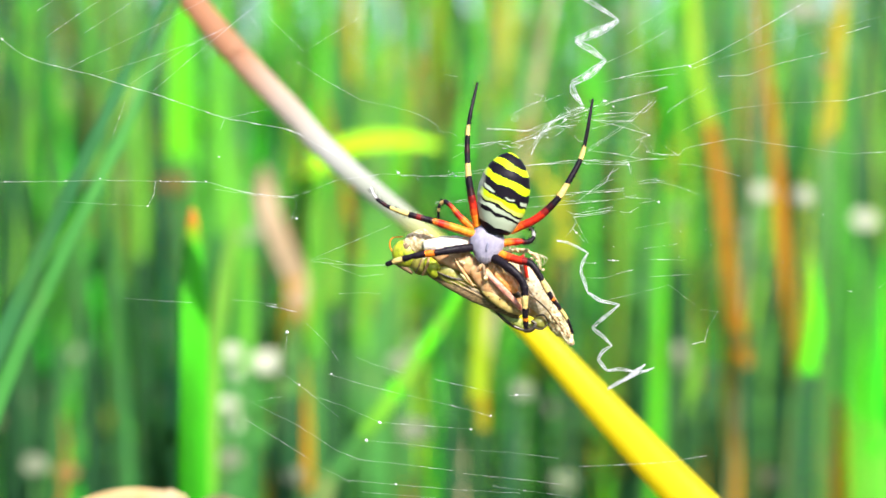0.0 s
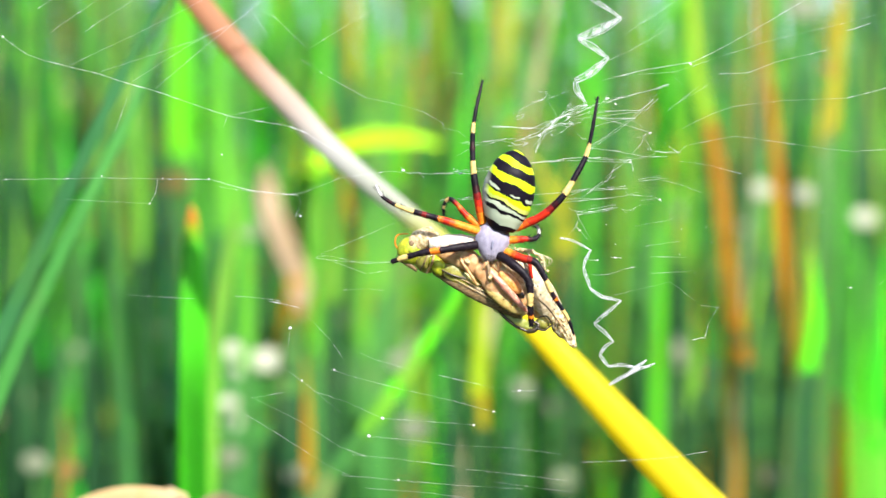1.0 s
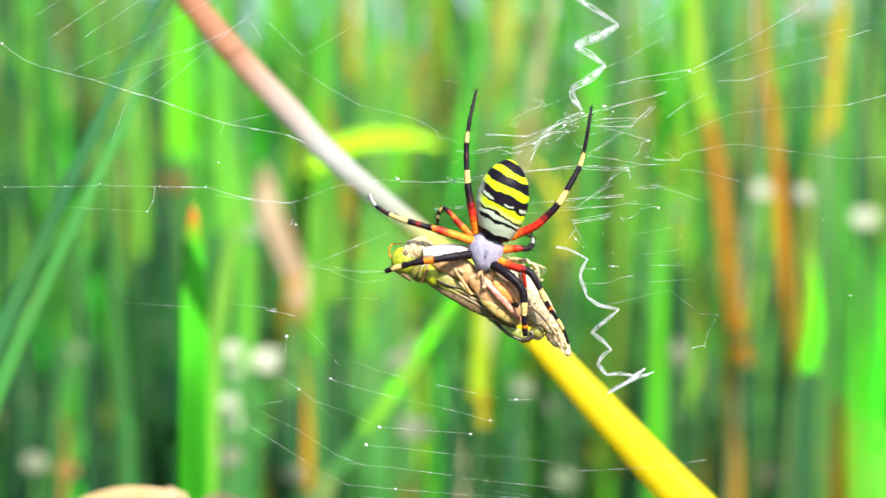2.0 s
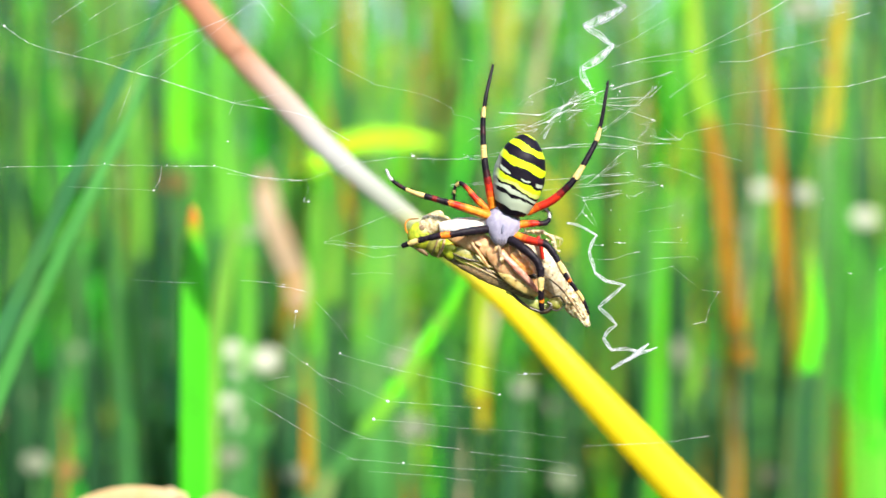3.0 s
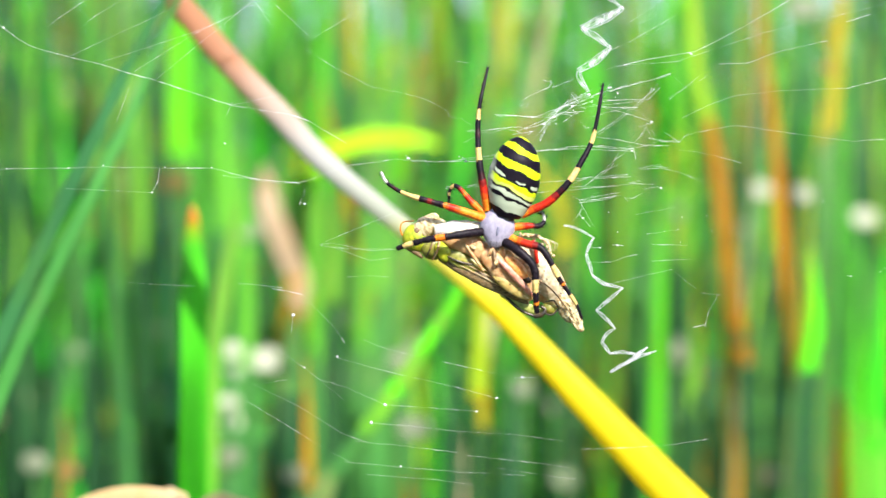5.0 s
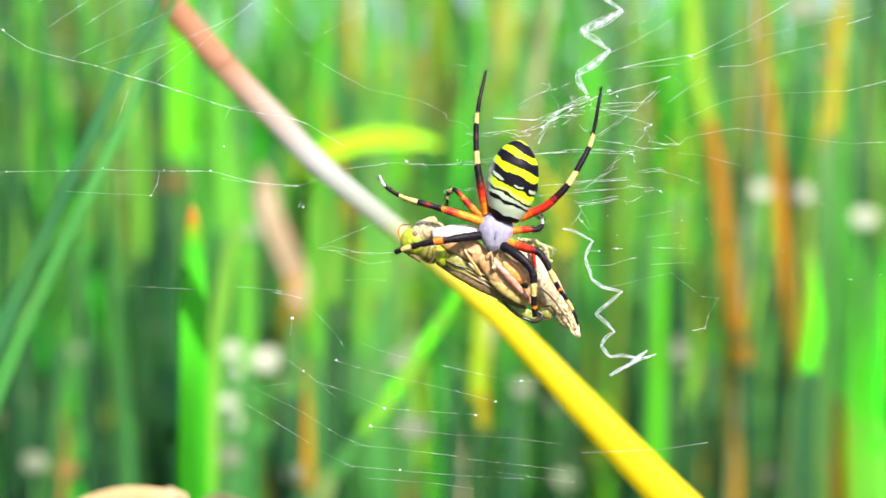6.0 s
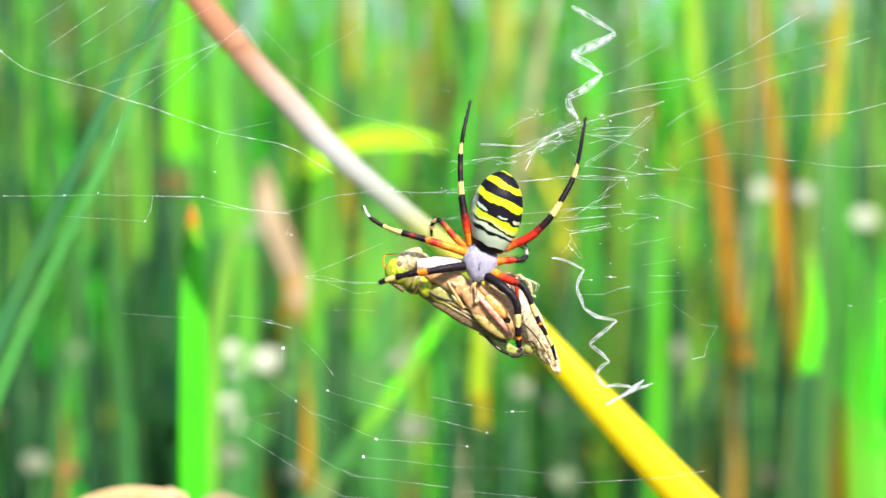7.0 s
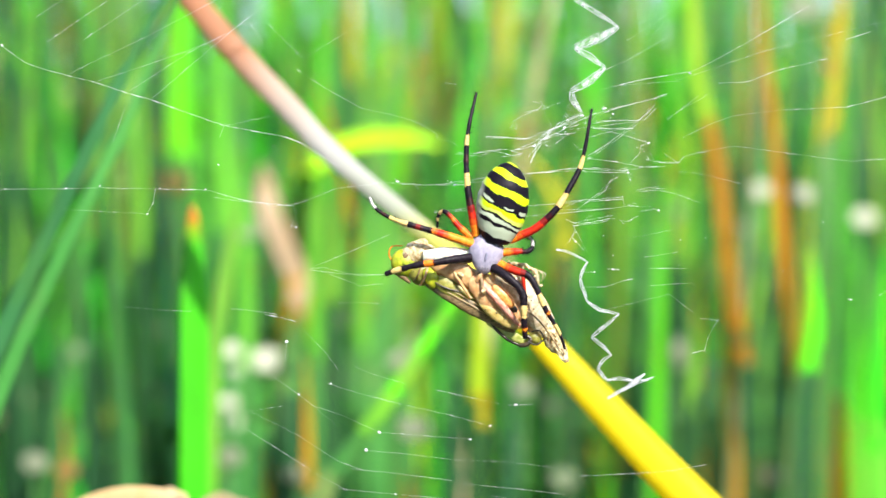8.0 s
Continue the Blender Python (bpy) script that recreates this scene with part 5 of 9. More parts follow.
blade("reed", "green reed blade standing in the marsh", "green", 0.0025, [(0.1078, 0.633, -0.01), (0.1172, 0.628, 0.2864), (0.1352, 0.62, 0.5228), (0.1407, 0.618, 0.5728), (0.1534, 0.618, 0.6656), (0.1641, 0.618, 0.7586), (0.1718, 0.618, 0.8381)], taper=0.3, lower="green", below=0.627)
blade("reed", "bright green reed blade, sunlight painted into its colour", "vivid", 0.0035, [(-0.1139, 0.753, -0.01), (-0.1082, 0.748, 0.2783), (-0.0974, 0.74, 0.5066), (-0.094, 0.738, 0.5566), (-0.0851, 0.738, 0.6612), (-0.0782, 0.738, 0.7655), (-0.0736, 0.738, 0.8552)], taper=0.3, lower="green", below=0.735)
blade("reed", "bluish green reed blade", "teal", 0.0047, [(-0.0045, 0.643, -0.01), (0.0085, 0.638, 0.2858), (0.0334, 0.63, 0.5215), (0.041, 0.628, 0.5715), (0.0469, 0.628, 0.6026), (0.05, 0.628, 0.6338), (0.0505, 0.628, 0.6606)], taper=0.3, lower="teal", below=0.59)
blade("reed", "green reed blade standing in the marsh", "green", 0.0027, [(-0.1644, 0.673, -0.01), (-0.1633, 0.668, 0.2837), (-0.1612, 0.66, 0.5174), (-0.1605, 0.658, 0.5674), (-0.1594, 0.658, 0.6344), (-0.1578, 0.658, 0.7016), (-0.156, 0.658, 0.759)], taper=0.3, lower="dark", below=0.642)
blade("reed", "withered orange-brown reed blade", "orange", 0.0031, [(-0.0273, 0.583, -0.01), (-0.025, 0.578, 0.2898), (-0.0206, 0.57, 0.5296), (-0.0193, 0.568, 0.5796), (-0.0164, 0.568, 0.6674), (-0.0135, 0.568, 0.7553), (-0.0116, 0.568, 0.8305)], taper=0.3, lower="orange", below=0.667)
blade("reed", "bright green reed blade, sunlight painted into its colour", "vivid", 0.0052, [(-0.0677, 0.783, -0.01), (-0.0699, 0.778, 0.2762), (-0.0741, 0.77, 0.5025), (-0.0754, 0.768, 0.5525), (-0.0789, 0.768, 0.6574), (-0.0816, 0.768, 0.7621), (-0.0833, 0.768, 0.8519)], taper=0.3, lower="vivid", below=0.622)
blade("reed", "bright green reed blade, sunlight painted into its colour", "bright", 0.0046, [(0.1504, 0.603, -0.01), (0.1574, 0.598, 0.2884), (0.1707, 0.59, 0.5269), (0.1747, 0.588, 0.5769), (0.1826, 0.588, 0.6558), (0.1902, 0.588, 0.7345), (0.1966, 0.588, 0.8021)], taper=0.3, lower="bright", below=0.676)
blade("reed", "green reed blade standing in the marsh", "green", 0.0037, [(-0.1339, 0.643, -0.01), (-0.1284, 0.638, 0.2858), (-0.1177, 0.63, 0.5215), (-0.1144, 0.628, 0.5715), (-0.1074, 0.628, 0.6575), (-0.1023, 0.628, 0.7438), (-0.0989, 0.628, 0.8177)], taper=0.3, lower="green", below=0.739)
blade("reed", "green reed blade standing in the marsh", "green", 0.0037, [(-0.0856, 0.573, -0.01), (-0.0939, 0.568, 0.2904), (-0.1098, 0.56, 0.5309), (-0.1145, 0.558, 0.5809), (-0.1248, 0.558, 0.668), (-0.1348, 0.558, 0.7554), (-0.1434, 0.558, 0.83)], taper=0.3, lower="dark", below=0.738)
blade("reed", "green reed blade standing in the marsh", "green", 0.0039, [(-0.0195, 0.553, -0.01), (-0.009, 0.548, 0.2918), (0.0113, 0.54, 0.5337), (0.0173, 0.538, 0.5837), (0.0224, 0.538, 0.6177), (0.0238, 0.538, 0.6517), (0.0222, 0.538, 0.6809)], taper=0.3, lower="green", below=0.651)
blade("reed", "green reed blade standing in the marsh", "green", 0.0026, [(-0.1764, 0.453, -0.01), (-0.1685, 0.448, 0.2986), (-0.1532, 0.44, 0.5472), (-0.1488, 0.438, 0.5972), (-0.1449, 0.438, 0.6326), (-0.1414, 0.438, 0.6681), (-0.1391, 0.438, 0.6984)], taper=0.3, lower="green", below=0.628)
blade("reed", "dark green reed blade, shade painted into its colour", "dark", 0.0093, [(-0.1537, 0.475, -0.01), (-0.1567, 0.47, 0.297), (-0.161, 0.462, 0.54), (-0.162, 0.46, 0.59), (-0.1628, 0.46, 0.6324), (-0.1611, 0.46, 0.6663), (-0.1624, 0.46, 0.6939)], taper=0.2)
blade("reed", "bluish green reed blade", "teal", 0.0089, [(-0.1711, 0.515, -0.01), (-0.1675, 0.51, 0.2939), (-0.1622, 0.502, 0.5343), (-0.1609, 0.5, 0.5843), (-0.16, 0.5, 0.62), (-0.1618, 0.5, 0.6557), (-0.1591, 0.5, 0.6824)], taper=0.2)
blade("reed", "dark green reed blade, shade painted into its colour", "dark", 0.0099, [(-0.1181, 0.455, -0.01), (-0.1255, 0.45, 0.2985), (-0.1363, 0.442, 0.5428), (-0.1388, 0.44, 0.5928), (-0.1405, 0.44, 0.6258), (-0.1392, 0.44, 0.6506), (-0.1417, 0.44, 0.6733)], taper=0.2)
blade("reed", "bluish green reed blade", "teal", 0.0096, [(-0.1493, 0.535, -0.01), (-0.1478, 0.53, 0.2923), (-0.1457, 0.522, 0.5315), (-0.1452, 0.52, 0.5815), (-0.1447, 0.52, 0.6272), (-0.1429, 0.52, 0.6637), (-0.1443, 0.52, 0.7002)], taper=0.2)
blade("reed", "dark green reed blade, shade painted into its colour", "dark", 0.0099, [(-0.1475, 0.485, -0.01), (-0.1392, 0.48, 0.2962), (-0.1271, 0.472, 0.5386), (-0.1243, 0.47, 0.5886), (-0.1224, 0.47, 0.6229), (-0.1241, 0.47, 0.6551), (-0.1228, 0.47, 0.6873)], taper=0.2)
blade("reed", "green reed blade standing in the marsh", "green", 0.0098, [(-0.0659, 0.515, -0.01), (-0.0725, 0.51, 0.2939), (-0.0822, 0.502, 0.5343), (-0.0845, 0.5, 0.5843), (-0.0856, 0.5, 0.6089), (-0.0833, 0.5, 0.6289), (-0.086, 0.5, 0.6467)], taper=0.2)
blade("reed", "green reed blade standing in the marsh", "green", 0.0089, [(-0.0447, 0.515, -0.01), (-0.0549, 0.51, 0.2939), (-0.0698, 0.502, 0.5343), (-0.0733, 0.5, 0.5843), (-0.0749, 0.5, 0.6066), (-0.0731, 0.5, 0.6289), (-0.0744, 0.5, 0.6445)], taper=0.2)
blade("reed", "dark green reed blade, shade painted into its colour", "dark", 0.0092, [(-0.0053, 0.465, -0.01), (-0.0126, 0.46, 0.2978), (-0.0235, 0.452, 0.5414), (-0.026, 0.45, 0.5914), (-0.0276, 0.45, 0.6249), (-0.026, 0.45, 0.6458), (-0.0251, 0.45, 0.6667)], taper=0.2)
blade("reed", "dark green reed blade, shade painted into its colour", "dark", 0.0087, [(0.1059, 0.495, -0.01), (0.1105, 0.49, 0.2954), (0.1172, 0.482, 0.5372), (0.1187, 0.48, 0.5872), (0.1198, 0.48, 0.6219), (0.1205, 0.48, 0.6524), (0.122, 0.48, 0.6741)], taper=0.2)
blade("reed", "dark green reed blade, shade painted into its colour", "dark", 0.0094, [(0.1116, 0.515, -0.01), (0.1098, 0.51, 0.2939), (0.1072, 0.502, 0.5343), (0.1065, 0.5, 0.5843), (0.1061, 0.5, 0.62), (0.1052, 0.5, 0.6467), (0.1065, 0.5, 0.6646)], taper=0.2)
blade("reed", "dark green reed blade, shade painted into its colour", "dark", 0.0076, [(0.1301, 0.475, -0.01), (0.128, 0.47, 0.297), (0.125, 0.462, 0.54), (0.1242, 0.46, 0.59), (0.1238, 0.46, 0.6196), (0.123, 0.46, 0.6451), (0.1234, 0.46, 0.6663)], taper=0.2)
blade("reed", "dark green reed blade, shade painted into its colour", "dark", 0.0089, [(0.1112, 0.515, -0.01), (0.099, 0.51, 0.2939), (0.0813, 0.502, 0.5343), (0.0771, 0.5, 0.5843), (0.0749, 0.5, 0.6111), (0.0767, 0.5, 0.6334), (0.0749, 0.5, 0.6512)], taper=0.2)
blade("reed", "dark green reed blade, shade painted into its colour", "dark", 0.0098, [(0.0733, 0.515, -0.01), (0.0611, 0.51, 0.2939), (0.0434, 0.502, 0.5343), (0.0392, 0.5, 0.5843), (0.037, 0.5, 0.6111), (0.0383, 0.5, 0.6423), (0.0365, 0.5, 0.6601)], taper=0.2)
blade("reed", "green reed leaf bent over, sunlight painted into its colour", "neon", 0.0084, [(0.0882, 0.315, -0.01), (0.0949, 0.31, 0.3149), (0.1048, 0.302, 0.5726), (0.1069, 0.3, 0.6226), (0.1079, 0.3, 0.6462), (0.1093, 0.3, 0.6631), (0.1113, 0.3, 0.6782), (0.1103, 0.3, 0.6951)], taper=0.1, lower="dark", below=0.665)
blade("reed", "green reed leaf bent over, sunlight painted into its colour", "vivid", 0.0089, [(0.0907, 0.515, -0.01), (0.0892, 0.51, 0.3012), (0.087, 0.502, 0.5477), (0.0865, 0.5, 0.5977), (0.086, 0.5, 0.6423), (0.0847, 0.5, 0.6824), (0.0851, 0.5, 0.7047), (0.0838, 0.5, 0.7247)], taper=0.1, lower="green", below=0.691)


def reed_thicket(count, seed):
    """Narrow blades of all shades standing among the larger ones."""
    rng = random.Random(seed)
    shades = {"green": "mid-green narrow reed blade in the thicket", "bright": "narrow bright green reed blade in the thicket", "vivid": "narrow vivid green reed blade in the thicket",
              "dark": "narrow dark green reed blade in the thicket", "teal": "narrow bluish green reed blade in the thicket", "lime": "narrow lime green reed blade in the thicket",
              "rust": "narrow withered rusty reed blade in the thicket", "tan": "narrow dry tan reed blade in the thicket"}
    for _ in range(count):
        y = rng.uniform(0.44, 0.8)
        x = rng.uniform(-0.26, 0.26) * (y + 0.322)
        lean, bow = rng.gauss(0, 0.09), rng.gauss(0, 0.035)
        top = rng.uniform(0.6, 0.84) if rng.random() < 0.6 else rng.uniform(0.84, 0.95)
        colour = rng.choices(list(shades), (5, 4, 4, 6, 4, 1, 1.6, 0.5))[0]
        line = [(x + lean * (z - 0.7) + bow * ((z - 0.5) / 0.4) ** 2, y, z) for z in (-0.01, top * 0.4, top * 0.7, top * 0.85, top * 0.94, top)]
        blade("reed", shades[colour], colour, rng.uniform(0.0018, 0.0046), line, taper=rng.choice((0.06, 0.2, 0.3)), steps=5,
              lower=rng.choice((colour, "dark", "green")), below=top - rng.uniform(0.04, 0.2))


reed_thicket(80, 14)

blade("reed", "bright green reed blade, sunlight painted into its colour", "bright", 0.0082, [(-0.0646, 0.415, -0.01), (-0.0662, 0.41, 0.3081), (-0.0684, 0.402, 0.5602), (-0.0689, 0.4, 0.6102), (-0.0693, 0.4, 0.6493), (-0.0681, 0.4, 0.6806), (-0.0693, 0.4, 0.7119), (-0.0713, 0.4, 0.7374)], taper=0.15, lower="green", below=0.667)
blade("reed", "bright green reed blade, sunlight painted into its colour", "bright", 0.0076, [(-0.0404, 0.435, -0.01), (-0.0419, 0.43, 0.3067), (-0.0442, 0.422, 0.5577), (-0.0447, 0.42, 0.6077), (-0.0451, 0.42, 0.6479), (-0.0459, 0.42, 0.6841), (-0.0451, 0.42, 0.7082), (-0.0439, 0.42, 0.7284)], taper=0.15, lower="green", below=0.658)
blade("reed", "bright green reed blade, sunlight painted into its colour", "bright", 0.0080, [(-0.0301, 0.465, -0.01), (-0.0301, 0.46, 0.3047), (-0.0301, 0.452, 0.5539), (-0.0301, 0.45, 0.6039), (-0.0301, 0.45, 0.6416), (-0.0301, 0.45, 0.6751), (-0.0291, 0.45, 0.7002), (-0.028, 0.45, 0.7232)], taper=0.15, lower="green", below=0.658)
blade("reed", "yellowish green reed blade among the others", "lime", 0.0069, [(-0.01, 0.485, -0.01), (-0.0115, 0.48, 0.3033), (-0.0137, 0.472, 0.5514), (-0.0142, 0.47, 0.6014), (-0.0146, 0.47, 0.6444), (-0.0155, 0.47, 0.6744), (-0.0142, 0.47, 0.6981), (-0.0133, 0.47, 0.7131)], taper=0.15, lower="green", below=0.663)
blade("reed", "bright green reed blade, sunlight painted into its colour", "bright", 0.0084, [(-0.0825, 0.465, -0.01), (-0.0817, 0.46, 0.3047), (-0.0806, 0.452, 0.5539), (-0.0804, 0.45, 0.6039), (-0.08, 0.45, 0.6877), (-0.0812, 0.45, 0.74), (-0.082, 0.45, 0.7714), (-0.0825, 0.45, 0.8049)], taper=0.15, lower="green", below=0.702)
blade("reed", "bright green reed blade, sunlight painted into its colour", "vivid", 0.0085, [(-0.0516, 0.515, -0.01), (-0.051, 0.51, 0.3012), (-0.0501, 0.502, 0.5477), (-0.0499, 0.5, 0.5977), (-0.0495, 0.5, 0.7091), (-0.0486, 0.5, 0.7537), (-0.0477, 0.5, 0.7849), (-0.0472, 0.5, 0.8161)], taper=0.15, lower="bright", below=0.714)
blade("reed", "bright green reed blade, sunlight painted into its colour", "vivid", 0.0054, [(0.1624, 0.455, -0.01), (0.1587, 0.45, 0.2985), (0.1533, 0.442, 0.5428), (0.1521, 0.44, 0.5928), (0.1512, 0.44, 0.6258), (0.1504, 0.44, 0.6548), (0.1521, 0.44, 0.6837), (0.1529, 0.44, 0.7002)], taper=0.15, lower="bright", below=0.634)
blade("reed", "bright green reed blade, sunlight painted into its colour", "bright", 0.0067, [(-0.1211, 0.515, -0.01), (-0.1204, 0.51, 0.3012), (-0.1193, 0.502, 0.5477), (-0.119, 0.5, 0.5977), (-0.1186, 0.5, 0.6869), (-0.1199, 0.5, 0.7426), (-0.1203, 0.5, 0.776), (-0.1212, 0.5, 0.8117)], taper=0.15, lower="dark", below=0.705)
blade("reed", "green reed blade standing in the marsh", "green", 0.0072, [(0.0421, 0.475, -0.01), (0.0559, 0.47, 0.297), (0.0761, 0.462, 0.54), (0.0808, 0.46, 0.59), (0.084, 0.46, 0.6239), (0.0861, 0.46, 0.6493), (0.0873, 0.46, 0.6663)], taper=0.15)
blade("reed", "bright green reed blade, sunlight painted into its colour", "bright", 0.0057, [(0.1619, 0.495, -0.01), (0.15, 0.49, 0.2954), (0.1326, 0.482, 0.5372), (0.1285, 0.48, 0.5872), (0.1257, 0.48, 0.6219), (0.1244, 0.48, 0.6459), (0.1252, 0.48, 0.6741)], taper=0.15, lower="green", below=0.622)
shiny_scrap(-0.0571, 0.36, 0.6632, 0.005, "glint", "white stand-in for a sun glint on a thin stalk", 23)
shiny_scrap(-0.0692, 0.36, 0.6665, 0.0034, "glint", "pale cream stand-in for a sun glint on a thin stalk", 24)
shiny_scrap(-0.0698, 0.37, 0.6589, 0.0028, "glint", "pale cream stand-in for a sun glint on a thin stalk", 59)
shiny_scrap(-0.0701, 0.36, 0.6493, 0.003, "glint", "pale cream stand-in for a sun glint on a thin stalk", 25)
shiny_scrap(-0.0705, 0.37, 0.6424, 0.0034, "glint", "pale cream stand-in for a sun glint on a thin stalk", 60)
shiny_scrap(-0.0695, 0.36, 0.6314, 0.0034, "dull", "dull grey-green stand-in for a sun glint on a thin stalk", 26)
shiny_scrap(-0.1296, 0.34, 0.6316, 0.0036, "dull", "dull grey stand-in for a sun glint on a thin stalk", 31)
shiny_scrap(-0.0456, 0.33, 0.6291, 0.0034, "dull", "dull pinkish stand-in for a sun glint on a thin stalk", 27)
shiny_scrap(0.0284, 0.42, 0.6499, 0.0036, "dull", "dull grey-green stand-in for a sun glint on a thin stalk", 61)
shiny_scrap(-0.0149, 0.42, 0.6600, 0.0038, "dull", "dull pale stand-in for a sun glint on a thin stalk", 62)
shiny_scrap(0.0860, 0.45, 0.6625, 0.0042, "dull", "dull grey-green stand-in for a sun glint on a thin stalk", 63)
shiny_scrap(-0.0099, 0.42, 0.6358, 0.005, "dull", "dull pale stand-in for a sun glint on a thin stalk", 64)
shiny_scrap(-0.1231, 0.36, 0.6271, 0.0032, "rustglint", "rusty orange stand-in for a sun glint on a thin stalk", 65)
shiny_scrap(-0.0343, 0.45, 0.6730, 0.0036, "faint", "faint green stand-in for a sun glint on a thin stalk", 66)
shiny_scrap(0.1179, 0.42, 0.6187, 0.0034, "dull", "dull grey-green stand-in for a sun glint on a thin stalk", 67)
shiny_scrap(0.0435, 0.42, 0.6177, 0.0042, "faint", "faint grey stand-in for a sun glint on a thin stalk", 68)
shiny_scrap(-0.1067, 0.5, 0.7259, 0.005, "rustglint", "rusty orange stand-in for a sun glint on a thin stalk", 69)
shiny_scrap(-0.0673, 0.4, 0.7061, 0.0042, "faint", "faint green stand-in for a sun glint on a thin stalk", 70)
shiny_scrap(0.1417, 0.5, 0.7949, 0.006, "dull", "dull pale stand-in for a sun glint on a thin stalk", 71)
shiny_scrap(0.1221, 0.478, 0.7223, 0.0043, "glint", "glossy cream stand-in for a sun glint on a thin stalk", 20)
shiny_scrap(0.1278, 0.418, 0.7191, 0.004, "glint", "glossy cream stand-in for a sun glint on a thin stalk", 21)
shiny_scrap(0.1622, 0.478, 0.7115, 0.0046, "glint", "glossy cream stand-in for a sun glint on a thin stalk", 22)
shiny_scrap(-0.0456, 0.338, 0.6277, 0.0034, "dull", "dull grey-green stand-in for a sun glint on a thin stalk", 27)
shiny_scrap(-0.0364, 0.478, 0.6729, 0.0041, "faint", "faint green stand-in for a sun glint on a thin stalk", 28)
shiny_scrap(-0.013, 0.478, 0.6636, 0.0037, "dull", "dull grey-green stand-in for a sun glint on a thin stalk", 29)
shiny_scrap(-0.0108, 0.478, 0.6315, 0.0039, "faint", "faint green stand-in for a sun glint on a thin stalk", 30)
shiny_scrap(-0.1372, 0.378, 0.6285, 0.0034, "dull", "dull grey stand-in for a sun glint on a thin stalk", 31)
shiny_scrap(-0.1672, 0.478, 0.6408, 0.0037, "faint", "faint green stand-in for a sun glint on a thin stalk", 32)
shiny_scrap(-0.1408, 0.478, 0.6599, 0.0035, "faint", "faint green stand-in for a sun glint on a thin stalk", 33)
shiny_scrap(-0.1178, 0.528, 0.6666, 0.0037, "faint", "faint green stand-in for a sun glint on a thin stalk", 34)
shiny_scrap(-0.1187, 0.528, 0.641, 0.0037, "faint", "faint green stand-in for a sun glint on a thin stalk", 35)
shiny_scrap(0.0306, 0.478, 0.646, 0.0035, "faint", "faint green stand-in for a sun glint on a thin stalk", 36)
shiny_scrap(0.0414, 0.478, 0.6391, 0.0033, "faint", "faint green stand-in for a sun glint on a thin stalk", 37)
shiny_scrap(0.135, 0.528, 0.608, 0.0032, "faint", "faint green stand-in for a sun glint on a thin stalk", 38)
shiny_scrap(0.0947, 0.528, 0.6541, 0.0051, "faint", "faint green stand-in for a sun glint on a thin stalk", 39)
shiny_scrap(0.0884, 0.678, 0.8114, 0.0049, "faint", "faint green stand-in for a sun glint on a thin stalk", 40)
shiny_scrap(0.0531, 0.678, 0.7531, 0.0046, "faint", "faint green stand-in for a sun glint on a thin stalk", 41)
shiny_scrap(0.0501, 0.478, 0.6438, 0.0035, "faint", "faint green stand-in for a sun glint on a thin stalk", 42)
shiny_scrap(0.1613, 0.578, 0.8047, 0.0039, "dull", "dull grey-green stand-in for a sun glint on a thin stalk", 43)
shiny_scrap(0.1097, 0.628, 0.7157, 0.0046, "faint", "faint green stand-in for a sun glint on a thin stalk", 44)
shiny_scrap(-0.1336, 0.418, 0.6216, 0.003, "rustglint", "rusty orange stand-in for a sun glint on a thin stalk", 80)
shiny_scrap(0.1219, 0.338, 0.7565, 0.0021, "rustglint", "rusty orange stand-in for a sun glint on a thin stalk", 81)
shiny_scrap(-0.1241, 0.628, 0.735, 0.0041, "rustglint", "rusty orange stand-in for a sun glint on a thin stalk", 82)
shiny_scrap(0.1431, 0.588, 0.5929, 0.0014, "dull", "small pale stand-in for a sun glint on a thin stalk", 120)
shiny_scrap(0.2113, 0.698, 0.6511, 0.0015, "dull", "small pale stand-in for a sun glint on a thin stalk", 121)
shiny_scrap(-0.0079, 0.538, 0.7975, 0.0015, "dull", "small pale stand-in for a sun glint on a thin stalk", 122)
shiny_scrap(0.076, 0.698, 0.5869, 0.0024, "dull", "small pale stand-in for a sun glint on a thin stalk", 123)
shiny_scrap(0.0768, 0.638, 0.7888, 0.0013, "faint", "small pale stand-in for a sun glint on a thin stalk", 124)
shiny_scrap(0.1193, 0.508, 0.7079, 0.0021, "dull", "small pale stand-in for a sun glint on a thin stalk", 125)
shiny_scrap(0.1681, 0.638, 0.6297, 0.0026, "faint", "small pale stand-in for a sun glint on a thin stalk", 127)
shiny_scrap(-0.0676, 0.578, 0.6741, 0.0011, "dull", "small pale stand-in for a sun glint on a thin stalk", 128)
shiny_scrap(-0.1125, 0.708, 0.7707, 0.0023, "faint", "small pale stand-in for a sun glint on a thin stalk", 129)
shiny_scrap(0.1082, 0.508, 0.6518, 0.002, "faint", "small pale stand-in for a sun glint on a thin stalk", 130)
shiny_scrap(0.0835, 0.578, 0.7727, 0.0012, "dull", "small pale stand-in for a sun glint on a thin stalk", 131)
shiny_scrap(0.1269, 0.578, 0.6256, 0.0011, "faint", "small pale stand-in for a sun glint on a thin stalk", 133)
shiny_scrap(-0.1202, 0.508, 0.7086, 0.001, "faint", "small pale stand-in for a sun glint on a thin stalk", 134)
shiny_scrap(0.0837, 0.538, 0.6224, 0.0015, "dull", "small pale stand-in for a sun glint on a thin stalk", 135)
shiny_scrap(0.1586, 0.728, 0.6647, 0.0023, "faint", "small pale stand-in for a sun glint on a thin stalk", 136)
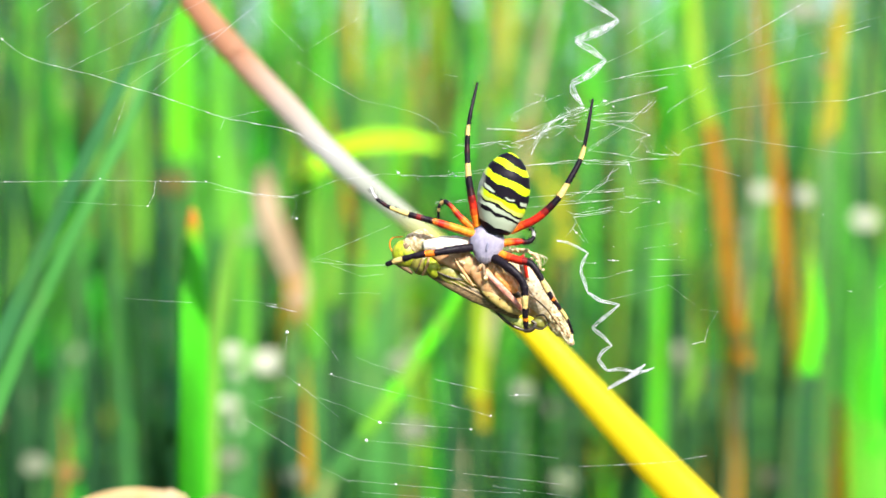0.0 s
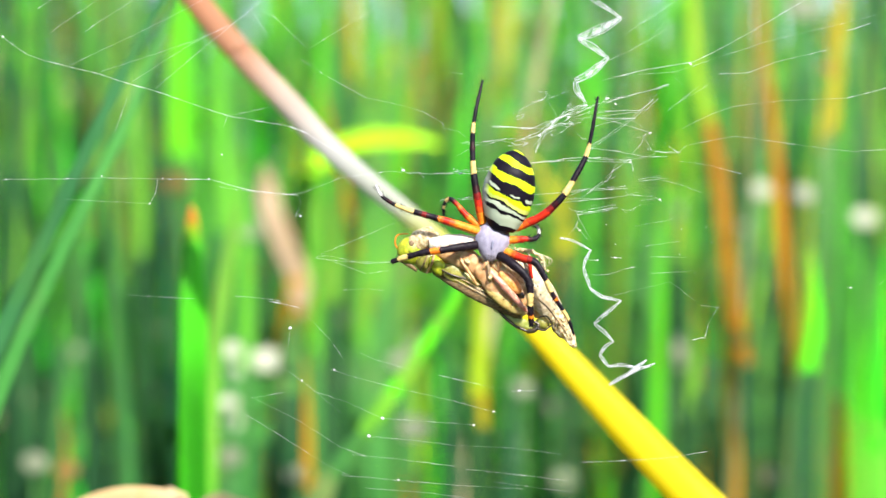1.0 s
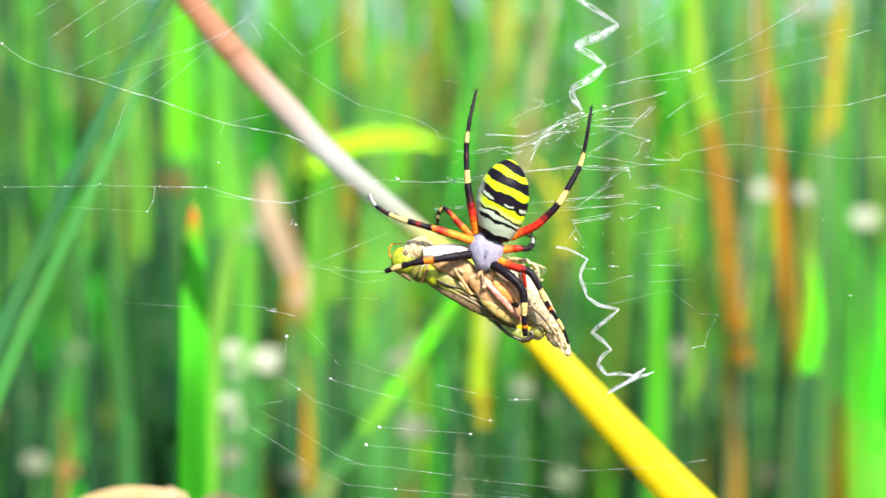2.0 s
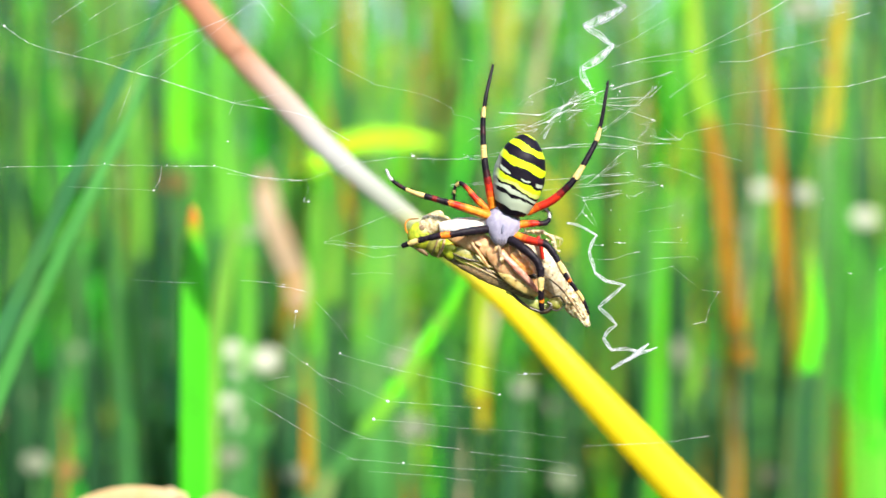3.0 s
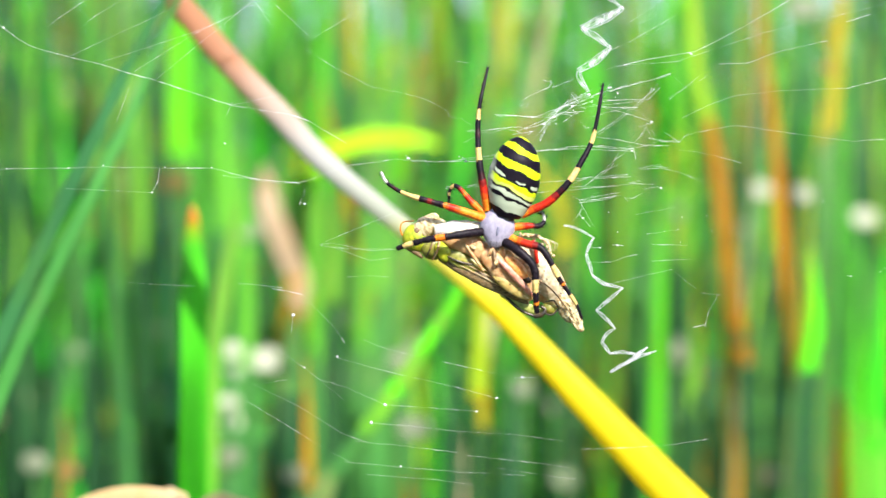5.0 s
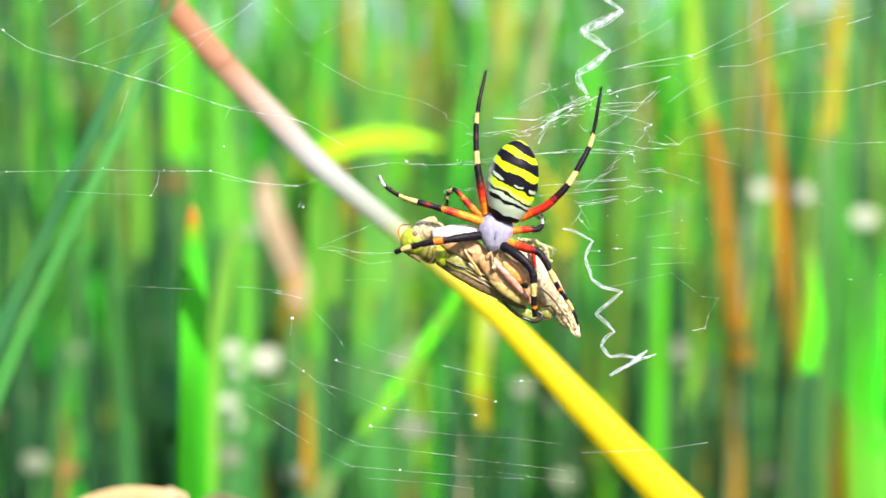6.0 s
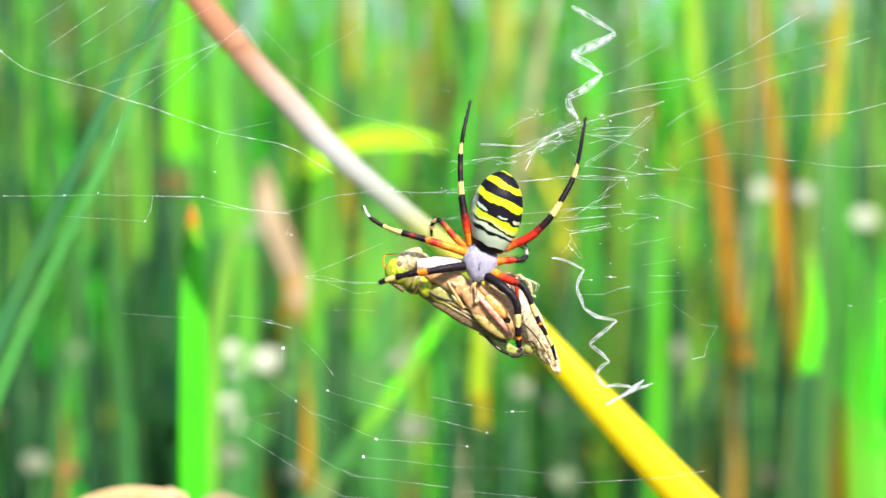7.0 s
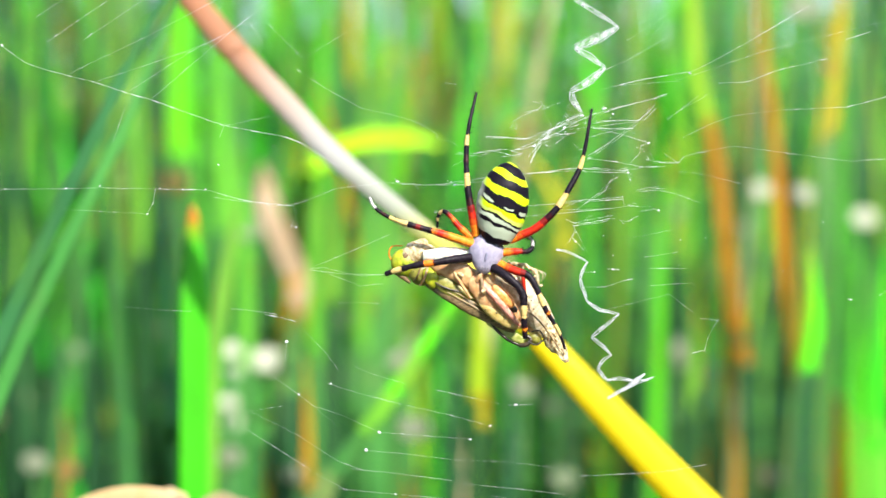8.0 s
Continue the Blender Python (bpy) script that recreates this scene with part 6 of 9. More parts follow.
shiny_scrap(-0.011, 0.648, 0.6393, 0.0018, "dull", "small pale stand-in for a sun glint on a thin stalk", 137)
shiny_scrap(0.031, 0.538, 0.6168, 0.0023, "dull", "small pale stand-in for a sun glint on a thin stalk", 139)
shiny_scrap(-0.077, 0.528, 0.6793, 0.0012, "faint", "small pale stand-in for a sun glint on a thin stalk", 140)
shiny_scrap(-0.2019, 0.698, 0.5974, 0.0027, "faint", "small pale stand-in for a sun glint on a thin stalk", 141)
shiny_scrap(0.1731, 0.708, 0.6855, 0.0028, "faint", "small pale stand-in for a sun glint on a thin stalk", 143)
shiny_scrap(0.1841, 0.678, 0.6883, 0.0015, "faint", "small pale stand-in for a sun glint on a thin stalk", 144)
shiny_scrap(-0.0337, 0.598, 0.6501, 0.0011, "faint", "small pale stand-in for a sun glint on a thin stalk", 145)


# ---- the stalk that nods behind the web ----
STALK_LINE = [(0.19, 0.06, -0.01), (0.1645, 0.03, 0.27), (0.1189, 0.03, 0.5798), (0.0845, 0.042, 0.6211), (0.0626, 0.053, 0.6381), (0.0456, 0.064, 0.6538), (0.0289, 0.076, 0.6715), (0.0097, 0.086, 0.6918), (-0.0203, 0.1, 0.717), (-0.0313, 0.106, 0.7284), (-0.0424, 0.111, 0.74), (-0.0526, 0.117, 0.7519), (-0.0712, 0.128, 0.7745)]
STALK_PIVOT = Vector((0.1351, 0.078, 0.5635))


def build_stalk():
    ob = thing("withering_stalk", "withering reed stalk, yellow below and red-brown at its tip", "reed stalk", STALK_PIVOT)
    line = [p - STALK_PIVOT for p in curve_through(STALK_LINE, 8)]
    cut = int(len(line) * 0.83)
    # half width, fitted to the camera's view: stout foot, slender upper end
    at = lambda f: float(np.interp(f, (0, 0.74, 0.77, 0.8, 0.83, 0.855, 0.88, 0.903, 0.926, 0.953, 1), (0.0058, 0.0045, 0.0043, 0.0039, 0.0032, 0.0023, 0.0019, 0.0021, 0.0025, 0.0027, 0.0024)))
    for name, piece, low, high in (("stem", line[:cut + 1], 0, cut / len(line)), ("withered_tip", line[cut:], cut / len(line), 1)):
        whole = sum((q - p).length for p, q in zip(line, line[1:]))
        before = sum((q - p).length for p, q in zip(line[:cut + 1], line[1:cut + 1])) / whole
        span = (0, before) if low == 0 else (before, 1)
        bm = bmesh.new()
        half = lambda f: at(span[0] + (span[1] - span[0]) * f)
        sweep(bm, piece, half, lambda f: half(f) * 0.75, 16, crease=0.1)
        part(name, bm, M["stalk"], ob, "red-brown withered tip" if low else "yellow stem")
    return ob


stalk = build_stalk()

# ---- web ----
WEB = Vector((0, 0, 0.7))
web = thing("spider_web", "torn orb web of white silk with zigzag bands", "spider web", WEB)
silk_pieces = []   # each with its middle, its two ends and how far these are carried along


def carried(x, z):
    """How much of the spider's sway a spot of the web takes over, sideways and up."""
    right = x - 0.0049
    side = math.exp(-(right / (0.0227 if right > 0 else 0.0524)) ** 2)
    low = min(1, max(0, (-z) / 0.03))
    high = max(0, z)
    return side * (1 - 0.5 * low), (1 - 5.5 * high) * (1 - 0.15 * min(1, abs(x) / 0.06)), min(1, max(0, (-z) / 0.01))


def keep(ob, ends, middle):
    silk_pieces.append((ob, middle, ends, [carried(*e) for e in ends]))


def thread(name, radius, *points):
    """A strand of silk, sagging and slightly uneven, about its middle."""
    ends = [Vector((x, 0, z)) for x, z in points]
    # taut from knot to knot, hardly rounded there
    line = []
    for n, (a, c) in enumerate(zip(ends, ends[1:])):
        steps = max(6, min(90, int((c - a).length / 0.0003)))
        before, after = ends[max(0, n - 1)], ends[min(len(ends) - 1, n + 2)]
        soft = curve_through([before + (before - a) * (n == 0), a, c, after + (after - c) * (n + 2 >= len(ends))], steps) if before != a and after != c else [a.lerp(c, k / steps) for k in range(steps)] * 2
        line += [a.lerp(c, k / steps) * 0.65 + soft[(steps if before != a and after != c else 0) + k] * 0.35 for k in range(steps)]
    line.append(ends[-1])
    middle = (line[0] + line[-1]) / 2
    seed = len(silk_pieces) * 3.7
    whole = sum((q - p).length for p, q in zip(line, line[1:]))
    bm = bmesh.new()
    moved = [p - middle + Vector((0, 0.0016 * noise.noise(p * 60), 0.00007 * noise.noise(p * 900 + Vector((seed, 0, 0))) + 0.00005 * noise.noise(p * 2600 + Vector((seed, 0, 0))))) for p in line]
    # thick and thin by turns, with beads; its glints are put into the thickness
    uneven = lambda f: radius * (0.27 + 0.27 * noise.noise((f * whole * 180, seed, 3)) + 1.4 * max(0, noise.noise((f * whole * 1300, seed, 0)) - 0.1))
    radius *= 0.88
    sweep(bm, moved, lambda f: max(radius * 0.1, uneven(f)), lambda f: max(radius * 0.1, uneven(f)), 5)
    ob = part(name, bm, M["silk"], web)
    ob.location = middle
    keep(ob, [(points[0][0], points[0][1]), (points[-1][0], points[-1][1])], middle)


def speck(x, z, a, b):
    """A clot of silk or a bit of dust in the web."""
    bm = bmesh.new()
    for k in range(4):
        ball(bm, (random.uniform(-0.5, 0.5) * a, random.uniform(-0.3, 0.3) * a, random.uniform(-0.5, 0.5) * b), (a * 0.7, a * 0.5, b * 0.7), None, 7, 5, 0.5)
    ob = part("speck", bm, M["silk"], web)
    ob.location = (x, -0.0004, z)
    keep(ob, [(x - 1e-4, z), (x + 1e-4, z)], Vector((x, -0.0004, z)))


def ribbon(width, strands, *points):
    """One stroke of the zigzag band: a folded strip of filmy silk between taut edge strands, pinched at the turns."""
    knots = [Vector((x, 0, z)) for x, z in points]
    soft = curve_through(knots, 9)
    line = [p.lerp(knots[0].lerp(knots[-1], i / (len(soft) - 1)), 0.4) for i, p in enumerate(soft)]
    # uneven: slightly kinked
    bend = [math.sin(math.pi * i / (len(line) - 1)) for i in range(len(line))]
    line = [p + Vector((noise.noise(p * 420), 0, noise.noise(p * 420 + Vector((7, 0, 0))))) * 0.00022 * s for p, s in zip(line, bend)]
    middle = (line[0] + line[-1]) / 2
    across = (line[-1] - line[0]).cross(Vector((0, 1, 0))).normalized()
    # a wedge: drawn together at the right-hand turn, fanned out at the other
    fan = (lambda f: f) if line[0].x > line[-1].x else (lambda f: 1 - f)
    spread = lambda f: 0.12 + 0.88 * math.sin(math.pi * min(1, 0.06 + 0.78 * fan(f)))
    bm = bmesh.new()
    for k in range(strands):
        edge = k in (0, strands - 1)
        off = (k / max(1, strands - 1) - 0.5 + (0 if edge else random.uniform(-0.08, 0.08))) * width
        drift = 0 if edge else random.uniform(-0.3, 0.3) * width
        first, last = (0, len(line)) if edge or k % 2 else sorted(random.sample(range(len(line)), 2))
        if last - first < 4:
            continue
        strand = []
        for i in range(first, last):
            p, f = line[i], i / (len(line) - 1)
            wob = noise.noise(p * 700 + Vector((k * 9.1, 0, 0))) * width * 0.07
            strand.append(p - middle + across * max(-0.5 * width, min(0.5 * width, off + drift * f)) * spread(f) + across * wob + Vector((0, random.uniform(-1, 1) * 0.00004, 0)))
        r = (0.00004 if edge else 0.000024) * random.uniform(0.7, 1.2)
        seed = random.uniform(0, 50)
        lumpy = lambda f: r * (0.85 + 0.8 * max(-0.4, noise.noise((f * 7, seed, 0))))
        sweep(bm, strand, lumpy, lumpy, 5)
    sweep(bm, [p - middle for p in line], lambda f: width * 0.5 * spread(f), lambda f: 0.00001, 4, slots=[(1, 1)])
    # a few clots and fibres laid slantwise from edge to edge
    for k in range(max(1, strands // 3)):
        i = random.randrange(1, len(line) - 3)
        a, c = [random.uniform(-0.5, 0.5) * width * spread(n / (len(line) - 1)) for n in (i, i + 2)]
        sweep(bm, [line[i] - middle + across * a, line[i + 2] - middle + across * c], lambda f: 0.00003, lambda f: 0.00003, 4)
        ball(bm, line[i] - middle + across * a, (0.00008, 0.00006, 0.00007), None, 6, 4, 0.4)
    ob = tagged(part("band_stroke", bm, [M["band"], M["film"]], web, "white zigzag band of dense silk"), kind="stuff")
    ob.location = middle
    keep(ob, [(points[0][0], points[0][1]), (points[-1][0], points[-1][1])], middle)


thread("frame_thread", 7.4e-05, (-0.07368, 0.03675), (-0.06801, 0.03221), (-0.06451, 0.02977), (-0.0619, 0.02881), (-0.05797, 0.02776))
thread("frame_thread", 0.0001, (-0.05797, 0.02776), (-0.0536, 0.02671), (-0.0488, 0.02514), (-0.04487, 0.02409))
thread("frame_thread", 7e-05, (-0.04487, 0.02409), (-0.03876, 0.02191), (-0.03352, 0.02017), (-0.02479, 0.01868), (-0.02174, 0.01755), (-0.01606, 0.01406))
thread("thread", 3.9e-05, (-0.05797, 0.02776), (-0.04487, 0.03431), (-0.03527, 0.03937))
thread("thread", 3.9e-05, (-0.05317, 0.02689), (-0.03963, 0.03152), (-0.03309, 0.03431), (-0.02741, 0.03894))
thread("thread", 3.9e-05, (-0.04836, 0.0254), (-0.0392, 0.03134), (-0.03352, 0.03431))
thread("thread", 3.9e-05, (-0.04487, 0.02427), (-0.03614, 0.03169), (-0.03003, 0.03693))
thread("thread", 3.9e-05, (-0.06277, 0.03675), (-0.05797, 0.03981))
thread("thread", 3.9e-05, (-0.06102, 0.03282), (-0.05186, 0.03937))
thread("thread", 3.9e-05, (-0.05535, 0.03326), (-0.04662, 0.03937))
thread("thread", 3.9e-05, (-0.03352, 0.02017), (-0.02567, 0.02191))
thread("thread", 3.9e-05, (-0.03047, 0.03693), (-0.02785, 0.03309))
thread("thread", 3.9e-05, (-0.03134, 0.03571), (-0.02811, 0.03605))
thread("thread", 3.9e-05, (-0.02698, 0.03588), (-0.02148, 0.03047))
thread("thread", 3.9e-05, (-0.02148, 0.03047), (-0.0117, 0.03658))
thread("thread", 3.9e-05, (-0.02261, 0.0289), (-0.01781, 0.02584), (-0.01257, 0.02296))
thread("thread", 3.9e-05, (-0.01257, 0.02296), (-0.00733, 0.02191), (-0.00384, 0.02086), (-0.00079, 0.01912))
thread("thread", 3.9e-05, (-0.00079, 0.01912), (-0.00079, 0.01825), (0.0014, 0.0179), (0.00271, 0.01702))
thread("thread", 3.9e-05, (-0.05098, 0.01755), (-0.04906, 0.02279))
thread("thread", 3.9e-05, (-0.0344, 0.01842), (-0.03352, 0.0206))
thread("thread", 4.6e-05, (-0.07368, 0.01013), (-0.06757, 0.01039), (-0.05797, 0.01048), (-0.05273, 0.01065), (-0.04444, 0.01048))
thread("thread", 6.5e-05, (-0.04444, 0.01048), (-0.03658, 0.01039), (-0.03352, 0.00952), (-0.02959, 0.00856), (-0.02305, 0.00794))
thread("thread", 5.2e-05, (-0.04444, 0.01048), (-0.0447, 0.00838), (-0.04557, 0.00672))
thread("thread", 3.5e-05, (-0.05884, 0.00733), (-0.05098, 0.0069), (-0.04557, 0.00663))
thread("thread", 3.9e-05, (-0.03527, 0.00925), (-0.02654, 0.00794), (-0.02217, 0.00838), (-0.01606, 0.01074), (-0.01083, 0.01126))
thread("thread", 3.9e-05, (-0.02305, 0.00794), (-0.02261, 0.00663), (-0.02348, 0.00463), (-0.02235, 0.00533))
thread("thread", 4.4e-05, (-0.02043, -0.00183), (-0.01606, -0.00236), (-0.0089, -0.00253))
thread("thread", 5.2e-05, (-0.02043, -0.00166), (-0.01825, -0.00148), (-0.01257, -0.00271), (-0.00821, -0.00236))
thread("thread", 3.9e-05, (-0.01956, -0.00122), (-0.01432, 0.00096), (-0.00821, 0.00358))
thread("thread", 3.5e-05, (-0.01825, -0.0021), (-0.01257, -0.00428), (-0.00908, -0.00384))
thread("thread", 3.5e-05, (-0.04924, -0.0076), (-0.04487, -0.00794), (-0.03876, -0.00829))
thread("thread", 4.8e-05, (-0.03265, -0.00786), (-0.02916, -0.00812), (-0.02567, -0.00864))
thread("thread", 9.6e-05, (-0.02741, -0.00873), (-0.02479, -0.00917), (-0.0227, -0.00978))
thread("thread", 3.5e-05, (-0.02409, -0.01283), (-0.02436, -0.01563))
thread("thread", 3.5e-05, (-0.01606, -0.0069), (-0.01257, -0.00672), (-0.00978, -0.0069))
thread("thread", 4.8e-05, (-0.01563, 0.01074), (-0.00908, 0.01161), (-0.00384, 0.01126), (0.00402, 0.01126))
thread("thread", 4.4e-05, (-0.00733, 0.01231), (-0.00629, 0.01126), (-0.00428, 0.01144), (-0.00367, 0.01056))
thread("thread", 5.2e-05, (-0.00035, 0.01126), (0.0014, 0.01161), (0.00663, 0.01231), (0.01013, 0.01362))
thread("thread", 4.4e-05, (-0.00122, 0.00707), (0.00402, 0.00733))
thread("thread", 7.9e-05, (0.01231, 0.01292), (0.01711, 0.01318), (0.02191, 0.01336))
thread("thread", 7e-05, (0.01275, 0.00794), (0.01886, 0.00838), (0.02802, 0.00899))
thread("thread", 4.8e-05, (0.01231, 0.00637), (0.01886, 0.0069), (0.02584, 0.00751))
thread("thread", 5.2e-05, (0.02017, 0.00489), (0.02409, 0.00533), (0.02654, 0.00602))
thread("thread", 4.4e-05, (0.00663, 0.01842), (0.01013, 0.01842), (0.01275, 0.01816))
thread("thread", 3.9e-05, (0.0014, 0.01406), (0.00576, 0.01624), (0.01013, 0.01667), (0.01231, 0.01598))
thread("thread", 3.5e-05, (0.00183, 0.01598), (0.00576, 0.01563), (0.00838, 0.0165))
thread("thread", 3.9e-05, (9e-05, 0.02698), (0.00227, 0.02663))
thread("thread", 7.5e-05, (0.01056, 0.01624), (0.01406, 0.01772), (0.01667, 0.01973), (0.01973, 0.0206), (0.02322, 0.02191))
thread("thread", 7.5e-05, (0.01318, 0.01536), (0.01536, 0.01798), (0.01886, 0.02104), (0.02191, 0.02235))
thread("thread", 5.8e-05, (0.01231, 0.01825), (0.01536, 0.01825), (0.01755, 0.01912), (0.01973, 0.01877))
thread("thread", 5.8e-05, (0.0158, 0.01825), (0.01798, 0.02017), (0.01973, 0.01999), (0.02148, 0.0206))
thread("thread", 5.8e-05, (0.01886, 0.02191), (0.0199, 0.0206), (0.02235, 0.02148))
thread("thread", 5e-05, (0.01362, 0.01449), (0.01449, 0.01624), (0.01536, 0.01755))
thread("thread", 5e-05, (0.01973, 0.01973), (0.02409, 0.02017), (0.03021, 0.02078))
thread("thread", 5e-05, (0.02148, 0.02148), (0.02584, 0.02279), (0.03457, 0.02471))
thread("thread", 5.8e-05, (0.02279, 0.02191), (0.02846, 0.02322), (0.03457, 0.02497))
thread("thread", 5.8e-05, (0.02322, 0.0206), (0.02671, 0.02104), (0.03108, 0.02104), (0.03282, 0.02279))
thread("thread", 5e-05, (0.02235, 0.01493), (0.02671, 0.01798), (0.03021, 0.0206))
thread("thread", 5e-05, (0.02235, 0.01842), (0.02759, 0.01973), (0.02933, 0.01973))
thread("thread", 4.1e-05, (0.01056, 0.01999), (0.01187, 0.0206), (0.01144, 0.01973))
thread("thread", 3.7e-05, (0.01406, 0.02409), (0.01536, 0.02366), (0.01493, 0.02279), (0.01275, 0.02235))
thread("thread", 3.7e-05, (0.01013, 0.0206), (0.01536, 0.02322))
thread("thread", 6.6e-05, (0.02427, 0.02567), (0.03021, 0.02715), (0.0385, 0.02846))
thread("thread", 8.7e-05, (0.0385, 0.02846), (0.04155, 0.02994), (0.04767, 0.03326), (0.05683, 0.03867))
thread("thread", 7.5e-05, (0.04243, 0.02663), (0.04679, 0.0268), (0.05203, 0.02872), (0.05945, 0.03047))
thread("thread", 4.1e-05, (0.02235, 0.02017), (0.02759, 0.01886), (0.03195, 0.01755), (0.03064, 0.01711), (0.03195, 0.01493))
thread("thread", 8.3e-05, (0.06233, 0.03335), (0.066, 0.03448))
thread("thread", 4.1e-05, (0.03675, 0.01825), (0.04155, 0.02052), (0.04505, 0.02165), (0.0529, 0.02261), (0.06251, 0.02296))
thread("thread", 7.5e-05, (0.06251, 0.02296), (0.06844, 0.02453), (0.07473, 0.02628))
thread("thread", 4.1e-05, (0.03413, 0.01598), (0.03632, 0.01449), (0.03763, 0.01563), (0.04505, 0.01702), (0.0529, 0.01598), (0.06338, 0.01467), (0.07298, 0.01536))
thread("thread", 3.7e-05, (0.03632, 0.01318), (0.0385, 0.01301), (0.04199, 0.01231), (0.04592, 0.01126))
thread("thread", 4.1e-05, (0.02191, 0.01318), (0.02846, 0.01301), (0.02916, 0.01275), (0.02898, 0.01161))
thread("thread", 4.1e-05, (0.02148, 0.00794), (0.02366, 0.00969), (0.02628, 0.01074))
thread("thread", 4.1e-05, (0.03021, 0.01013), (0.03326, 0.01039), (0.03632, 0.00969), (0.03981, 0.00838))
thread("thread", 3.3e-05, (0.03457, 0.02104), (0.03937, 0.02471))
thread("thread", 3.7e-05, (0.03195, 0.01624), (0.03282, 0.01449), (0.03632, 0.01449))
thread("thread", 3.7e-05, (0.02759, 0.01318), (0.03195, 0.01406), (0.03326, 0.01493))
thread("thread", 3.3e-05, (0.02584, 0.02628), (0.03632, 0.02698))
thread("thread", 3.3e-05, (0.02148, 0.02715), (0.02846, 0.03021), (0.03544, 0.03413))
thread("thread", 3.3e-05, (0.02846, 0.03326), (0.03588, 0.03806))
thread("thread", 3.3e-05, (0.03021, 0.00707), (0.03282, 0.00751), (0.0337, 0.0069))
thread("thread", 2.9e-05, (0.03632, 0.02715), (0.04941, 0.03152), (0.05814, 0.0337), (0.06774, 0.03588))
thread("thread", 2.9e-05, (0.01459, 0.01718), (0.01509, 0.01709), (0.01622, 0.01746))
thread("thread", 6.3e-05, (0.0182, 0.01901), (0.01908, 0.01919), (0.01967, 0.01904))
thread("thread", 4e-05, (0.01672, 0.01867), (0.01771, 0.01873), (0.01871, 0.01849))
thread("thread", 3.8e-05, (0.01619, 0.01695), (0.01775, 0.0177), (0.01918, 0.01879))
thread("thread", 5.7e-05, (0.01432, 0.01712), (0.01514, 0.01734), (0.01682, 0.01812))
thread("thread", 4.6e-05, (0.02306, 0.02106), (0.02421, 0.02227), (0.02515, 0.02362))
thread("thread", 5.1e-05, (0.02424, 0.02166), (0.02473, 0.02217), (0.02574, 0.02245))
thread("thread", 6.1e-05, (0.01807, 0.01353), (0.02069, 0.01371), (0.02409, 0.01371), (0.02759, 0.01336), (0.02863, 0.01344), (0.0289, 0.01187))
thread("thread", 3.3e-05, (0.0285, 0.01344), (0.02882, 0.01368), (0.02913, 0.01375))
thread("thread", 2.8e-05, (0.02695, 0.01342), (0.02775, 0.01369), (0.02855, 0.01378))
thread("thread", 2.5e-05, (0.02083, 0.01371), (0.02159, 0.01329), (0.02235, 0.01313))
thread("thread", 3.5e-05, (0.02698, 0.01342), (0.02743, 0.01319), (0.02787, 0.01313))
thread("thread", 4.8e-05, (0.02235, 0.01554), (0.0254, 0.01746), (0.02846, 0.01964), (0.03213, 0.02261))
thread("thread", 3.3e-05, (0.03138, 0.02201), (0.03156, 0.02209), (0.03173, 0.02292))
thread("thread", 4.8e-05, (0.02322, 0.01982), (0.02846, 0.01973), (0.03169, 0.01755), (0.03064, 0.01729), (0.03038, 0.01598), (0.0289, 0.0144))
thread("thread", 3.3e-05, (0.03061, 0.01713), (0.03061, 0.01685), (0.0306, 0.01648))
thread("thread", 3.3e-05, (0.03117, 0.01742), (0.03042, 0.01698), (0.02966, 0.01682))
thread("thread", 3.1e-05, (0.02662, 0.01976), (0.02735, 0.01965), (0.02808, 0.01963))
thread("thread", 3.5e-05, (0.03027, 0.01585), (0.02995, 0.01528), (0.02964, 0.01521))
thread("thread", 2.9e-05, (0.02677, 0.01976), (0.02758, 0.01992), (0.02839, 0.01995))
thread("thread", 4.1e-05, (0.02366, 0.02095), (0.03021, 0.02095), (0.03213, 0.02261))
thread("thread", 2.7e-05, (0.032, 0.02251), (0.03238, 0.02301), (0.03275, 0.0235))
thread("thread", 2.1e-05, (0.03169, 0.02223), (0.03187, 0.02232), (0.03207, 0.02271))
thread("thread", 4.1e-05, (0.02235, 0.01528), (0.02671, 0.01467), (0.03108, 0.01388), (0.03431, 0.01397))
thread("thread", 3.7e-05, (0.02966, 0.01413), (0.03028, 0.01402), (0.0309, 0.01384))
thread("thread", 2e-05, (0.02957, 0.01415), (0.0298, 0.01403), (0.03003, 0.01411))
thread("thread", 4.1e-05, (0.03143, 0.01502), (0.03361, 0.01458), (0.03536, 0.01467))
thread("thread", 3.1e-05, (0.03317, 0.01467), (0.03348, 0.01485), (0.03378, 0.01443))
thread("thread", 3.9e-05, (0.03476, 0.01464), (0.03559, 0.01461), (0.03641, 0.01459))
thread("thread", 3.4e-05, (0.03448, 0.0213), (0.03754, 0.02305), (0.04051, 0.02462))
thread("thread", 3.6e-05, (0.03647, 0.02244), (0.03696, 0.02302), (0.03745, 0.02321))
thread("thread", 2.9e-05, (0.04007, 0.02438), (0.04037, 0.02486), (0.04066, 0.02484))
thread("thread", 6.1e-05, (0.01894, 0.00864), (0.02322, 0.0089), (0.02776, 0.00934))
thread("thread", 3.9e-05, (0.02027, 0.00872), (0.0209, 0.00863), (0.02153, 0.00877))
thread("thread", 3.1e-05, (0.02552, 0.00912), (0.02602, 0.00911), (0.02653, 0.00905))
thread("thread", 4.1e-05, (0.02977, 0.0103), (0.03195, 0.01074), (0.03361, 0.01065))
thread("thread", 2.7e-05, (0.03226, 0.01072), (0.03286, 0.01092), (0.03346, 0.01103))
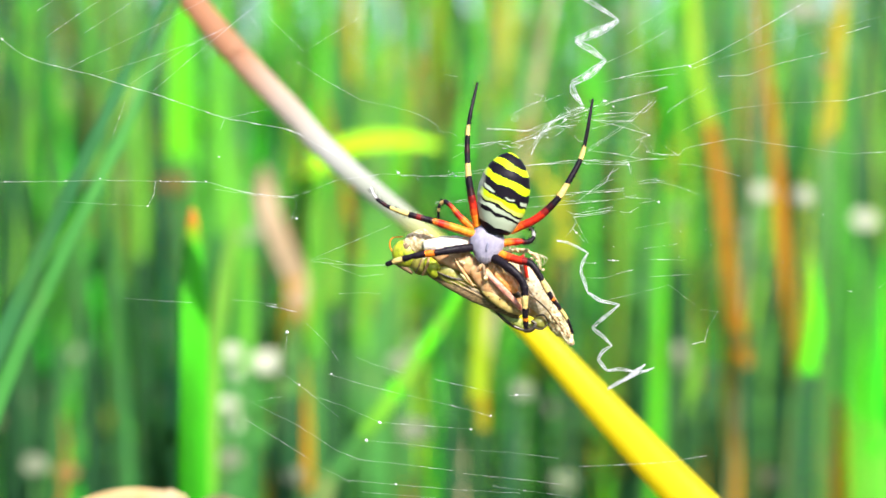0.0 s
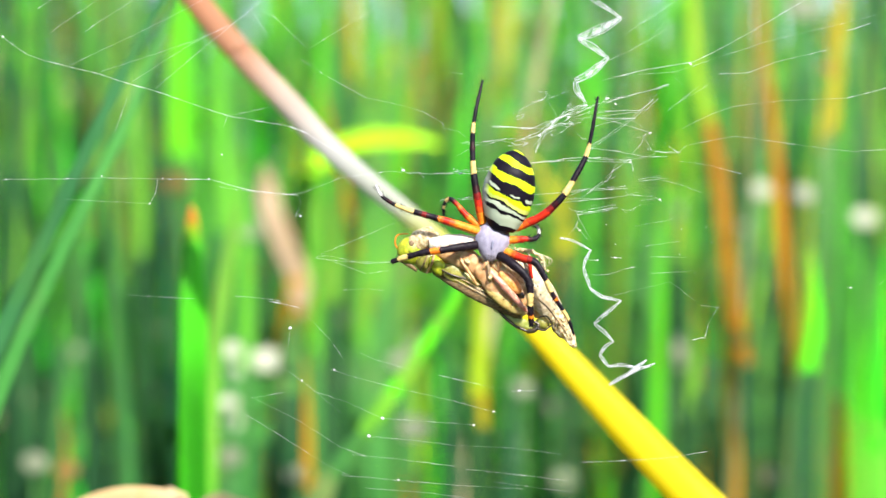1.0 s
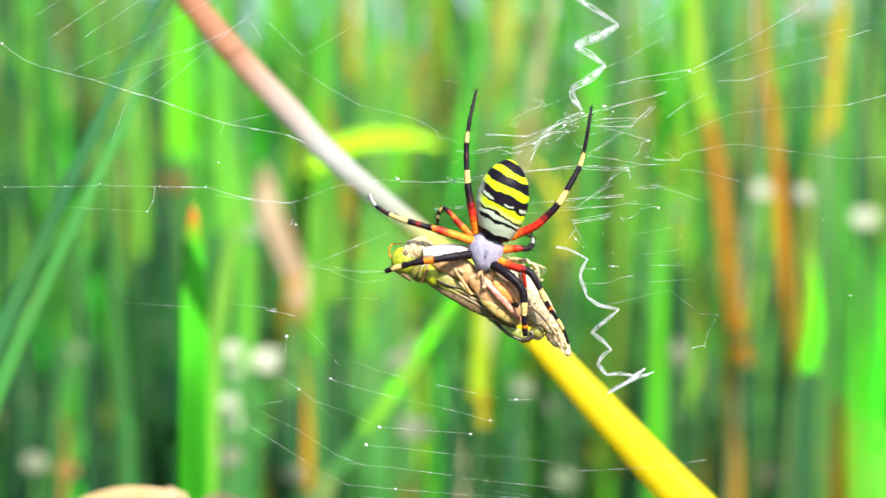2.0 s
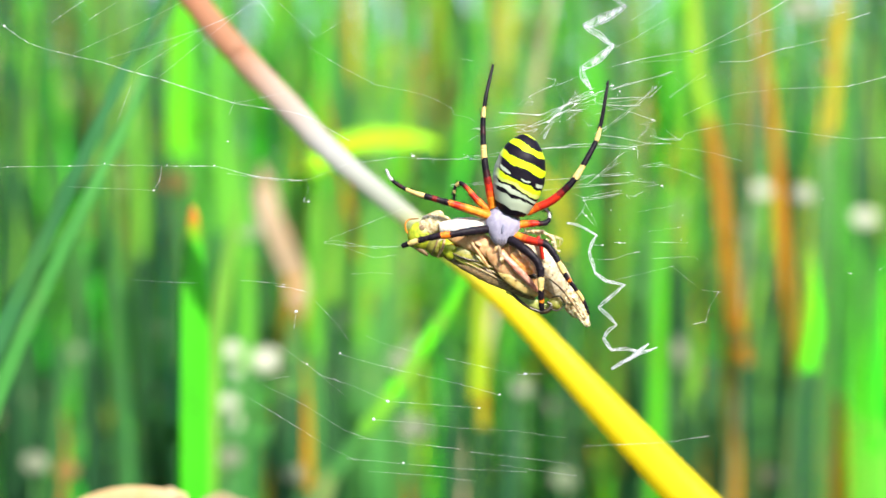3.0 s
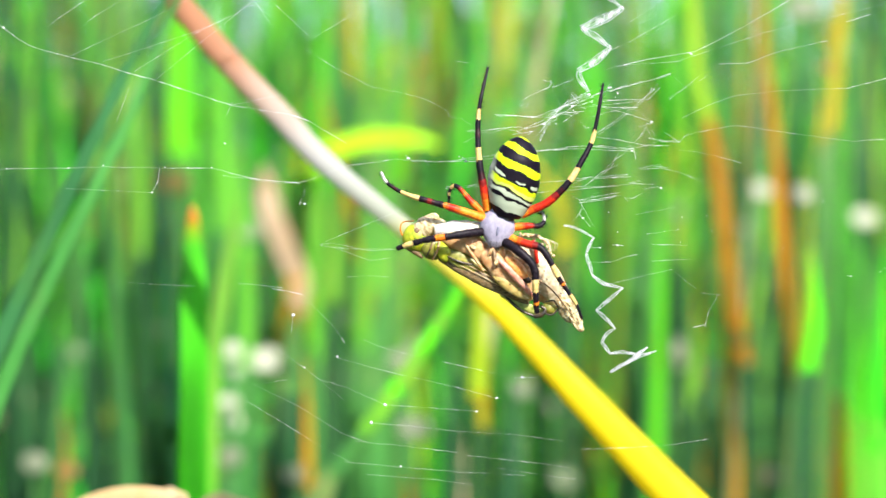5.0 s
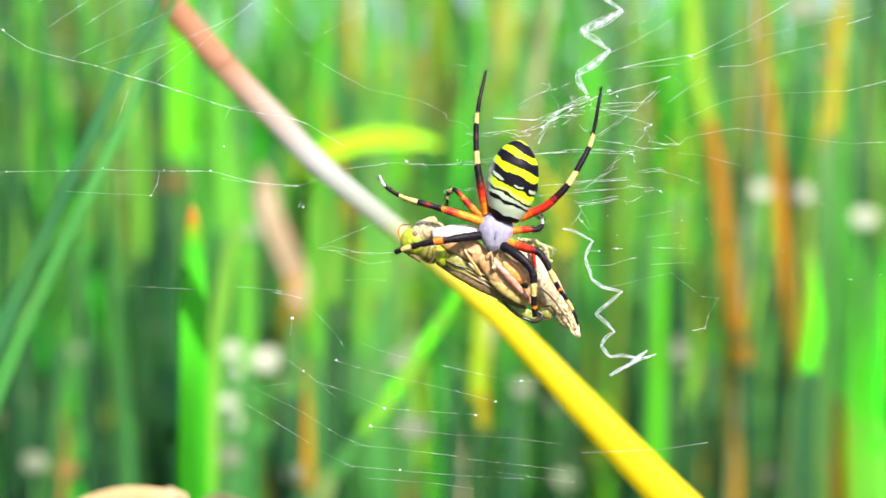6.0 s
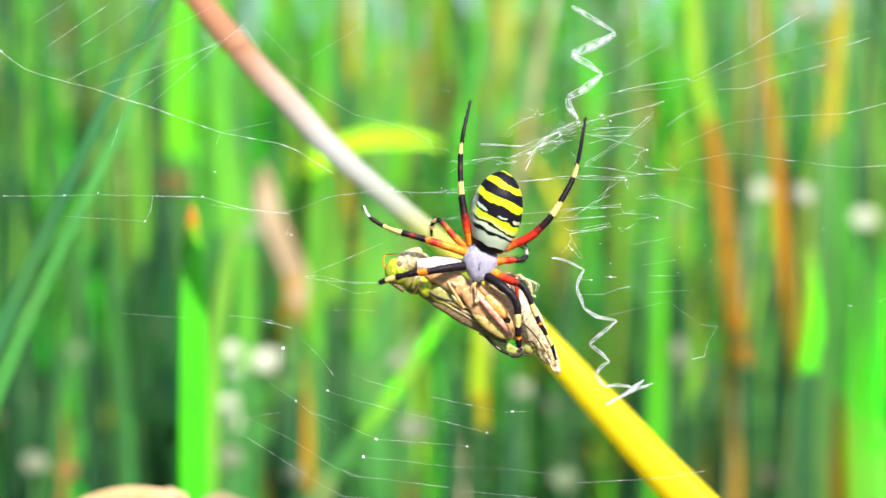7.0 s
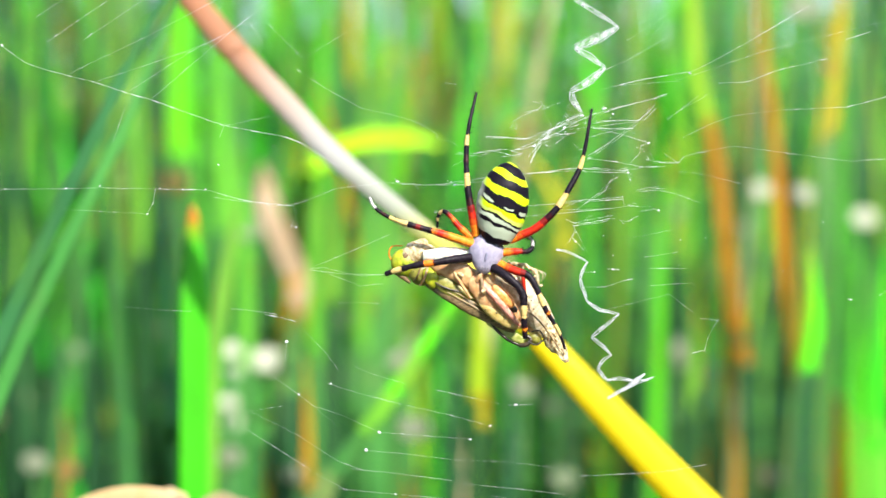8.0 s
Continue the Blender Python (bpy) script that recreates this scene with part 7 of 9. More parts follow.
thread("thread", 3.9e-05, (0.03298, 0.01069), (0.03384, 0.01056), (0.03469, 0.01052))
thread("thread", 3.4e-05, (0.01807, 0.00733), (0.02584, 0.00751), (0.02846, 0.00794), (0.03195, 0.00777))
thread("thread", 2.4e-05, (0.02742, 0.00777), (0.02781, 0.0078), (0.02818, 0.00793))
thread("thread", 2.5e-05, (0.02818, 0.0079), (0.02855, 0.00802), (0.02892, 0.00801))
thread("thread", 3.8e-05, (0.01934, 0.00736), (0.01991, 0.00753), (0.02049, 0.0073))
thread("thread", 4.1e-05, (0.02732, 0.00576), (0.02863, 0.00559), (0.03021, 0.00646))
thread("thread", 3.8e-05, (0.02866, 0.0056), (0.02897, 0.00555), (0.02928, 0.00594))
thread("thread", 3.7e-05, (0.02748, 0.00574), (0.0278, 0.00532), (0.0281, 0.00521))
thread("thread", 5.4e-05, (0.02017, 0.00533), (0.02235, 0.00576), (0.02628, 0.00646))
thread("thread", 3.4e-05, (0.02176, 0.00565), (0.02247, 0.00628), (0.02318, 0.00637))
thread("thread", 2.2e-05, (0.02507, 0.00625), (0.02561, 0.00653), (0.02615, 0.00649))
thread("thread", 6.1e-05, (0.01999, 0.00533), (0.02043, 0.00428), (0.01999, 0.00314), (0.02174, 0.00122))
thread("thread", 2.4e-05, (0.02022, 0.00373), (0.01985, 0.00299), (0.01949, 0.00232))
thread("thread", 2e-05, (0.02019, 0.00367), (0.0201, 0.00323), (0.02, 0.00304))
thread("thread", 2.1e-05, (0.02011, 0.00504), (0.02045, 0.00448), (0.02078, 0.00372))
thread("thread", 3.4e-05, (0.02409, 0.01013), (0.02584, 0.01161), (0.02846, 0.01336))
thread("thread", 2.9e-05, (0.02558, 0.01138), (0.02604, 0.01182), (0.0265, 0.01208))
thread("thread", 3.3e-05, (0.02564, 0.01145), (0.02606, 0.01205), (0.02647, 0.01278))
thread("thread", 3.4e-05, (0.02759, 0.00917), (0.02811, 0.00812), (0.03021, 0.00794))
thread("thread", 2.9e-05, (0.02882, 0.00806), (0.02915, 0.00785), (0.02948, 0.00793))
thread("thread", 2e-05, (0.02875, 0.00807), (0.02935, 0.0084), (0.02995, 0.00828))
thread("thread", 3.4e-05, (0.01894, 0.00777), (0.02191, 0.00908))
thread("thread", 3.7e-05, (0.0197, 0.0081), (0.02011, 0.00835), (0.02052, 0.00829))
thread("thread", 4.8e-05, (0.00672, 0.01859), (0.01283, 0.01833), (0.01519, 0.01921), (0.01807, 0.02008))
thread("thread", 2.6e-05, (0.01759, 0.01993), (0.01795, 0.02008), (0.01832, 0.02013))
thread("thread", 4.1e-05, (0.0021, 0.01598), (0.00576, 0.01615), (0.00908, 0.01667))
thread("thread", 2.2e-05, (0.00223, 0.01598), (0.00285, 0.01617), (0.00345, 0.01614))
thread("thread", 1.9e-05, (0.00615, 0.01621), (0.00669, 0.01612), (0.00723, 0.01598))
thread("thread", 4.8e-05, (0.00908, 0.01545), (0.01257, 0.01598))
thread("thread", 4.1e-05, (-0.00113, 0.01135), (0.00349, 0.01161), (0.00698, 0.01179))
thread("thread", 2.6e-05, (0.00593, 0.01173), (0.00663, 0.01165), (0.00733, 0.01175))
thread("thread", 2.9e-05, (0.00649, 0.01176), (0.00681, 0.01192), (0.00714, 0.01188))
thread("thread", 5.4e-05, (0.01309, 0.01292), (0.01536, 0.01309), (0.01807, 0.01336))
thread("thread", 3.5e-05, (0.01481, 0.01305), (0.01548, 0.01311), (0.01615, 0.01301))
thread("thread", 3.9e-05, (0.01624, 0.01318), (0.01674, 0.01306), (0.01724, 0.01323))
thread("thread", 4.1e-05, (-0.00113, 0.00725), (0.00384, 0.0076))
thread("thread", 2.6e-05, (0.00263, 0.00751), (0.00336, 0.00764), (0.00409, 0.00797))
thread("thread", 3.1e-05, (-0.01344, -0.01667), (-0.01083, -0.01781), (-0.00559, -0.01929))
thread("thread", 3.5e-05, (-0.01781, -0.01929), (-0.01257, -0.02086), (-0.00646, -0.02244))
thread("thread", 3.5e-05, (-0.02043, -0.02261), (-0.01519, -0.02436), (-0.00978, -0.0268))
thread("thread", 4.5e-05, (-0.00978, -0.0268), (-0.00384, -0.02724), (0.00471, -0.02785))
thread("thread", 3.8e-05, (-0.01187, -0.02959), (-0.00559, -0.03012), (0.0014, -0.03099))
thread("thread", 3.5e-05, (-0.03003, -0.02348), (-0.02305, -0.02698), (-0.01606, -0.03134), (-0.01213, -0.03265))
thread("thread", 3.1e-05, (-0.0309, -0.0261), (-0.02392, -0.03047), (-0.01868, -0.03379), (-0.01432, -0.03588))
thread("thread", 3.8e-05, (-0.01432, -0.03239), (-0.00733, -0.03309), (0.0014, -0.03422))
thread("thread", 3.5e-05, (-0.01606, -0.03553), (-0.00733, -0.03632), (0.0014, -0.0371), (0.01187, -0.03763))
thread("thread", 3.5e-05, (-0.00122, -0.02017), (0.00402, -0.0213), (0.00882, -0.02235))
thread("thread", 5.6e-05, (0.01013, -0.02261), (0.01406, -0.02252))
thread("thread", 3.5e-05, (-0.00559, -0.02261), (0.0014, -0.02418), (0.00794, -0.02593))
thread("thread", 2.8e-05, (-0.03003, -0.02366), (-0.02479, -0.02279))
thread("thread", 2.8e-05, (0.00314, -0.03466), (0.01187, -0.03553), (0.01886, -0.0364))
thread("thread", 2.8e-05, (0.0014, -0.03099), (0.01013, -0.03134), (0.01798, -0.03239))
thread("thread", 4.2e-05, (0.02104, -0.03361), (0.02846, -0.03326), (0.03501, -0.03291), (0.04086, -0.03204))
thread("thread", 3.1e-05, (0.00751, -0.03658), (0.01536, -0.03763), (0.01973, -0.03815))
thread("thread", 3.1e-05, (-0.01257, -0.03745), (-0.0021, -0.03832), (0.00402, -0.0392))
thread("thread", 2.4e-05, (-0.02741, -0.01737), (-0.0213, -0.02174), (-0.01606, -0.0261))
thread("thread", 2.8e-05, (-0.0213, -0.01126), (-0.01781, -0.01475), (-0.01606, -0.01737))
thread("thread", 6.1e-05, (0.0385, -0.01475), (0.04025, -0.01432), (0.04068, -0.01458))
thread("thread", 6.1e-05, (0.04051, -0.0144), (0.04112, -0.01213), (0.0426, -0.00952))
thread("thread", 7.5e-05, (0.0216, 0.0216), (0.01898, 0.02052), (0.01682, 0.01975), (0.01559, 0.0182), (0.01435, 0.01728), (0.01158, 0.01651))
thread("thread", 7e-05, (0.02176, 0.02129), (0.01929, 0.02006), (0.01744, 0.01898), (0.01497, 0.0179), (0.01435, 0.01635), (0.01358, 0.01475))
thread("thread", 6e-05, (0.00664, 0.01867), (0.01034, 0.01851), (0.0125, 0.0182), (0.0159, 0.01913), (0.01867, 0.02052), (0.02114, 0.02184))
thread("thread", 6e-05, (0.02068, 0.01919), (0.01775, 0.01882), (0.0159, 0.0182), (0.01466, 0.01734))
thread("thread", 4.5e-05, (0.01883, 0.02206), (0.01855, 0.02083), (0.01805, 0.01999))
thread("thread", 6.5e-05, (0.02114, 0.02191), (0.01991, 0.02129), (0.01805, 0.02067), (0.01651, 0.01944), (0.0159, 0.01851))
thread("thread", 6e-05, (0.01682, 0.02006), (0.01633, 0.01907), (0.0162, 0.0179), (0.01466, 0.01753))
thread("thread", 5e-05, (0.01361, 0.01456), (0.01411, 0.01567), (0.01451, 0.01651), (0.0159, 0.01867), (0.01728, 0.0199))
thread("thread", 4.5e-05, (0.01898, 0.02221), (0.01991, 0.02135), (0.0216, 0.02154))
thread("thread", 6e-05, (0.01821, 0.02098), (0.01744, 0.01999), (0.0159, 0.01907), (0.01497, 0.0179))
thread("thread", 4e-05, (0.00541, 0.0162), (0.00757, 0.01651), (0.00973, 0.01605))
thread("thread", 5e-05, (0.00973, 0.01605), (0.01065, 0.01567), (0.01235, 0.01598), (0.01158, 0.01549))
thread("thread", 3.8e-05, (0.01034, 0.01975), (0.01096, 0.02052), (0.01121, 0.02113), (0.01158, 0.0199), (0.01065, 0.01959))
thread("thread", 3.5e-05, (0.01121, 0.02113), (0.0125, 0.02191), (0.01497, 0.02283), (0.01559, 0.02391), (0.01522, 0.02407), (0.0159, 0.02329), (0.01565, 0.02283), (0.01929, 0.02437))
thread("thread", 3.3e-05, (0.01543, 0.02283), (0.0162, 0.0216), (0.01698, 0.02021))
thread("thread", 5e-05, (0.02021, 0.01759), (0.02114, 0.01651), (0.0216, 0.01666))
thread("thread", 4.5e-05, (0.02222, 0.01497), (0.02299, 0.01574), (0.02422, 0.01651), (0.02577, 0.01759))
thread("thread", 4.2e-05, (0.02268, 0.01999), (0.02422, 0.0199), (0.02583, 0.01975))
thread("thread", 5.5e-05, (0.01327, 0.0129), (0.0162, 0.01327), (0.01867, 0.01358), (0.02114, 0.01373), (0.02577, 0.01333))
thread("thread", 4.5e-05, (0.02068, 0.00741), (0.02299, 0.00895), (0.02484, 0.01003), (0.02561, 0.01111))
thread("thread", 5e-05, (0.01898, 0.00587), (0.02052, 0.00525), (0.02268, 0.0054), (0.02577, 0.00602))
thread("thread", 3.5e-05, (0.03981, -0.00934), (0.04286, -0.00969))
thread("thread", 3.5e-05, (0.02409, -0.00821), (0.03021, -0.00672), (0.03501, -0.00559))
thread("thread", 3.1e-05, (0.03501, -0.00559), (0.03894, -0.00864))
thread("thread", 4.8e-05, (0.0213, -0.00445), (0.02497, -0.00445), (0.02759, -0.00358), (0.02933, -0.00323))
thread("thread", 6.1e-05, (0.02148, -0.0021), (0.02322, -0.00218))
thread("thread", 7e-05, (0.0254, -0.00166), (0.02715, -0.00175))
thread("thread", 3.1e-05, (0.03195, -0.00166), (0.03763, -0.00166))
thread("thread", 3.1e-05, (0.03195, -0.00428), (0.0385, -0.00393), (0.03911, -0.00445))
thread("thread", 3.9e-05, (0.01886, 0.00183), (0.0206, 0.00402), (0.02235, 0.00096))
thread("thread", 3.5e-05, (0.06251, -0.00646), (0.06338, -0.00655))
thread("thread", 3.5e-05, (0.0674, -0.00602), (0.06844, -0.00515))
thread("thread", 3.1e-05, (0.02933, 0.00314), (0.03282, 0.00375), (0.03544, 0.00428))
thread("thread", 3.1e-05, (0.03108, 9e-05), (0.03632, 0.00079))
speck(-0.02409, -0.01283, 0.000275, 0.000314)
speck(-0.00978, -0.0268, 0.000275, 0.00021)
speck(-0.01187, -0.02951, 0.000306, 0.00021)
speck(-0.01729, -0.01929, 0.000214, 0.000157)
speck(-0.02217, -0.02095, 0.000183, 0.000157)
speck(0.00733, -0.02575, 0.000214, 0.000131)
speck(0.00428, -0.02785, 0.000183, 0.000131)
speck(-0.00733, -0.03632, 0.000214, 0.000157)
speck(-0.04557, 0.00663, 0.000214, 0.000131)
speck(-0.02261, 0.00471, 0.000183, 0.000131)
speck(0.03806, 0.0282, 0.000244, 0.000157)
speck(0.01144, -0.02252, 0.000367, 0.000131)
speck(0.02628, -0.00175, 0.000306, 0.000131)
speck(0.0206, 0.00253, 0.000244, 0.000157)
speck(0.02863, 0.01301, 0.000183, 0.000131)
speck(0.01886, 0.01999, 0.000244, 0.000157)
speck(0.0158, 0.01825, 0.000306, 0.000157)
speck(0.01406, 0.01711, 0.000306, 0.000157)
speck(0.02148, 0.02174, 0.000306, 0.00021)
speck(0.02497, 0.02279, 0.000306, 0.000183)
speck(-0.03457, 0.01423, 0.000153, 0.000131)
speck(-0.03658, 0.01039, 0.000153, 0.000131)
speck(-0.04007, 0.01039, 0.000122, 0.000105)
speck(-0.04356, 0.01056, 0.000122, 0.000105)
speck(-0.0529, 0.01083, 0.000153, 0.000131)
speck(-0.05814, 0.01048, 0.000153, 0.000105)
speck(-0.06757, 0.01039, 0.000153, 0.000131)
speck(0.03178, 0.01755, 0.000183, 0.000131)
speck(0.03326, 0.00725, 0.000183, 0.000131)
speck(0.00183, 0.01126, 0.000306, 0.000157)
speck(-0.0069, 0.01179, 0.000244, 0.000157)
speck(-0.06801, 0.03239, 0.000183, 0.000157)
speck(0.0234, -0.00218, 0.000183, 0.000105)
speck(0.06294, -0.00655, 0.000183, 0.000105)
speck(0.02095, 0.01957, 6.3e-05, 6.4e-05)
speck(0.01656, 0.01845, 0.000114, 5.6e-05)
speck(0.0262, 0.02207, 7.6e-05, 9.3e-05)
speck(0.02213, 0.02086, 6.9e-05, 6.7e-05)
speck(0.01899, 0.01928, 7.8e-05, 8.9e-05)
speck(0.01433, 0.0174, 0.000101, 8.1e-05)
speck(0.02588, 0.02136, 7.4e-05, 8.4e-05)
speck(0.01272, 0.01716, 7.6e-05, 5.4e-05)
speck(0.01614, 0.0172, 0.000103, 6.8e-05)
speck(0.02631, 0.02197, 0.000128, 9.4e-05)
speck(0.02204, 0.02058, 0.000124, 8.3e-05)
speck(0.02178, 0.02067, 7.5e-05, 5.8e-05)
speck(0.02479, 0.0034, 7.3e-05, 7.6e-05)
speck(0.02628, 0.00035, 7.6e-05, 6.8e-05)
speck(0.03667, 0.00271, 8.5e-05, 8.9e-05)
speck(0.04051, 0.00297, 8.5e-05, 5.4e-05)
speck(0.04138, 0.00061, 5.9e-05, 6.2e-05)
speck(0.0364, -0.00122, 6.3e-05, 7.7e-05)
speck(0.04618, 0.0048, 6.1e-05, 8e-05)
speck(0.05247, -0.0021, 6.7e-05, 6.8e-05)
speck(0.05867, 0.00533, 8.3e-05, 9.4e-05)
speck(0.03213, 0.02261, 6.1e-05, 6.8e-05)
speck(0.03143, 0.01502, 9.5e-05, 6.2e-05)
speck(0.03195, 0.00777, 5.4e-05, 6.1e-05)
speck(0.00087, 0.01196, 8.8e-05, 8.4e-05)
speck(0.0014, 0.01179, 9.3e-05, 7.4e-05)
speck(0.02235, 0.00576, 5.4e-05, 6.6e-05)
speck(0.02776, 0.00934, 8.4e-05, 7e-05)
ribbon(0.0007, 5, (0.02043, 0.03955), (0.02322, 0.03806), (0.02715, 0.03536))
ribbon(0.0014, 8, (0.02715, 0.03536), (0.02409, 0.03344), (0.02043, 0.03221))
ribbon(0.0009, 5, (0.02043, 0.03221), (0.02235, 0.03108), (0.02514, 0.02925))
ribbon(0.0012, 7, (0.02514, 0.02925), (0.02322, 0.02698), (0.0199, 0.02558))
ribbon(0.0009, 5, (0.0199, 0.02558), (0.02025, 0.02409), (0.02148, 0.02226))
ribbon(0.0003, 4, (0.01755, 0.00131), (0.01973, 0.00113), (0.02148, 9e-05), (0.02244, -0.00061))
ribbon(0.00042, 5, (0.02244, -0.00061), (0.02148, -0.0021), (0.0213, -0.00323))
ribbon(0.00048, 5, (0.0213, -0.00323), (0.02182, -0.00515), (0.02235, -0.00672))
ribbon(0.00048, 5, (0.02235, -0.00672), (0.02409, -0.00812), (0.02724, -0.00864))
ribbon(0.00052, 6, (0.02724, -0.00864), (0.02497, -0.01056), (0.02305, -0.01213))
ribbon(0.00048, 5, (0.02305, -0.01213), (0.02453, -0.01344), (0.0261, -0.01493))
ribbon(0.00048, 5, (0.0261, -0.01493), (0.02462, -0.0158), (0.02392, -0.01702))
ribbon(0.00048, 5, (0.02392, -0.01702), (0.02444, -0.0179), (0.02532, -0.01877))
ribbon(0.00048, 5, (0.02532, -0.01877), (0.02715, -0.01833), (0.03021, -0.01912))
ribbon(0.000524, 7, (0.0254, -0.02165), (0.02846, -0.01999), (0.03125, -0.01781))
ribbon(0.000436, 5, (0.02802, -0.02017), (0.03021, -0.01912), (0.03265, -0.01833))
ribbon(0.000262, 3, (0.02933, -0.01982), (0.03125, -0.01781))


# ---- spider ----
def spot(u, v, depth=0.0):
    """A place on the spider, in millimetres right of, above and before its waist."""
    return Vector((u, -depth, v)) / 1000


SPIDER_AT = Vector((0.0070, -0.0035, 0.7016))
spider = thing("wasp_spider", "striped yellow and black orb spider hanging head down", "spider", SPIDER_AT)


def build_abdomen():
    bm = bmesh.new()
    # profile from the waist (0) to the spinnerets (1), a little longer than broad
    n, sides, length = 40, 30, 0.0125
    rings = []
    for i in range(n + 1):
        f = i / n
        r = 0.004 * float(np.interp(f, (0, 0.05, 0.12, 0.25, 0.4, 0.52, 0.65, 0.75, 0.84, 0.92, 0.97, 1), (0.44, 0.58, 0.71, 0.88, 0.98, 1, 0.94, 0.84, 0.7, 0.5, 0.3, 0.08)))
        ring = []
        for k in range(sides):
            a = math.tau * k / sides
            fold = 1 + 0.012 * math.sin(f * 46) + 0.02 * noise.noise((math.cos(a) * 2, math.sin(a) * 2, f * 9))
            ring.append(bm.verts.new((r * fold * math.cos(a), r * fold * 0.78 * math.sin(a), f * length)))
        rings.append(ring)
    for r0, r1 in zip(rings, rings[1:]):
        for k in range(sides):
            bm.faces.new((r0[k], r0[(k + 1) % sides], r1[(k + 1) % sides], r1[k]))
    bm.faces.new(rings[0][::-1])
    bm.faces.new(rings[-1])
    ob = part("abdomen", bm, M["abdomen"], spider, "yellow, white and black banded abdomen")
    ob.matrix_basis = Matrix.Translation(spot(1.2, 0.75, 0.7)) @ pose(0, 0, 0, 4, 9.5, 0)
    for k in (-1, 1):
        bm = bmesh.new()
        ball(bm, (k * 0.0003, 0.0009, 0.0119), (0.0003, 0.0003, 0.0005), None, 8, 6)
        part("spinneret", bm, M["husk"], ob, "small brown spinneret")


def build_shield():
    bm = bmesh.new()
    ball(bm, (0, 0, 0), (0.0027, 0.0016, 0.0033), None, 24, 16)
    for v in bm.verts:
        f = v.co.z / 0.0033
        if f < 0:
            v.co.x *= 1 + 0.34 * f          # narrower towards the eyes
        groove = math.exp(-(v.co.x / 0.0004) ** 2) * math.exp(-((v.co.z + 0.0004) / 0.0012) ** 2)
        if v.co.y < 0:
            v.co.y += 0.0002 * groove
            a = math.atan2(v.co.z + 0.0004, v.co.x)
            v.co.y += 0.0001 * math.cos(a * 8) * min(1, math.hypot(v.co.x, v.co.z) / 0.0015)
    ob = part("carapace", bm, M["shield"], spider, "silvery lilac-grey downy carapace")
    ob.matrix_basis = Matrix.Translation(spot(-0.3, -0.75, 0.4)) @ pose(0, 0, 0, -6, 9, 0)
    bm = bmesh.new()
    ball(bm, (0.0001, -0.00145, -0.0007), (0.00022, 0.00016, 0.0007), None, 10, 8)
    part("fovea", bm, M["mark"], ob, "small blue-grey mark")
    for k in range(8):
        u = (k % 4 - 1.5) * 0.00042
        bm = bmesh.new()
        ball(bm, (u, -0.0009 - 0.00022 * (k // 4), -0.0028 + 0.0004 * (k // 4)), (0.00007,) * 3, None, 8, 6)
        part("eye", bm, M["horn"], ob, "tiny dark eye")
    for k in (-1, 1):
        bm = bmesh.new()
        sweep(bm, curve_through([spot(k * 0.6, -3.0, 0.2), spot(k * 1.0 - 0.2, -4.2, 0.8), spot(k * 1.2 - 0.5, -5.2, 0.3), spot(k * 0.9 - 0.6, -5.9, -0.2)], 5),
              lambda f: 0.0004 - 0.0001 * f, lambda f: 0.0004 - 0.0001 * f, 8, slots=[(0.7, 0), (0.85, 1), (1, 0)])
        part("palp", bm, [M["hide"], M["cream"]], spider, "tan feeler beside the jaws")
        bm = bmesh.new()
        ball(bm, spot(k * 0.4 - 0.75, -3.9, 0.7), (0.00034, 0.0004, 0.0005), None, 10, 8)
        part("jaw", bm, M["horn"], spider)


SLOT = {"K": 0, "C": 1, "R": 2, "D": 3, "A": 4, "P": 5, "E": 6, "G": 7}
LEG_SKIN = [M["black"], M["cream"], M["red"], M["dusky"], M["amber"], M["pale"], M["ember"], M["garnet"]]
# colours that pass into one another do so over a short stretch
BETWEEN = {"AR": "EE", "RA": "E", "RD": "GG", "RK": "GGD", "KR": "DG", "DK": "", "AK": "D", "KA": "D"}


def graded(colours):
    """Puts short stretches of in-between colours where one band passes into the next."""
    ends = []
    for (end, letter), (_, after) in zip(colours, colours[1:] + [(1, "")]):
        soft = BETWEEN.get(letter + after, "")
        step = 0.02
        ends.append((end - step * len(soft) / 2, letter))
        ends += [(end - step * len(soft) / 2 + step * (k + 1), s) for k, s in enumerate(soft)]
    return ends


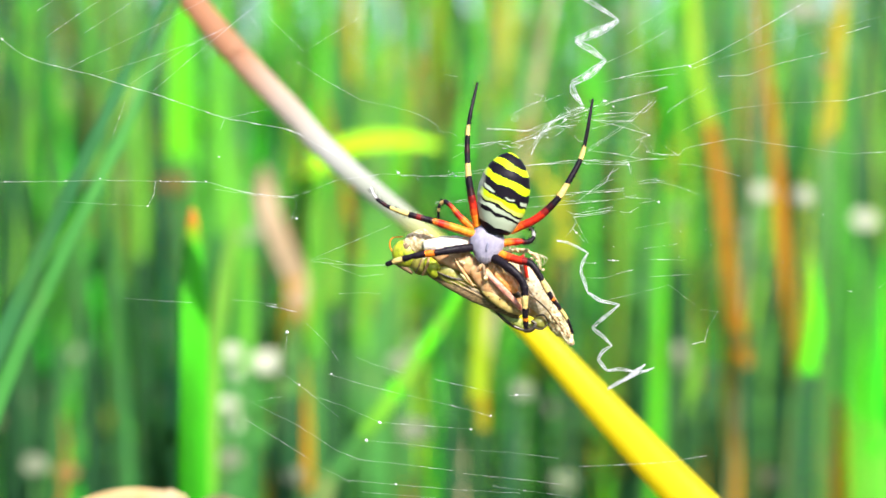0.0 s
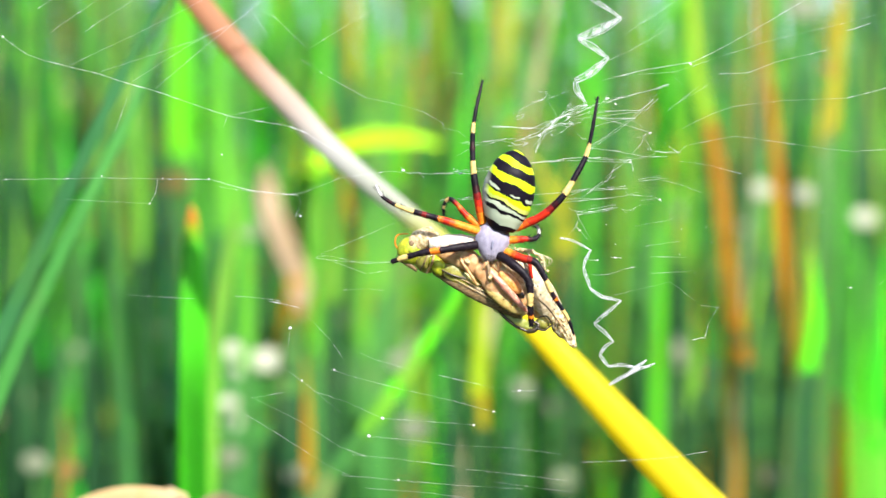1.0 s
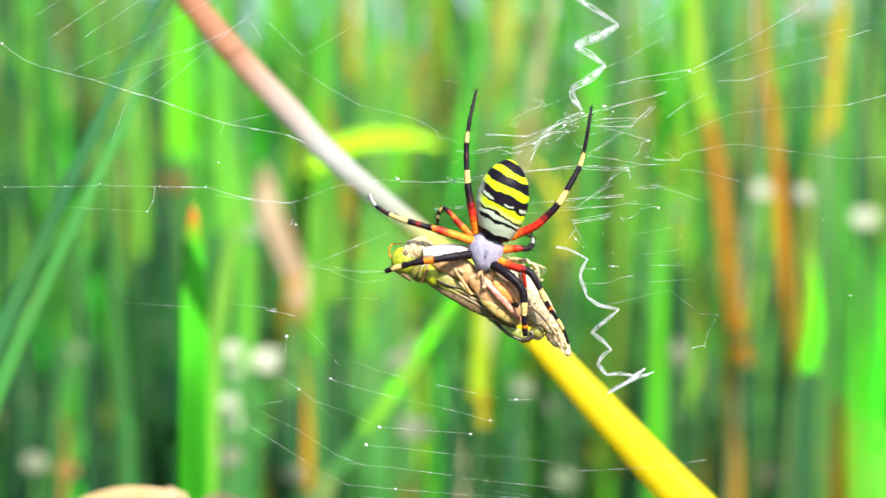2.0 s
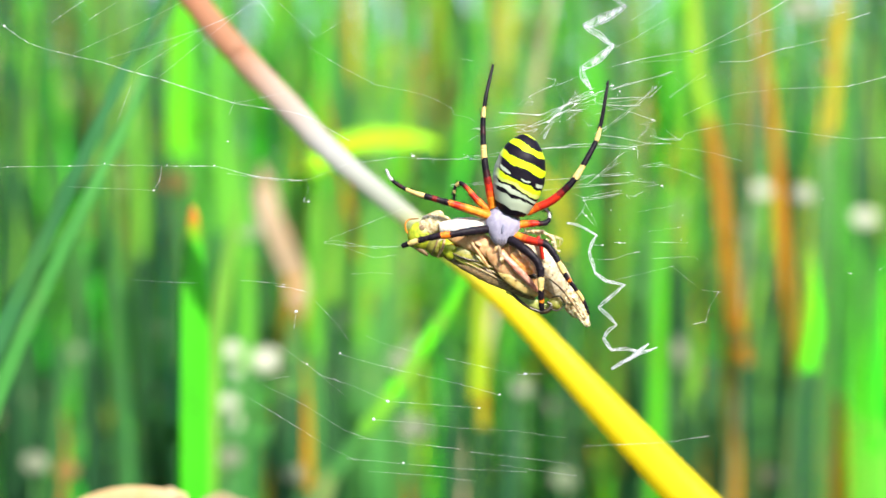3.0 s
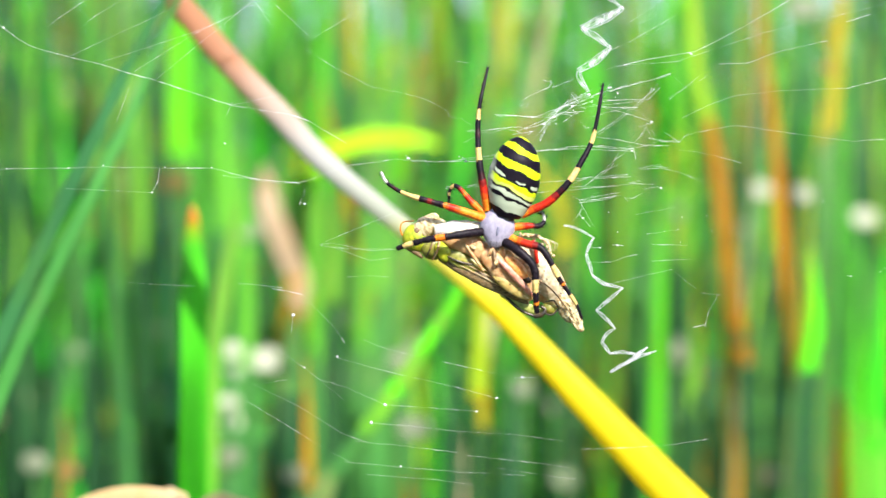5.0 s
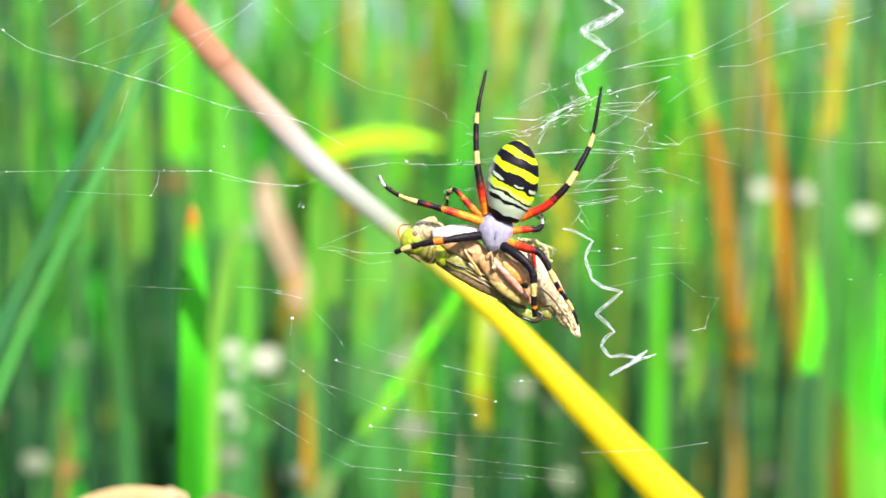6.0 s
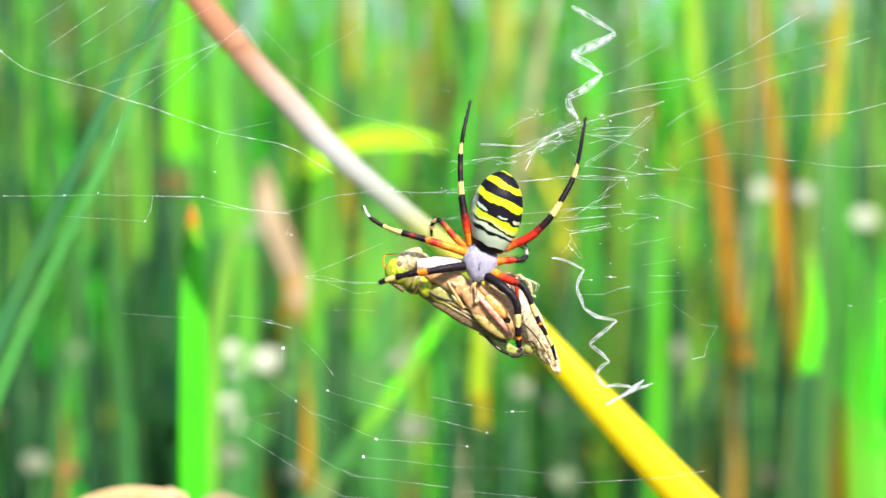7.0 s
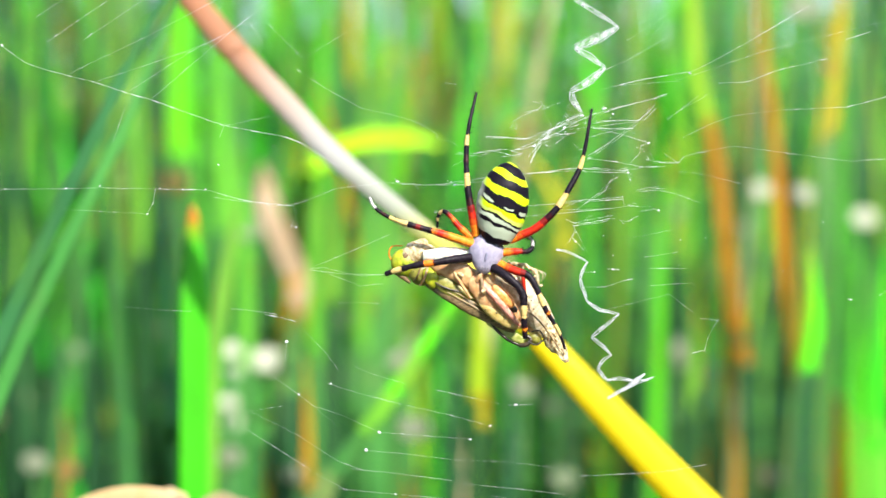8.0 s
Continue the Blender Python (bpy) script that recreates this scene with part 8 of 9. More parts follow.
def leg(thick, points, colours, cuts=(0.42, 0.72), label="banded leg, orange-red at its root", taper=0.78):
    """A jointed leg: points in millimetres from the waist; colours: (end of band, letter) along its whole length."""
    line = curve_through([spot(*p) for p in points], 9)
    lengths = [0.0]
    for a, b in zip(line, line[1:]):
        lengths.append(lengths[-1] + (b - a).length)
    whole = lengths[-1]
    colours = graded(colours)
    fractions = [s / whole for s in lengths]
    parent, start, root = spider, 0, None
    for name, cut in (("leg", cuts[0]), ("shin", cuts[1]), ("foot", 1.0)):
        stop = max(i for i, f in enumerate(fractions) if f <= cut + 1e-6)
        piece = line[start:stop + 1]
        f0, f1 = fractions[start], fractions[stop]
        bands = [((e - f0) / (f1 - f0), SLOT[c]) for e, c in colours if e > f0 + 1e-6]
        swell = lambda f: thick * (1.08 - taper * (f0 + (f1 - f0) * f)) * (1 + 0.12 * math.sin(math.pi * min(1, f * 1.05)) + 0.14 * noise.noise((f * 7, thick * 90000 + start, 0)))
        fine = curve_through(piece, 3)
        bm = bmesh.new()
        sweep(bm, fine, swell, swell, 12, slots=bands, ragged=0.035)
        spikes = bmesh.new()
        rng = random.Random(len(spider.children) * 7 + start)
        for k in range(40):
            i = rng.randrange(1, len(fine) - 1)
            d = Vector((rng.gauss(0, 1), rng.gauss(0, 0.6), rng.gauss(0, 1))).normalized()
            out = fine[i] + d * swell(i / len(fine)) * 0.8
            sweep(spikes, [out, out + d * 0.0006 + (fine[i + 1] - fine[i]).normalized() * 0.00035], lambda f: 0.000045 * (1.1 - f), lambda f: 0.000045 * (1.1 - f), 3)
        ob = part(name, bm, LEG_SKIN, parent, label if name == "leg" else "")
        if name == "leg":
            parent = root = ob
        tagged(part("bristle", spikes, M["black"], parent), kind="stuff")
        start = stop
    return root, line[0]


def build_legs():
    # points are millimetres to the right, up, and to the front
    leg(0.00058, [(-1.74, 1.94, 0.3), (-2.44, 5.2, 1.2), (-3.13, 9.67, 1.2), (-3.29, 14.86, 0.6), (-2.86, 18.77, 0.2), (-1.71, 23.91, -1.5)],
        [(0.1, "A"), (0.19, "R"), (0.26, "D"), (0.345, "K"), (0.43, "C"), (0.5, "K"), (0.56, "D"), (0.62, "K"), (0.69, "C"), (1, "K")])
    leg(0.0006, [(3.27, 1.25, 0.2), (6.86, 2.79, 0.9), (8.99, 4.5, 1.4), (10.7, 6.39, 1.6), (12.44, 9.24, 1.2), (14.03, 12.28, 0.6), (14.92, 15.75, 0.2), (15.45, 18.78, 0), (15.97, 21.37, -1.2)],
        [(0.07, "A"), (0.24, "R"), (0.3, "D"), (0.36, "K"), (0.45, "C"), (0.62, "K"), (0.7, "C"), (1, "K")])
    leg(0.00062, [(-2, 0.56, 0.3), (-5.19, 1.58, 1.2), (-8.2, 2.53, 1.5), (-11.21, 3.39, 1.4), (-13.8, 4.17, 1), (-15.96, 5.21, 0.6), (-17.44, 6.43, 0.2), (-18.08, 7.75, -0.8)],
        [(0.26, "A"), (0.34, "R"), (0.38, "A"), (0.47, "K"), (0.5, "R"), (0.58, "K"), (0.74, "C"), (0.79, "K"), (0.81, "A"), (0.88, "K"), (1, "P")])
    leg(0.00052, [(-2.34, 1.51, -0.1), (-4.32, 3.24, 0), (-5.79, 4.97, -0.2), (-6.83, 5.67, -0.6), (-7.61, 4.9, -1.2), (-7.7, 3.18, -2)],
        [(0.25, "A"), (0.4, "R"), (0.48, "A"), (0.56, "R"), (0.66, "K"), (0.74, "C"), (0.82, "K"), (0.88, "C"), (1, "K")], (0.5, 0.75))
    leg(0.00058, [(-2.35, -1.34, 0.6), (-5.63, -1.77, 2.2), (-8.2, -2.2, 2.6), (-10.77, -2.54, 2.4), (-13.18, -3.15, 1.8), (-15.61, -3.93, 0.8)],
        [(0.44, "K"), (0.56, "A"), (0.8, "K"), (0.92, "C"), (1, "K")], taper=0.45)
    leg(0.00054, [(2.15, -0.65, 0.2), (4.73, -0.48, 0.4), (6.12, -0.48, 0.2), (6.83, 0.22, -0.3), (6.76, 1.26, -0.8), (6.17, 1.78, -1.2)],
        [(0.22, "A"), (0.42, "R"), (0.5, "D"), (0.72, "K"), (1, "P")], (0.5, 0.75))
    leg(0.00066, [(0.58, -2.81, 0.8), (2.51, -4.09, 2.4), (4.46, -5.79, 3), (5.32, -7.5, 3), (5.42, -10.51, 2.6), (5.63, -13.71, 1.6)],
        [(0.62, "K"), (0.76, "C"), (0.86, "K"), (0.91, "A"), (1, "K")], (0.45, 0.75), "thick black leg with cream rings", taper=0.5)
    return leg(0.0006, [(1.54, -2.38, 0.4), (4.26, -3.23, 1.6), (6.21, -3.74, 2.2), (7.65, -5.63, 2.4), (9.12, -8.37, 2.2), (10.69, -10.53, 1.8), (11.91, -12.35, 1.4), (12.82, -14.44, 0.6)],
        [(0.1, "A"), (0.24, "R"), (0.27, "D"), (0.47, "K"), (0.58, "C"), (0.63, "K"), (0.67, "A"), (0.76, "K"), (0.86, "C"), (1, "K")])


build_abdomen()
build_shield()
hind_leg, hind_joint = build_legs()

# ---- prey ----
PREY_AT = Vector((0.0062, -0.0004, 0.6942))
prey = thing("grasshopper", "dead tan and green grasshopper wrapped in silk", "grasshopper", PREY_AT)


def build_prey():
    # places in millimetres to the right, up and to the front
    made = {}

    def put(name, bm, skin, label):
        owner = made["head"] if name in ("eye", "antenna", "jaw", "crown") else prey
        made[name] = part(name, bm, M[skin], owner, label)

    def limb(name, skin, label, halves, flat, points, rough):
        """A tapering piece along a line; halves: its half width in millimetres at even steps."""
        line = curve_through([Vector((u, -d, v)) / 1000 for u, v, d in points], 12)
        steps = [k / (len(halves) - 1) for k in range(len(halves))]
        wide = lambda f: float(np.interp(f, steps, halves)) / 1000
        bm = bmesh.new()
        sweep(bm, line, wide, lambda f: wide(f) * flat, 22 if max(halves) > 0.6 else 8)
        if rough:
            for v in bm.verts:
                v.co += Vector((noise.noise(v.co * 700), noise.noise(v.co * 800 + Vector((5, 0, 0))), noise.noise(v.co * 900))) * 0.0008 * rough
                v.co += Vector((noise.noise(v.co * 2600), noise.noise(v.co * 2500 + Vector((5, 0, 0))), noise.noise(v.co * 2400))) * (0.00012 if rough > 0.25 else 0.00003)
        put(name, bm, skin, label)

    def lump(name, skin, label, at, sizes, turn, knobby):
        """A rounded piece; its sizes are half its length, depth and height, and turn tips its right end down."""
        bm = bmesh.new()
        ball(bm, Vector((at[0], -at[2], at[1])) / 1000, [s / 1000 for s in sizes], Matrix.Rotation(radians(turn), 3, "Y"), 30 if knobby > 0.35 else 18, 22 if knobby > 0.35 else 12, knobby)
        if knobby > 0.35:
            for v in bm.verts:
                v.co += Vector((noise.noise(v.co * 1900), noise.noise(v.co * 2100 + Vector((5, 0, 0))), noise.noise(v.co * 2300))) * 0.0004
        put(name, bm, skin, label)

    limb("body", "hide", "pinkish tan body", (1.22, 2.1, 2.62, 2.62, 2.18, 1.05), 0.8, [(-11.61, 5.02, 0), (-8.29, 3.88, 0), (-2.19, 2.23, 0), (3.91, -0.65, 0), (9.61, -4.42, -0.5)], 0.08)
    lump("head", "leafy", "yellow-green head", (-11.9, 5.1, 0.7), (2.2, 1.6, 2.2), 20, 0.03)
    lump("crown", "wrap", "rounded cream crown of the head", (-10.35, 6.85, 0.75), (2.75, 1.6, 1.6), -26, 0.3)
    lump("eye", "husk", "brown oval eye", (-11.83, 6.15, 1.9), (0.44, 0.35, 0.61), 20, 0.1)
    limb("antenna", "amber", "orange thread-like feeler", (0.14, 0.12, 0.1, 0.09), 1, [(-13.68, 4.84, 0.6), (-14.38, 6.23, 0.8), (-14.03, 7.45, 0.8), (-12.38, 7.71, 0.6)], 0)
    limb("jaw", "husk", "brown jaw", (0.26, 0.44, 0.26), 1, [(-13.51, 3.62, 0.6), (-12.11, 2.93, 0.9), (-10.9, 2.06, 0.8)], 0)
    limb("collar", "olive", "olive ridged collar plate", (1.5, 1.8, 1.95, 1.7), 0.85, [(-10.73, 4.23, 0.4), (-9.85, 3.89, 0.7), (-9.16, 3.62, 0.7), (-8.29, 3.27, 0.4)], 0.15)
    limb("ridge", "husk", "", (0.1, 0.14, 0.1), 1, [(-9.14, 5.37, 2.5), (-9.66, 3.64, 2.9), (-10.45, 2.07, 2)], 0)
    limb("ridge", "hide", "", (0.17, 0.21, 0.16), 1, [(-8.27, 5.02, 2.9), (-8.62, 3.3, 3.2), (-9.4, 1.73, 2.4)], 0)
    limb("flank", "leafy", "bright green side of the collar", (0.5, 1.0, 1.1, 0.7), 0.45, [(-8.45, 4.41, 2.2), (-8.1, 3.55, 2.7), (-7.58, 2.69, 2.7), (-6.89, 1.73, 2.2)], 0.12)
    limb("flank", "hide", "smooth pinkish back plate", (0.9, 1.55, 1.75, 1.6, 1.0), 0.42, [(-7.9, 5.5, 2), (-6.2, 5.1, 2.5), (-4.2, 4.5, 2.8), (-2.4, 3.5, 2.7), (-0.9, 2.3, 2.3)], 0.06)
    limb("flank", "olive", "olive green flank", (0.44, 1.13, 1.22, 1.05, 0.44), 0.35, [(-7.76, 2.94, 2), (-6.2, 2.34, 2.6), (-4.47, 1.39, 2.4), (-2.74, 0.69, 2.4), (-0.92, -0, 2.2)], 0.1)
    limb("seam", "horn", "", (0.1, 0.17, 0.1), 1, [(-7.58, 2.6, 2.8), (-5.68, 1.66, 3.1), (-3.26, 1.05, 2.9)], 0)
    limb("wing", "bark", "grey-brown folded wing", (0.35, 0.96, 1.13, 1.05, 0.7, 0.26), 0.6, [(-8.46, 2.07, 1.4), (-5.25, 0.69, 1.9), (-1.78, -1.04, 2.1), (1.25, -2.61, 2), (3.86, -4, 1.6), (5.44, -4.71, 1.2)], 0.1)
    limb("vein", "wing", "pale vein", (0.06, 0.08, 0.06), 1, [(-6.98, 1.73, 2.4), (-2.66, -0.25, 3), (2.1, -2.76, 2.8)], 0.05)
    limb("vein", "wing", "pale vein", (0.06, 0.08, 0.06), 1, [(-6.46, 1.99, 2.4), (-2.14, 0.1, 3), (2.36, -2.32, 2.8)], 0.05)
    limb("vein", "wing", "pale vein", (0.06, 0.08, 0.06), 1, [(-5.94, 2.25, 2.4), (-1.62, 0.44, 3), (2.62, -1.89, 2.8)], 0.05)
    limb("thigh", "hide", "speckled tan thigh", (0.79, 1.48, 1.75, 1.57, 1.13, 0.52), 0.55, [(-2.22, 3.64, 2.4), (-0.5, 2.17, 3), (1.05, 0.45, 3.2), (2.78, -1.28, 3), (4.52, -2.76, 2.6), (6.1, -3.9, 2)], 0.06)
    limb("belly", "khaki", "olive underside of the thigh", (0.26, 0.7, 0.87, 0.7, 0.35), 0.5, [(-0.68, 0.36, 3.2), (0.87, -1.01, 3.6), (2.6, -2.31, 3.5), (4.34, -3.44, 3), (5.74, -4.15, 2.4)], 0.08)
    limb("hind_thigh", "pinkish", "pinkish ridge of the hind thigh", (0.26, 0.52, 0.57, 0.44, 0.26), 0.8, [(-0, 2.44, 4.2), (1.71, 0.9, 4.6), (3.43, -0.82, 4.4), (5, -2.56, 3.8), (6.07, -3.62, 3)], 0.05)
    limb("hind_thigh", "wing", "cream upper thigh", (0.44, 0.7, 0.7, 0.35), 0.5, [(0.19, 3.9, 3), (1.39, 3.13, 3.5), (2.42, 2.27, 3.6), (3.3, 1.4, 3.2)], 0.08)
    lump("hind_thigh", "salmon", "orange hind thigh", (3.4, 0.75, 4.1), (2.3, 0.8, 1.0), 43, 0.05)
    lump("knee", "horn", "dark knee", (5.02, -1.11, 3.2), (0.79, 0.61, 0.52), 36, 0.1)
    limb("silk_wrap", "gauze", "white silk laid over the back", (0.75, 1.3, 1.35, 0.9), 0.5, [(-9.1, 6.3, 2.4), (-6.5, 6.45, 2.9), (-4.1, 6.5, 3), (-1.5, 6.6, 2.6)], 0.12)
    limb("silk_wrap", "white", "white silk wrapped round the wing tips", (0.7, 1.66, 2.18, 2.27, 1.75), 0.45, [(2.33, 3.97, 0.6), (5.19, 2.41, 1), (7.35, 0.24, 1.2), (8.91, -1.93, 1.2), (10.14, -3.5, 1)], 0.09)
    limb("silk_wrap", "wrap", "ragged cream silk round the hind end", (0.87, 1.4, 1.57, 1.31, 0.96, 0.35), 0.5, [(8.68, -2.38, 0.6), (9.97, -3.68, 0.9), (11.19, -5.07, 0.9), (12.34, -6.56, 0.6), (13.31, -7.87, 0.4), (13.93, -9.01, 0.2)], 0.5)
    limb("vein", "husk", "", (0.13, 0.13, 0.09), 1, [(6.84, -1.02, 3.2), (9.43, -3.18, 3), (12.54, -7.13, 1.6)], 0)
    limb("membrane", "membrane", "thin yellow-green wing skin", (0.26, 0.52, 0.61, 0.35), 0.4, [(1.11, -3.51, 0.6), (3.88, -4.72, 1), (6.49, -5.85, 1), (8.68, -6.3, 0.6)], 0.2)
    lump("knee", "olive", "dark-rimmed green knee", (8.64, -5.49, 1.4), (1.13, 0.7, 0.87), 25, 0.06)
    limb("rim", "horn", "", (0.11, 0.14, 0.11), 1, [(7.49, -6.07, 2), (8.87, -6.5, 2.2), (10.09, -5.55, 2)], 0)
    limb("rim", "horn", "", (0.11, 0.13, 0.1), 1, [(8, -4.5, 2.3), (9.2, -4.32, 2.5), (9.91, -5.2, 2.2)], 0)
    limb("shin", "horn", "thin black bent shin", (0.19, 0.23, 0.23, 0.21), 1, [(1.54, -3.24, 0.9), (2.83, -4.71, 1.2), (4.56, -6.01, 1.4), (6.47, -6.79, 1.4)], 0)
    limb("foot", "horn", "", (0.35, 0.39, 0.31, 0.22), 1, [(6.29, -6.78, 1.6), (7.41, -6.51, 1.8), (8.02, -5.73, 1.8), (7.33, -5.21, 1.8)], 0)
    limb("front_leg", "hide", "", (0.24, 0.28, 0.24, 0.17), 1, [(-4.82, 4.85, 3), (-3.79, 3.3, 3.6), (-2.58, 1.58, 3.6), (-1.54, 0.11, 3.4)], 0)
    limb("front_leg", "husk", "", (0.26, 0.3, 0.26, 0.17), 1, [(-0.51, 3.99, 3.4), (-0, 2.96, 4.2), (0.16, 1.76, 4.4), (0.43, 0.72, 4.2)], 0)
    limb("red_shin", "red", "red bent shin", (0.26, 0.31, 0.26), 1, [(5.92, 4.85, 2.2), (6.34, 3.46, 2.6), (6.69, 1.39, 2.4)], 0)
    limb("silk_wrap", "wrap", "fluffy loop of cream silk", (0.17, 0.31, 0.37, 0.23), 0.8, [(2.87, 5.1, 0.1), (5.99, 5.8, 0.5), (7.99, 4.76, 0.6), (8.96, 2.75, 0.2)], 0.35)
    limb("silk_wrap", "wrap", "loose loops of cream silk", (0.07, 0.06, 0.05), 1, [(2.6, 5.02, 0.2), (5.81, 5.89, 0.6), (7.63, 4.76, 0.7), (8.61, 2.75, 0.3)], 0.3)
    limb("silk_wrap", "wrap", "loose loops of cream silk", (0.07, 0.06, 0.05), 1, [(3.47, 5.1, 0.2), (6.51, 5.63, 0.6), (8.16, 4.63, 0.7), (8.87, 2.93, 0.3)], 0.3)
    limb("silk_wrap", "wrap", "loose loops of cream silk", (0.07, 0.06, 0.05), 1, [(4.34, 5.19, 0.2), (7.2, 5.36, 0.6), (8.68, 4.51, 0.7), (9.13, 3.1, 0.3)], 0.3)
    limb("silk_wrap", "wrap", "loose loops of cream silk", (0.07, 0.06, 0.05), 1, [(5.22, 5.28, 0.2), (7.9, 5.1, 0.6), (9.2, 4.39, 0.7), (9.39, 3.27, 0.3)], 0.3)
    limb("silk_wrap", "wrap", "loose loops of cream silk", (0.07, 0.06, 0.05), 1, [(6.09, 5.36, 0.2), (8.6, 4.84, 0.6), (9.72, 4.27, 0.7), (9.65, 3.45, 0.3)], 0.3)
    limb("silk_wrap", "wrap", "frayed strand of silk", (0.11, 0.1, 0.05), 1, [(10.28, -4.18, 1.6), (10.62, -4.86, 1.9), (10.74, -5.15, 1.2)], 0.2)
    limb("silk_wrap", "wrap", "frayed strand of silk", (0.11, 0.1, 0.05), 1, [(11.06, -4.44, 1.6), (11.57, -4.95, 1.9), (11.78, -5.49, 1.2)], 0.2)
    limb("silk_wrap", "wrap", "frayed strand of silk", (0.11, 0.1, 0.05), 1, [(10.2, -4.44, 1.6), (10.01, -5.12, 1.9), (10.57, -5.32, 1.2)], 0.2)
    limb("silk_wrap", "wrap", "frayed strand of silk", (0.11, 0.1, 0.05), 1, [(10.89, -4.78, 1.6), (11.05, -5.29, 1.9), (11.69, -5.84, 1.2)], 0.2)
    limb("silk_wrap", "wrap", "frayed strand of silk", (0.11, 0.1, 0.05), 1, [(11.67, -5.39, 1.6), (12.35, -6.16, 1.9), (12.13, -6.54, 1.2)], 0.2)
    limb("silk_wrap", "wrap", "frayed strand of silk", (0.11, 0.1, 0.05), 1, [(11.76, -6.69, 1.6), (12.35, -7.46, 1.9), (12.13, -7.49, 1.2)], 0.2)
    limb("silk_wrap", "wrap", "frayed strand of silk", (0.11, 0.1, 0.05), 1, [(13.15, -6.26, 1.6), (13.56, -7.11, 1.9), (13.35, -7.23, 1.2)], 0.2)
    limb("silk_wrap", "wrap", "frayed strand of silk", (0.11, 0.1, 0.05), 1, [(12.19, -7.65, 1.6), (12.87, -8.5, 1.9), (13.17, -8.88, 1.2)], 0.2)
    limb("silk_wrap", "wrap", "frayed strand of silk", (0.11, 0.1, 0.05), 1, [(12.19, -6.78, 1.6), (12.96, -7.63, 1.9), (12.65, -7.66, 1.2)], 0.2)
    lump("silk_wrap", "wrap", "clot of cream silk", (4.06, 5.89, 0.8), (0.19, 0.21, 0.26), 17.0977, 0.3)
    lump("silk_wrap", "wrap", "clot of cream silk", (4.41, 5.63, 0.8), (0.21, 0.21, 0.16), -1.47227, 0.3)
    lump("silk_wrap", "wrap", "clot of cream silk", (5.28, 5.45, 0.8), (0.24, 0.21, 0.19), 11.457, 0.3)
    lump("silk_wrap", "wrap", "clot of cream silk", (6.24, 5.19, 0.8), (0.21, 0.21, 0.2), -29.8407, 0.3)
    lump("silk_wrap", "wrap", "clot of cream silk", (6.24, 4.84, 0.8), (0.29, 0.21, 0.16), -3.99721, 0.3)
    lump("silk_wrap", "wrap", "clot of cream silk", (7.46, 4.32, 0.8), (0.3, 0.21, 0.19), 20.7432, 0.3)
    lump("silk_wrap", "wrap", "clot of cream silk", (8.24, 3.97, 0.8), (0.2, 0.21, 0.25), 25.3712, 0.3)
    lump("silk_wrap", "wrap", "clot of cream silk", (8.67, 3.28, 0.8), (0.18, 0.21, 0.19), 1.06022, 0.3)
    lump("silk_wrap", "wrap", "clot of cream silk", (9.19, 2.58, 0.8), (0.26, 0.21, 0.23), 7.82095, 0.3)
    lump("silk_wrap", "wrap", "clot of cream silk", (-3.25, 3.7, 3.9), (0.55, 0.3, 0.36), 25, 0.25)
    lump("silk_wrap", "wrap", "clot of cream silk", (0.3, 1.35, 4.6), (0.36, 0.3, 0.5), 20, 0.25)
    lump("freckle", "horn", "", (0.17, 1.58, 4), (0.12, 0.1, 0.1), 30, 0.3)
    lump("freckle", "horn", "", (-0.69, 2.61, 4), (0.12, 0.1, 0.1), 30, 0.3)
    lump("freckle", "horn", "", (1.21, -0.31, 4), (0.12, 0.1, 0.1), 30, 0.3)
    lump("freckle", "horn", "", (2.5, -1.86, 4), (0.12, 0.1, 0.1), 30, 0.3)
    lump("freckle", "horn", "", (7.71, 0.27, 2.9), (0.12, 0.1, 0.1), 30, 0.3)
    lump("freckle", "horn", "", (8.14, -1.03, 2.9), (0.12, 0.1, 0.1), 30, 0.3)
    lump("freckle", "horn", "", (6.85, 0.96, 2.9), (0.12, 0.1, 0.1), 30, 0.3)
    lump("freckle", "horn", "", (3.79, -2.72, 4), (0.12, 0.1, 0.1), 30, 0.3)
    lump("freckle", "horn", "", (0.77, -1.43, 4), (0.12, 0.1, 0.1), 30, 0.3)
    lump("freckle", "horn", "", (10.3, -3.19, 2.9), (0.12, 0.1, 0.1), 30, 0.3)


build_prey()


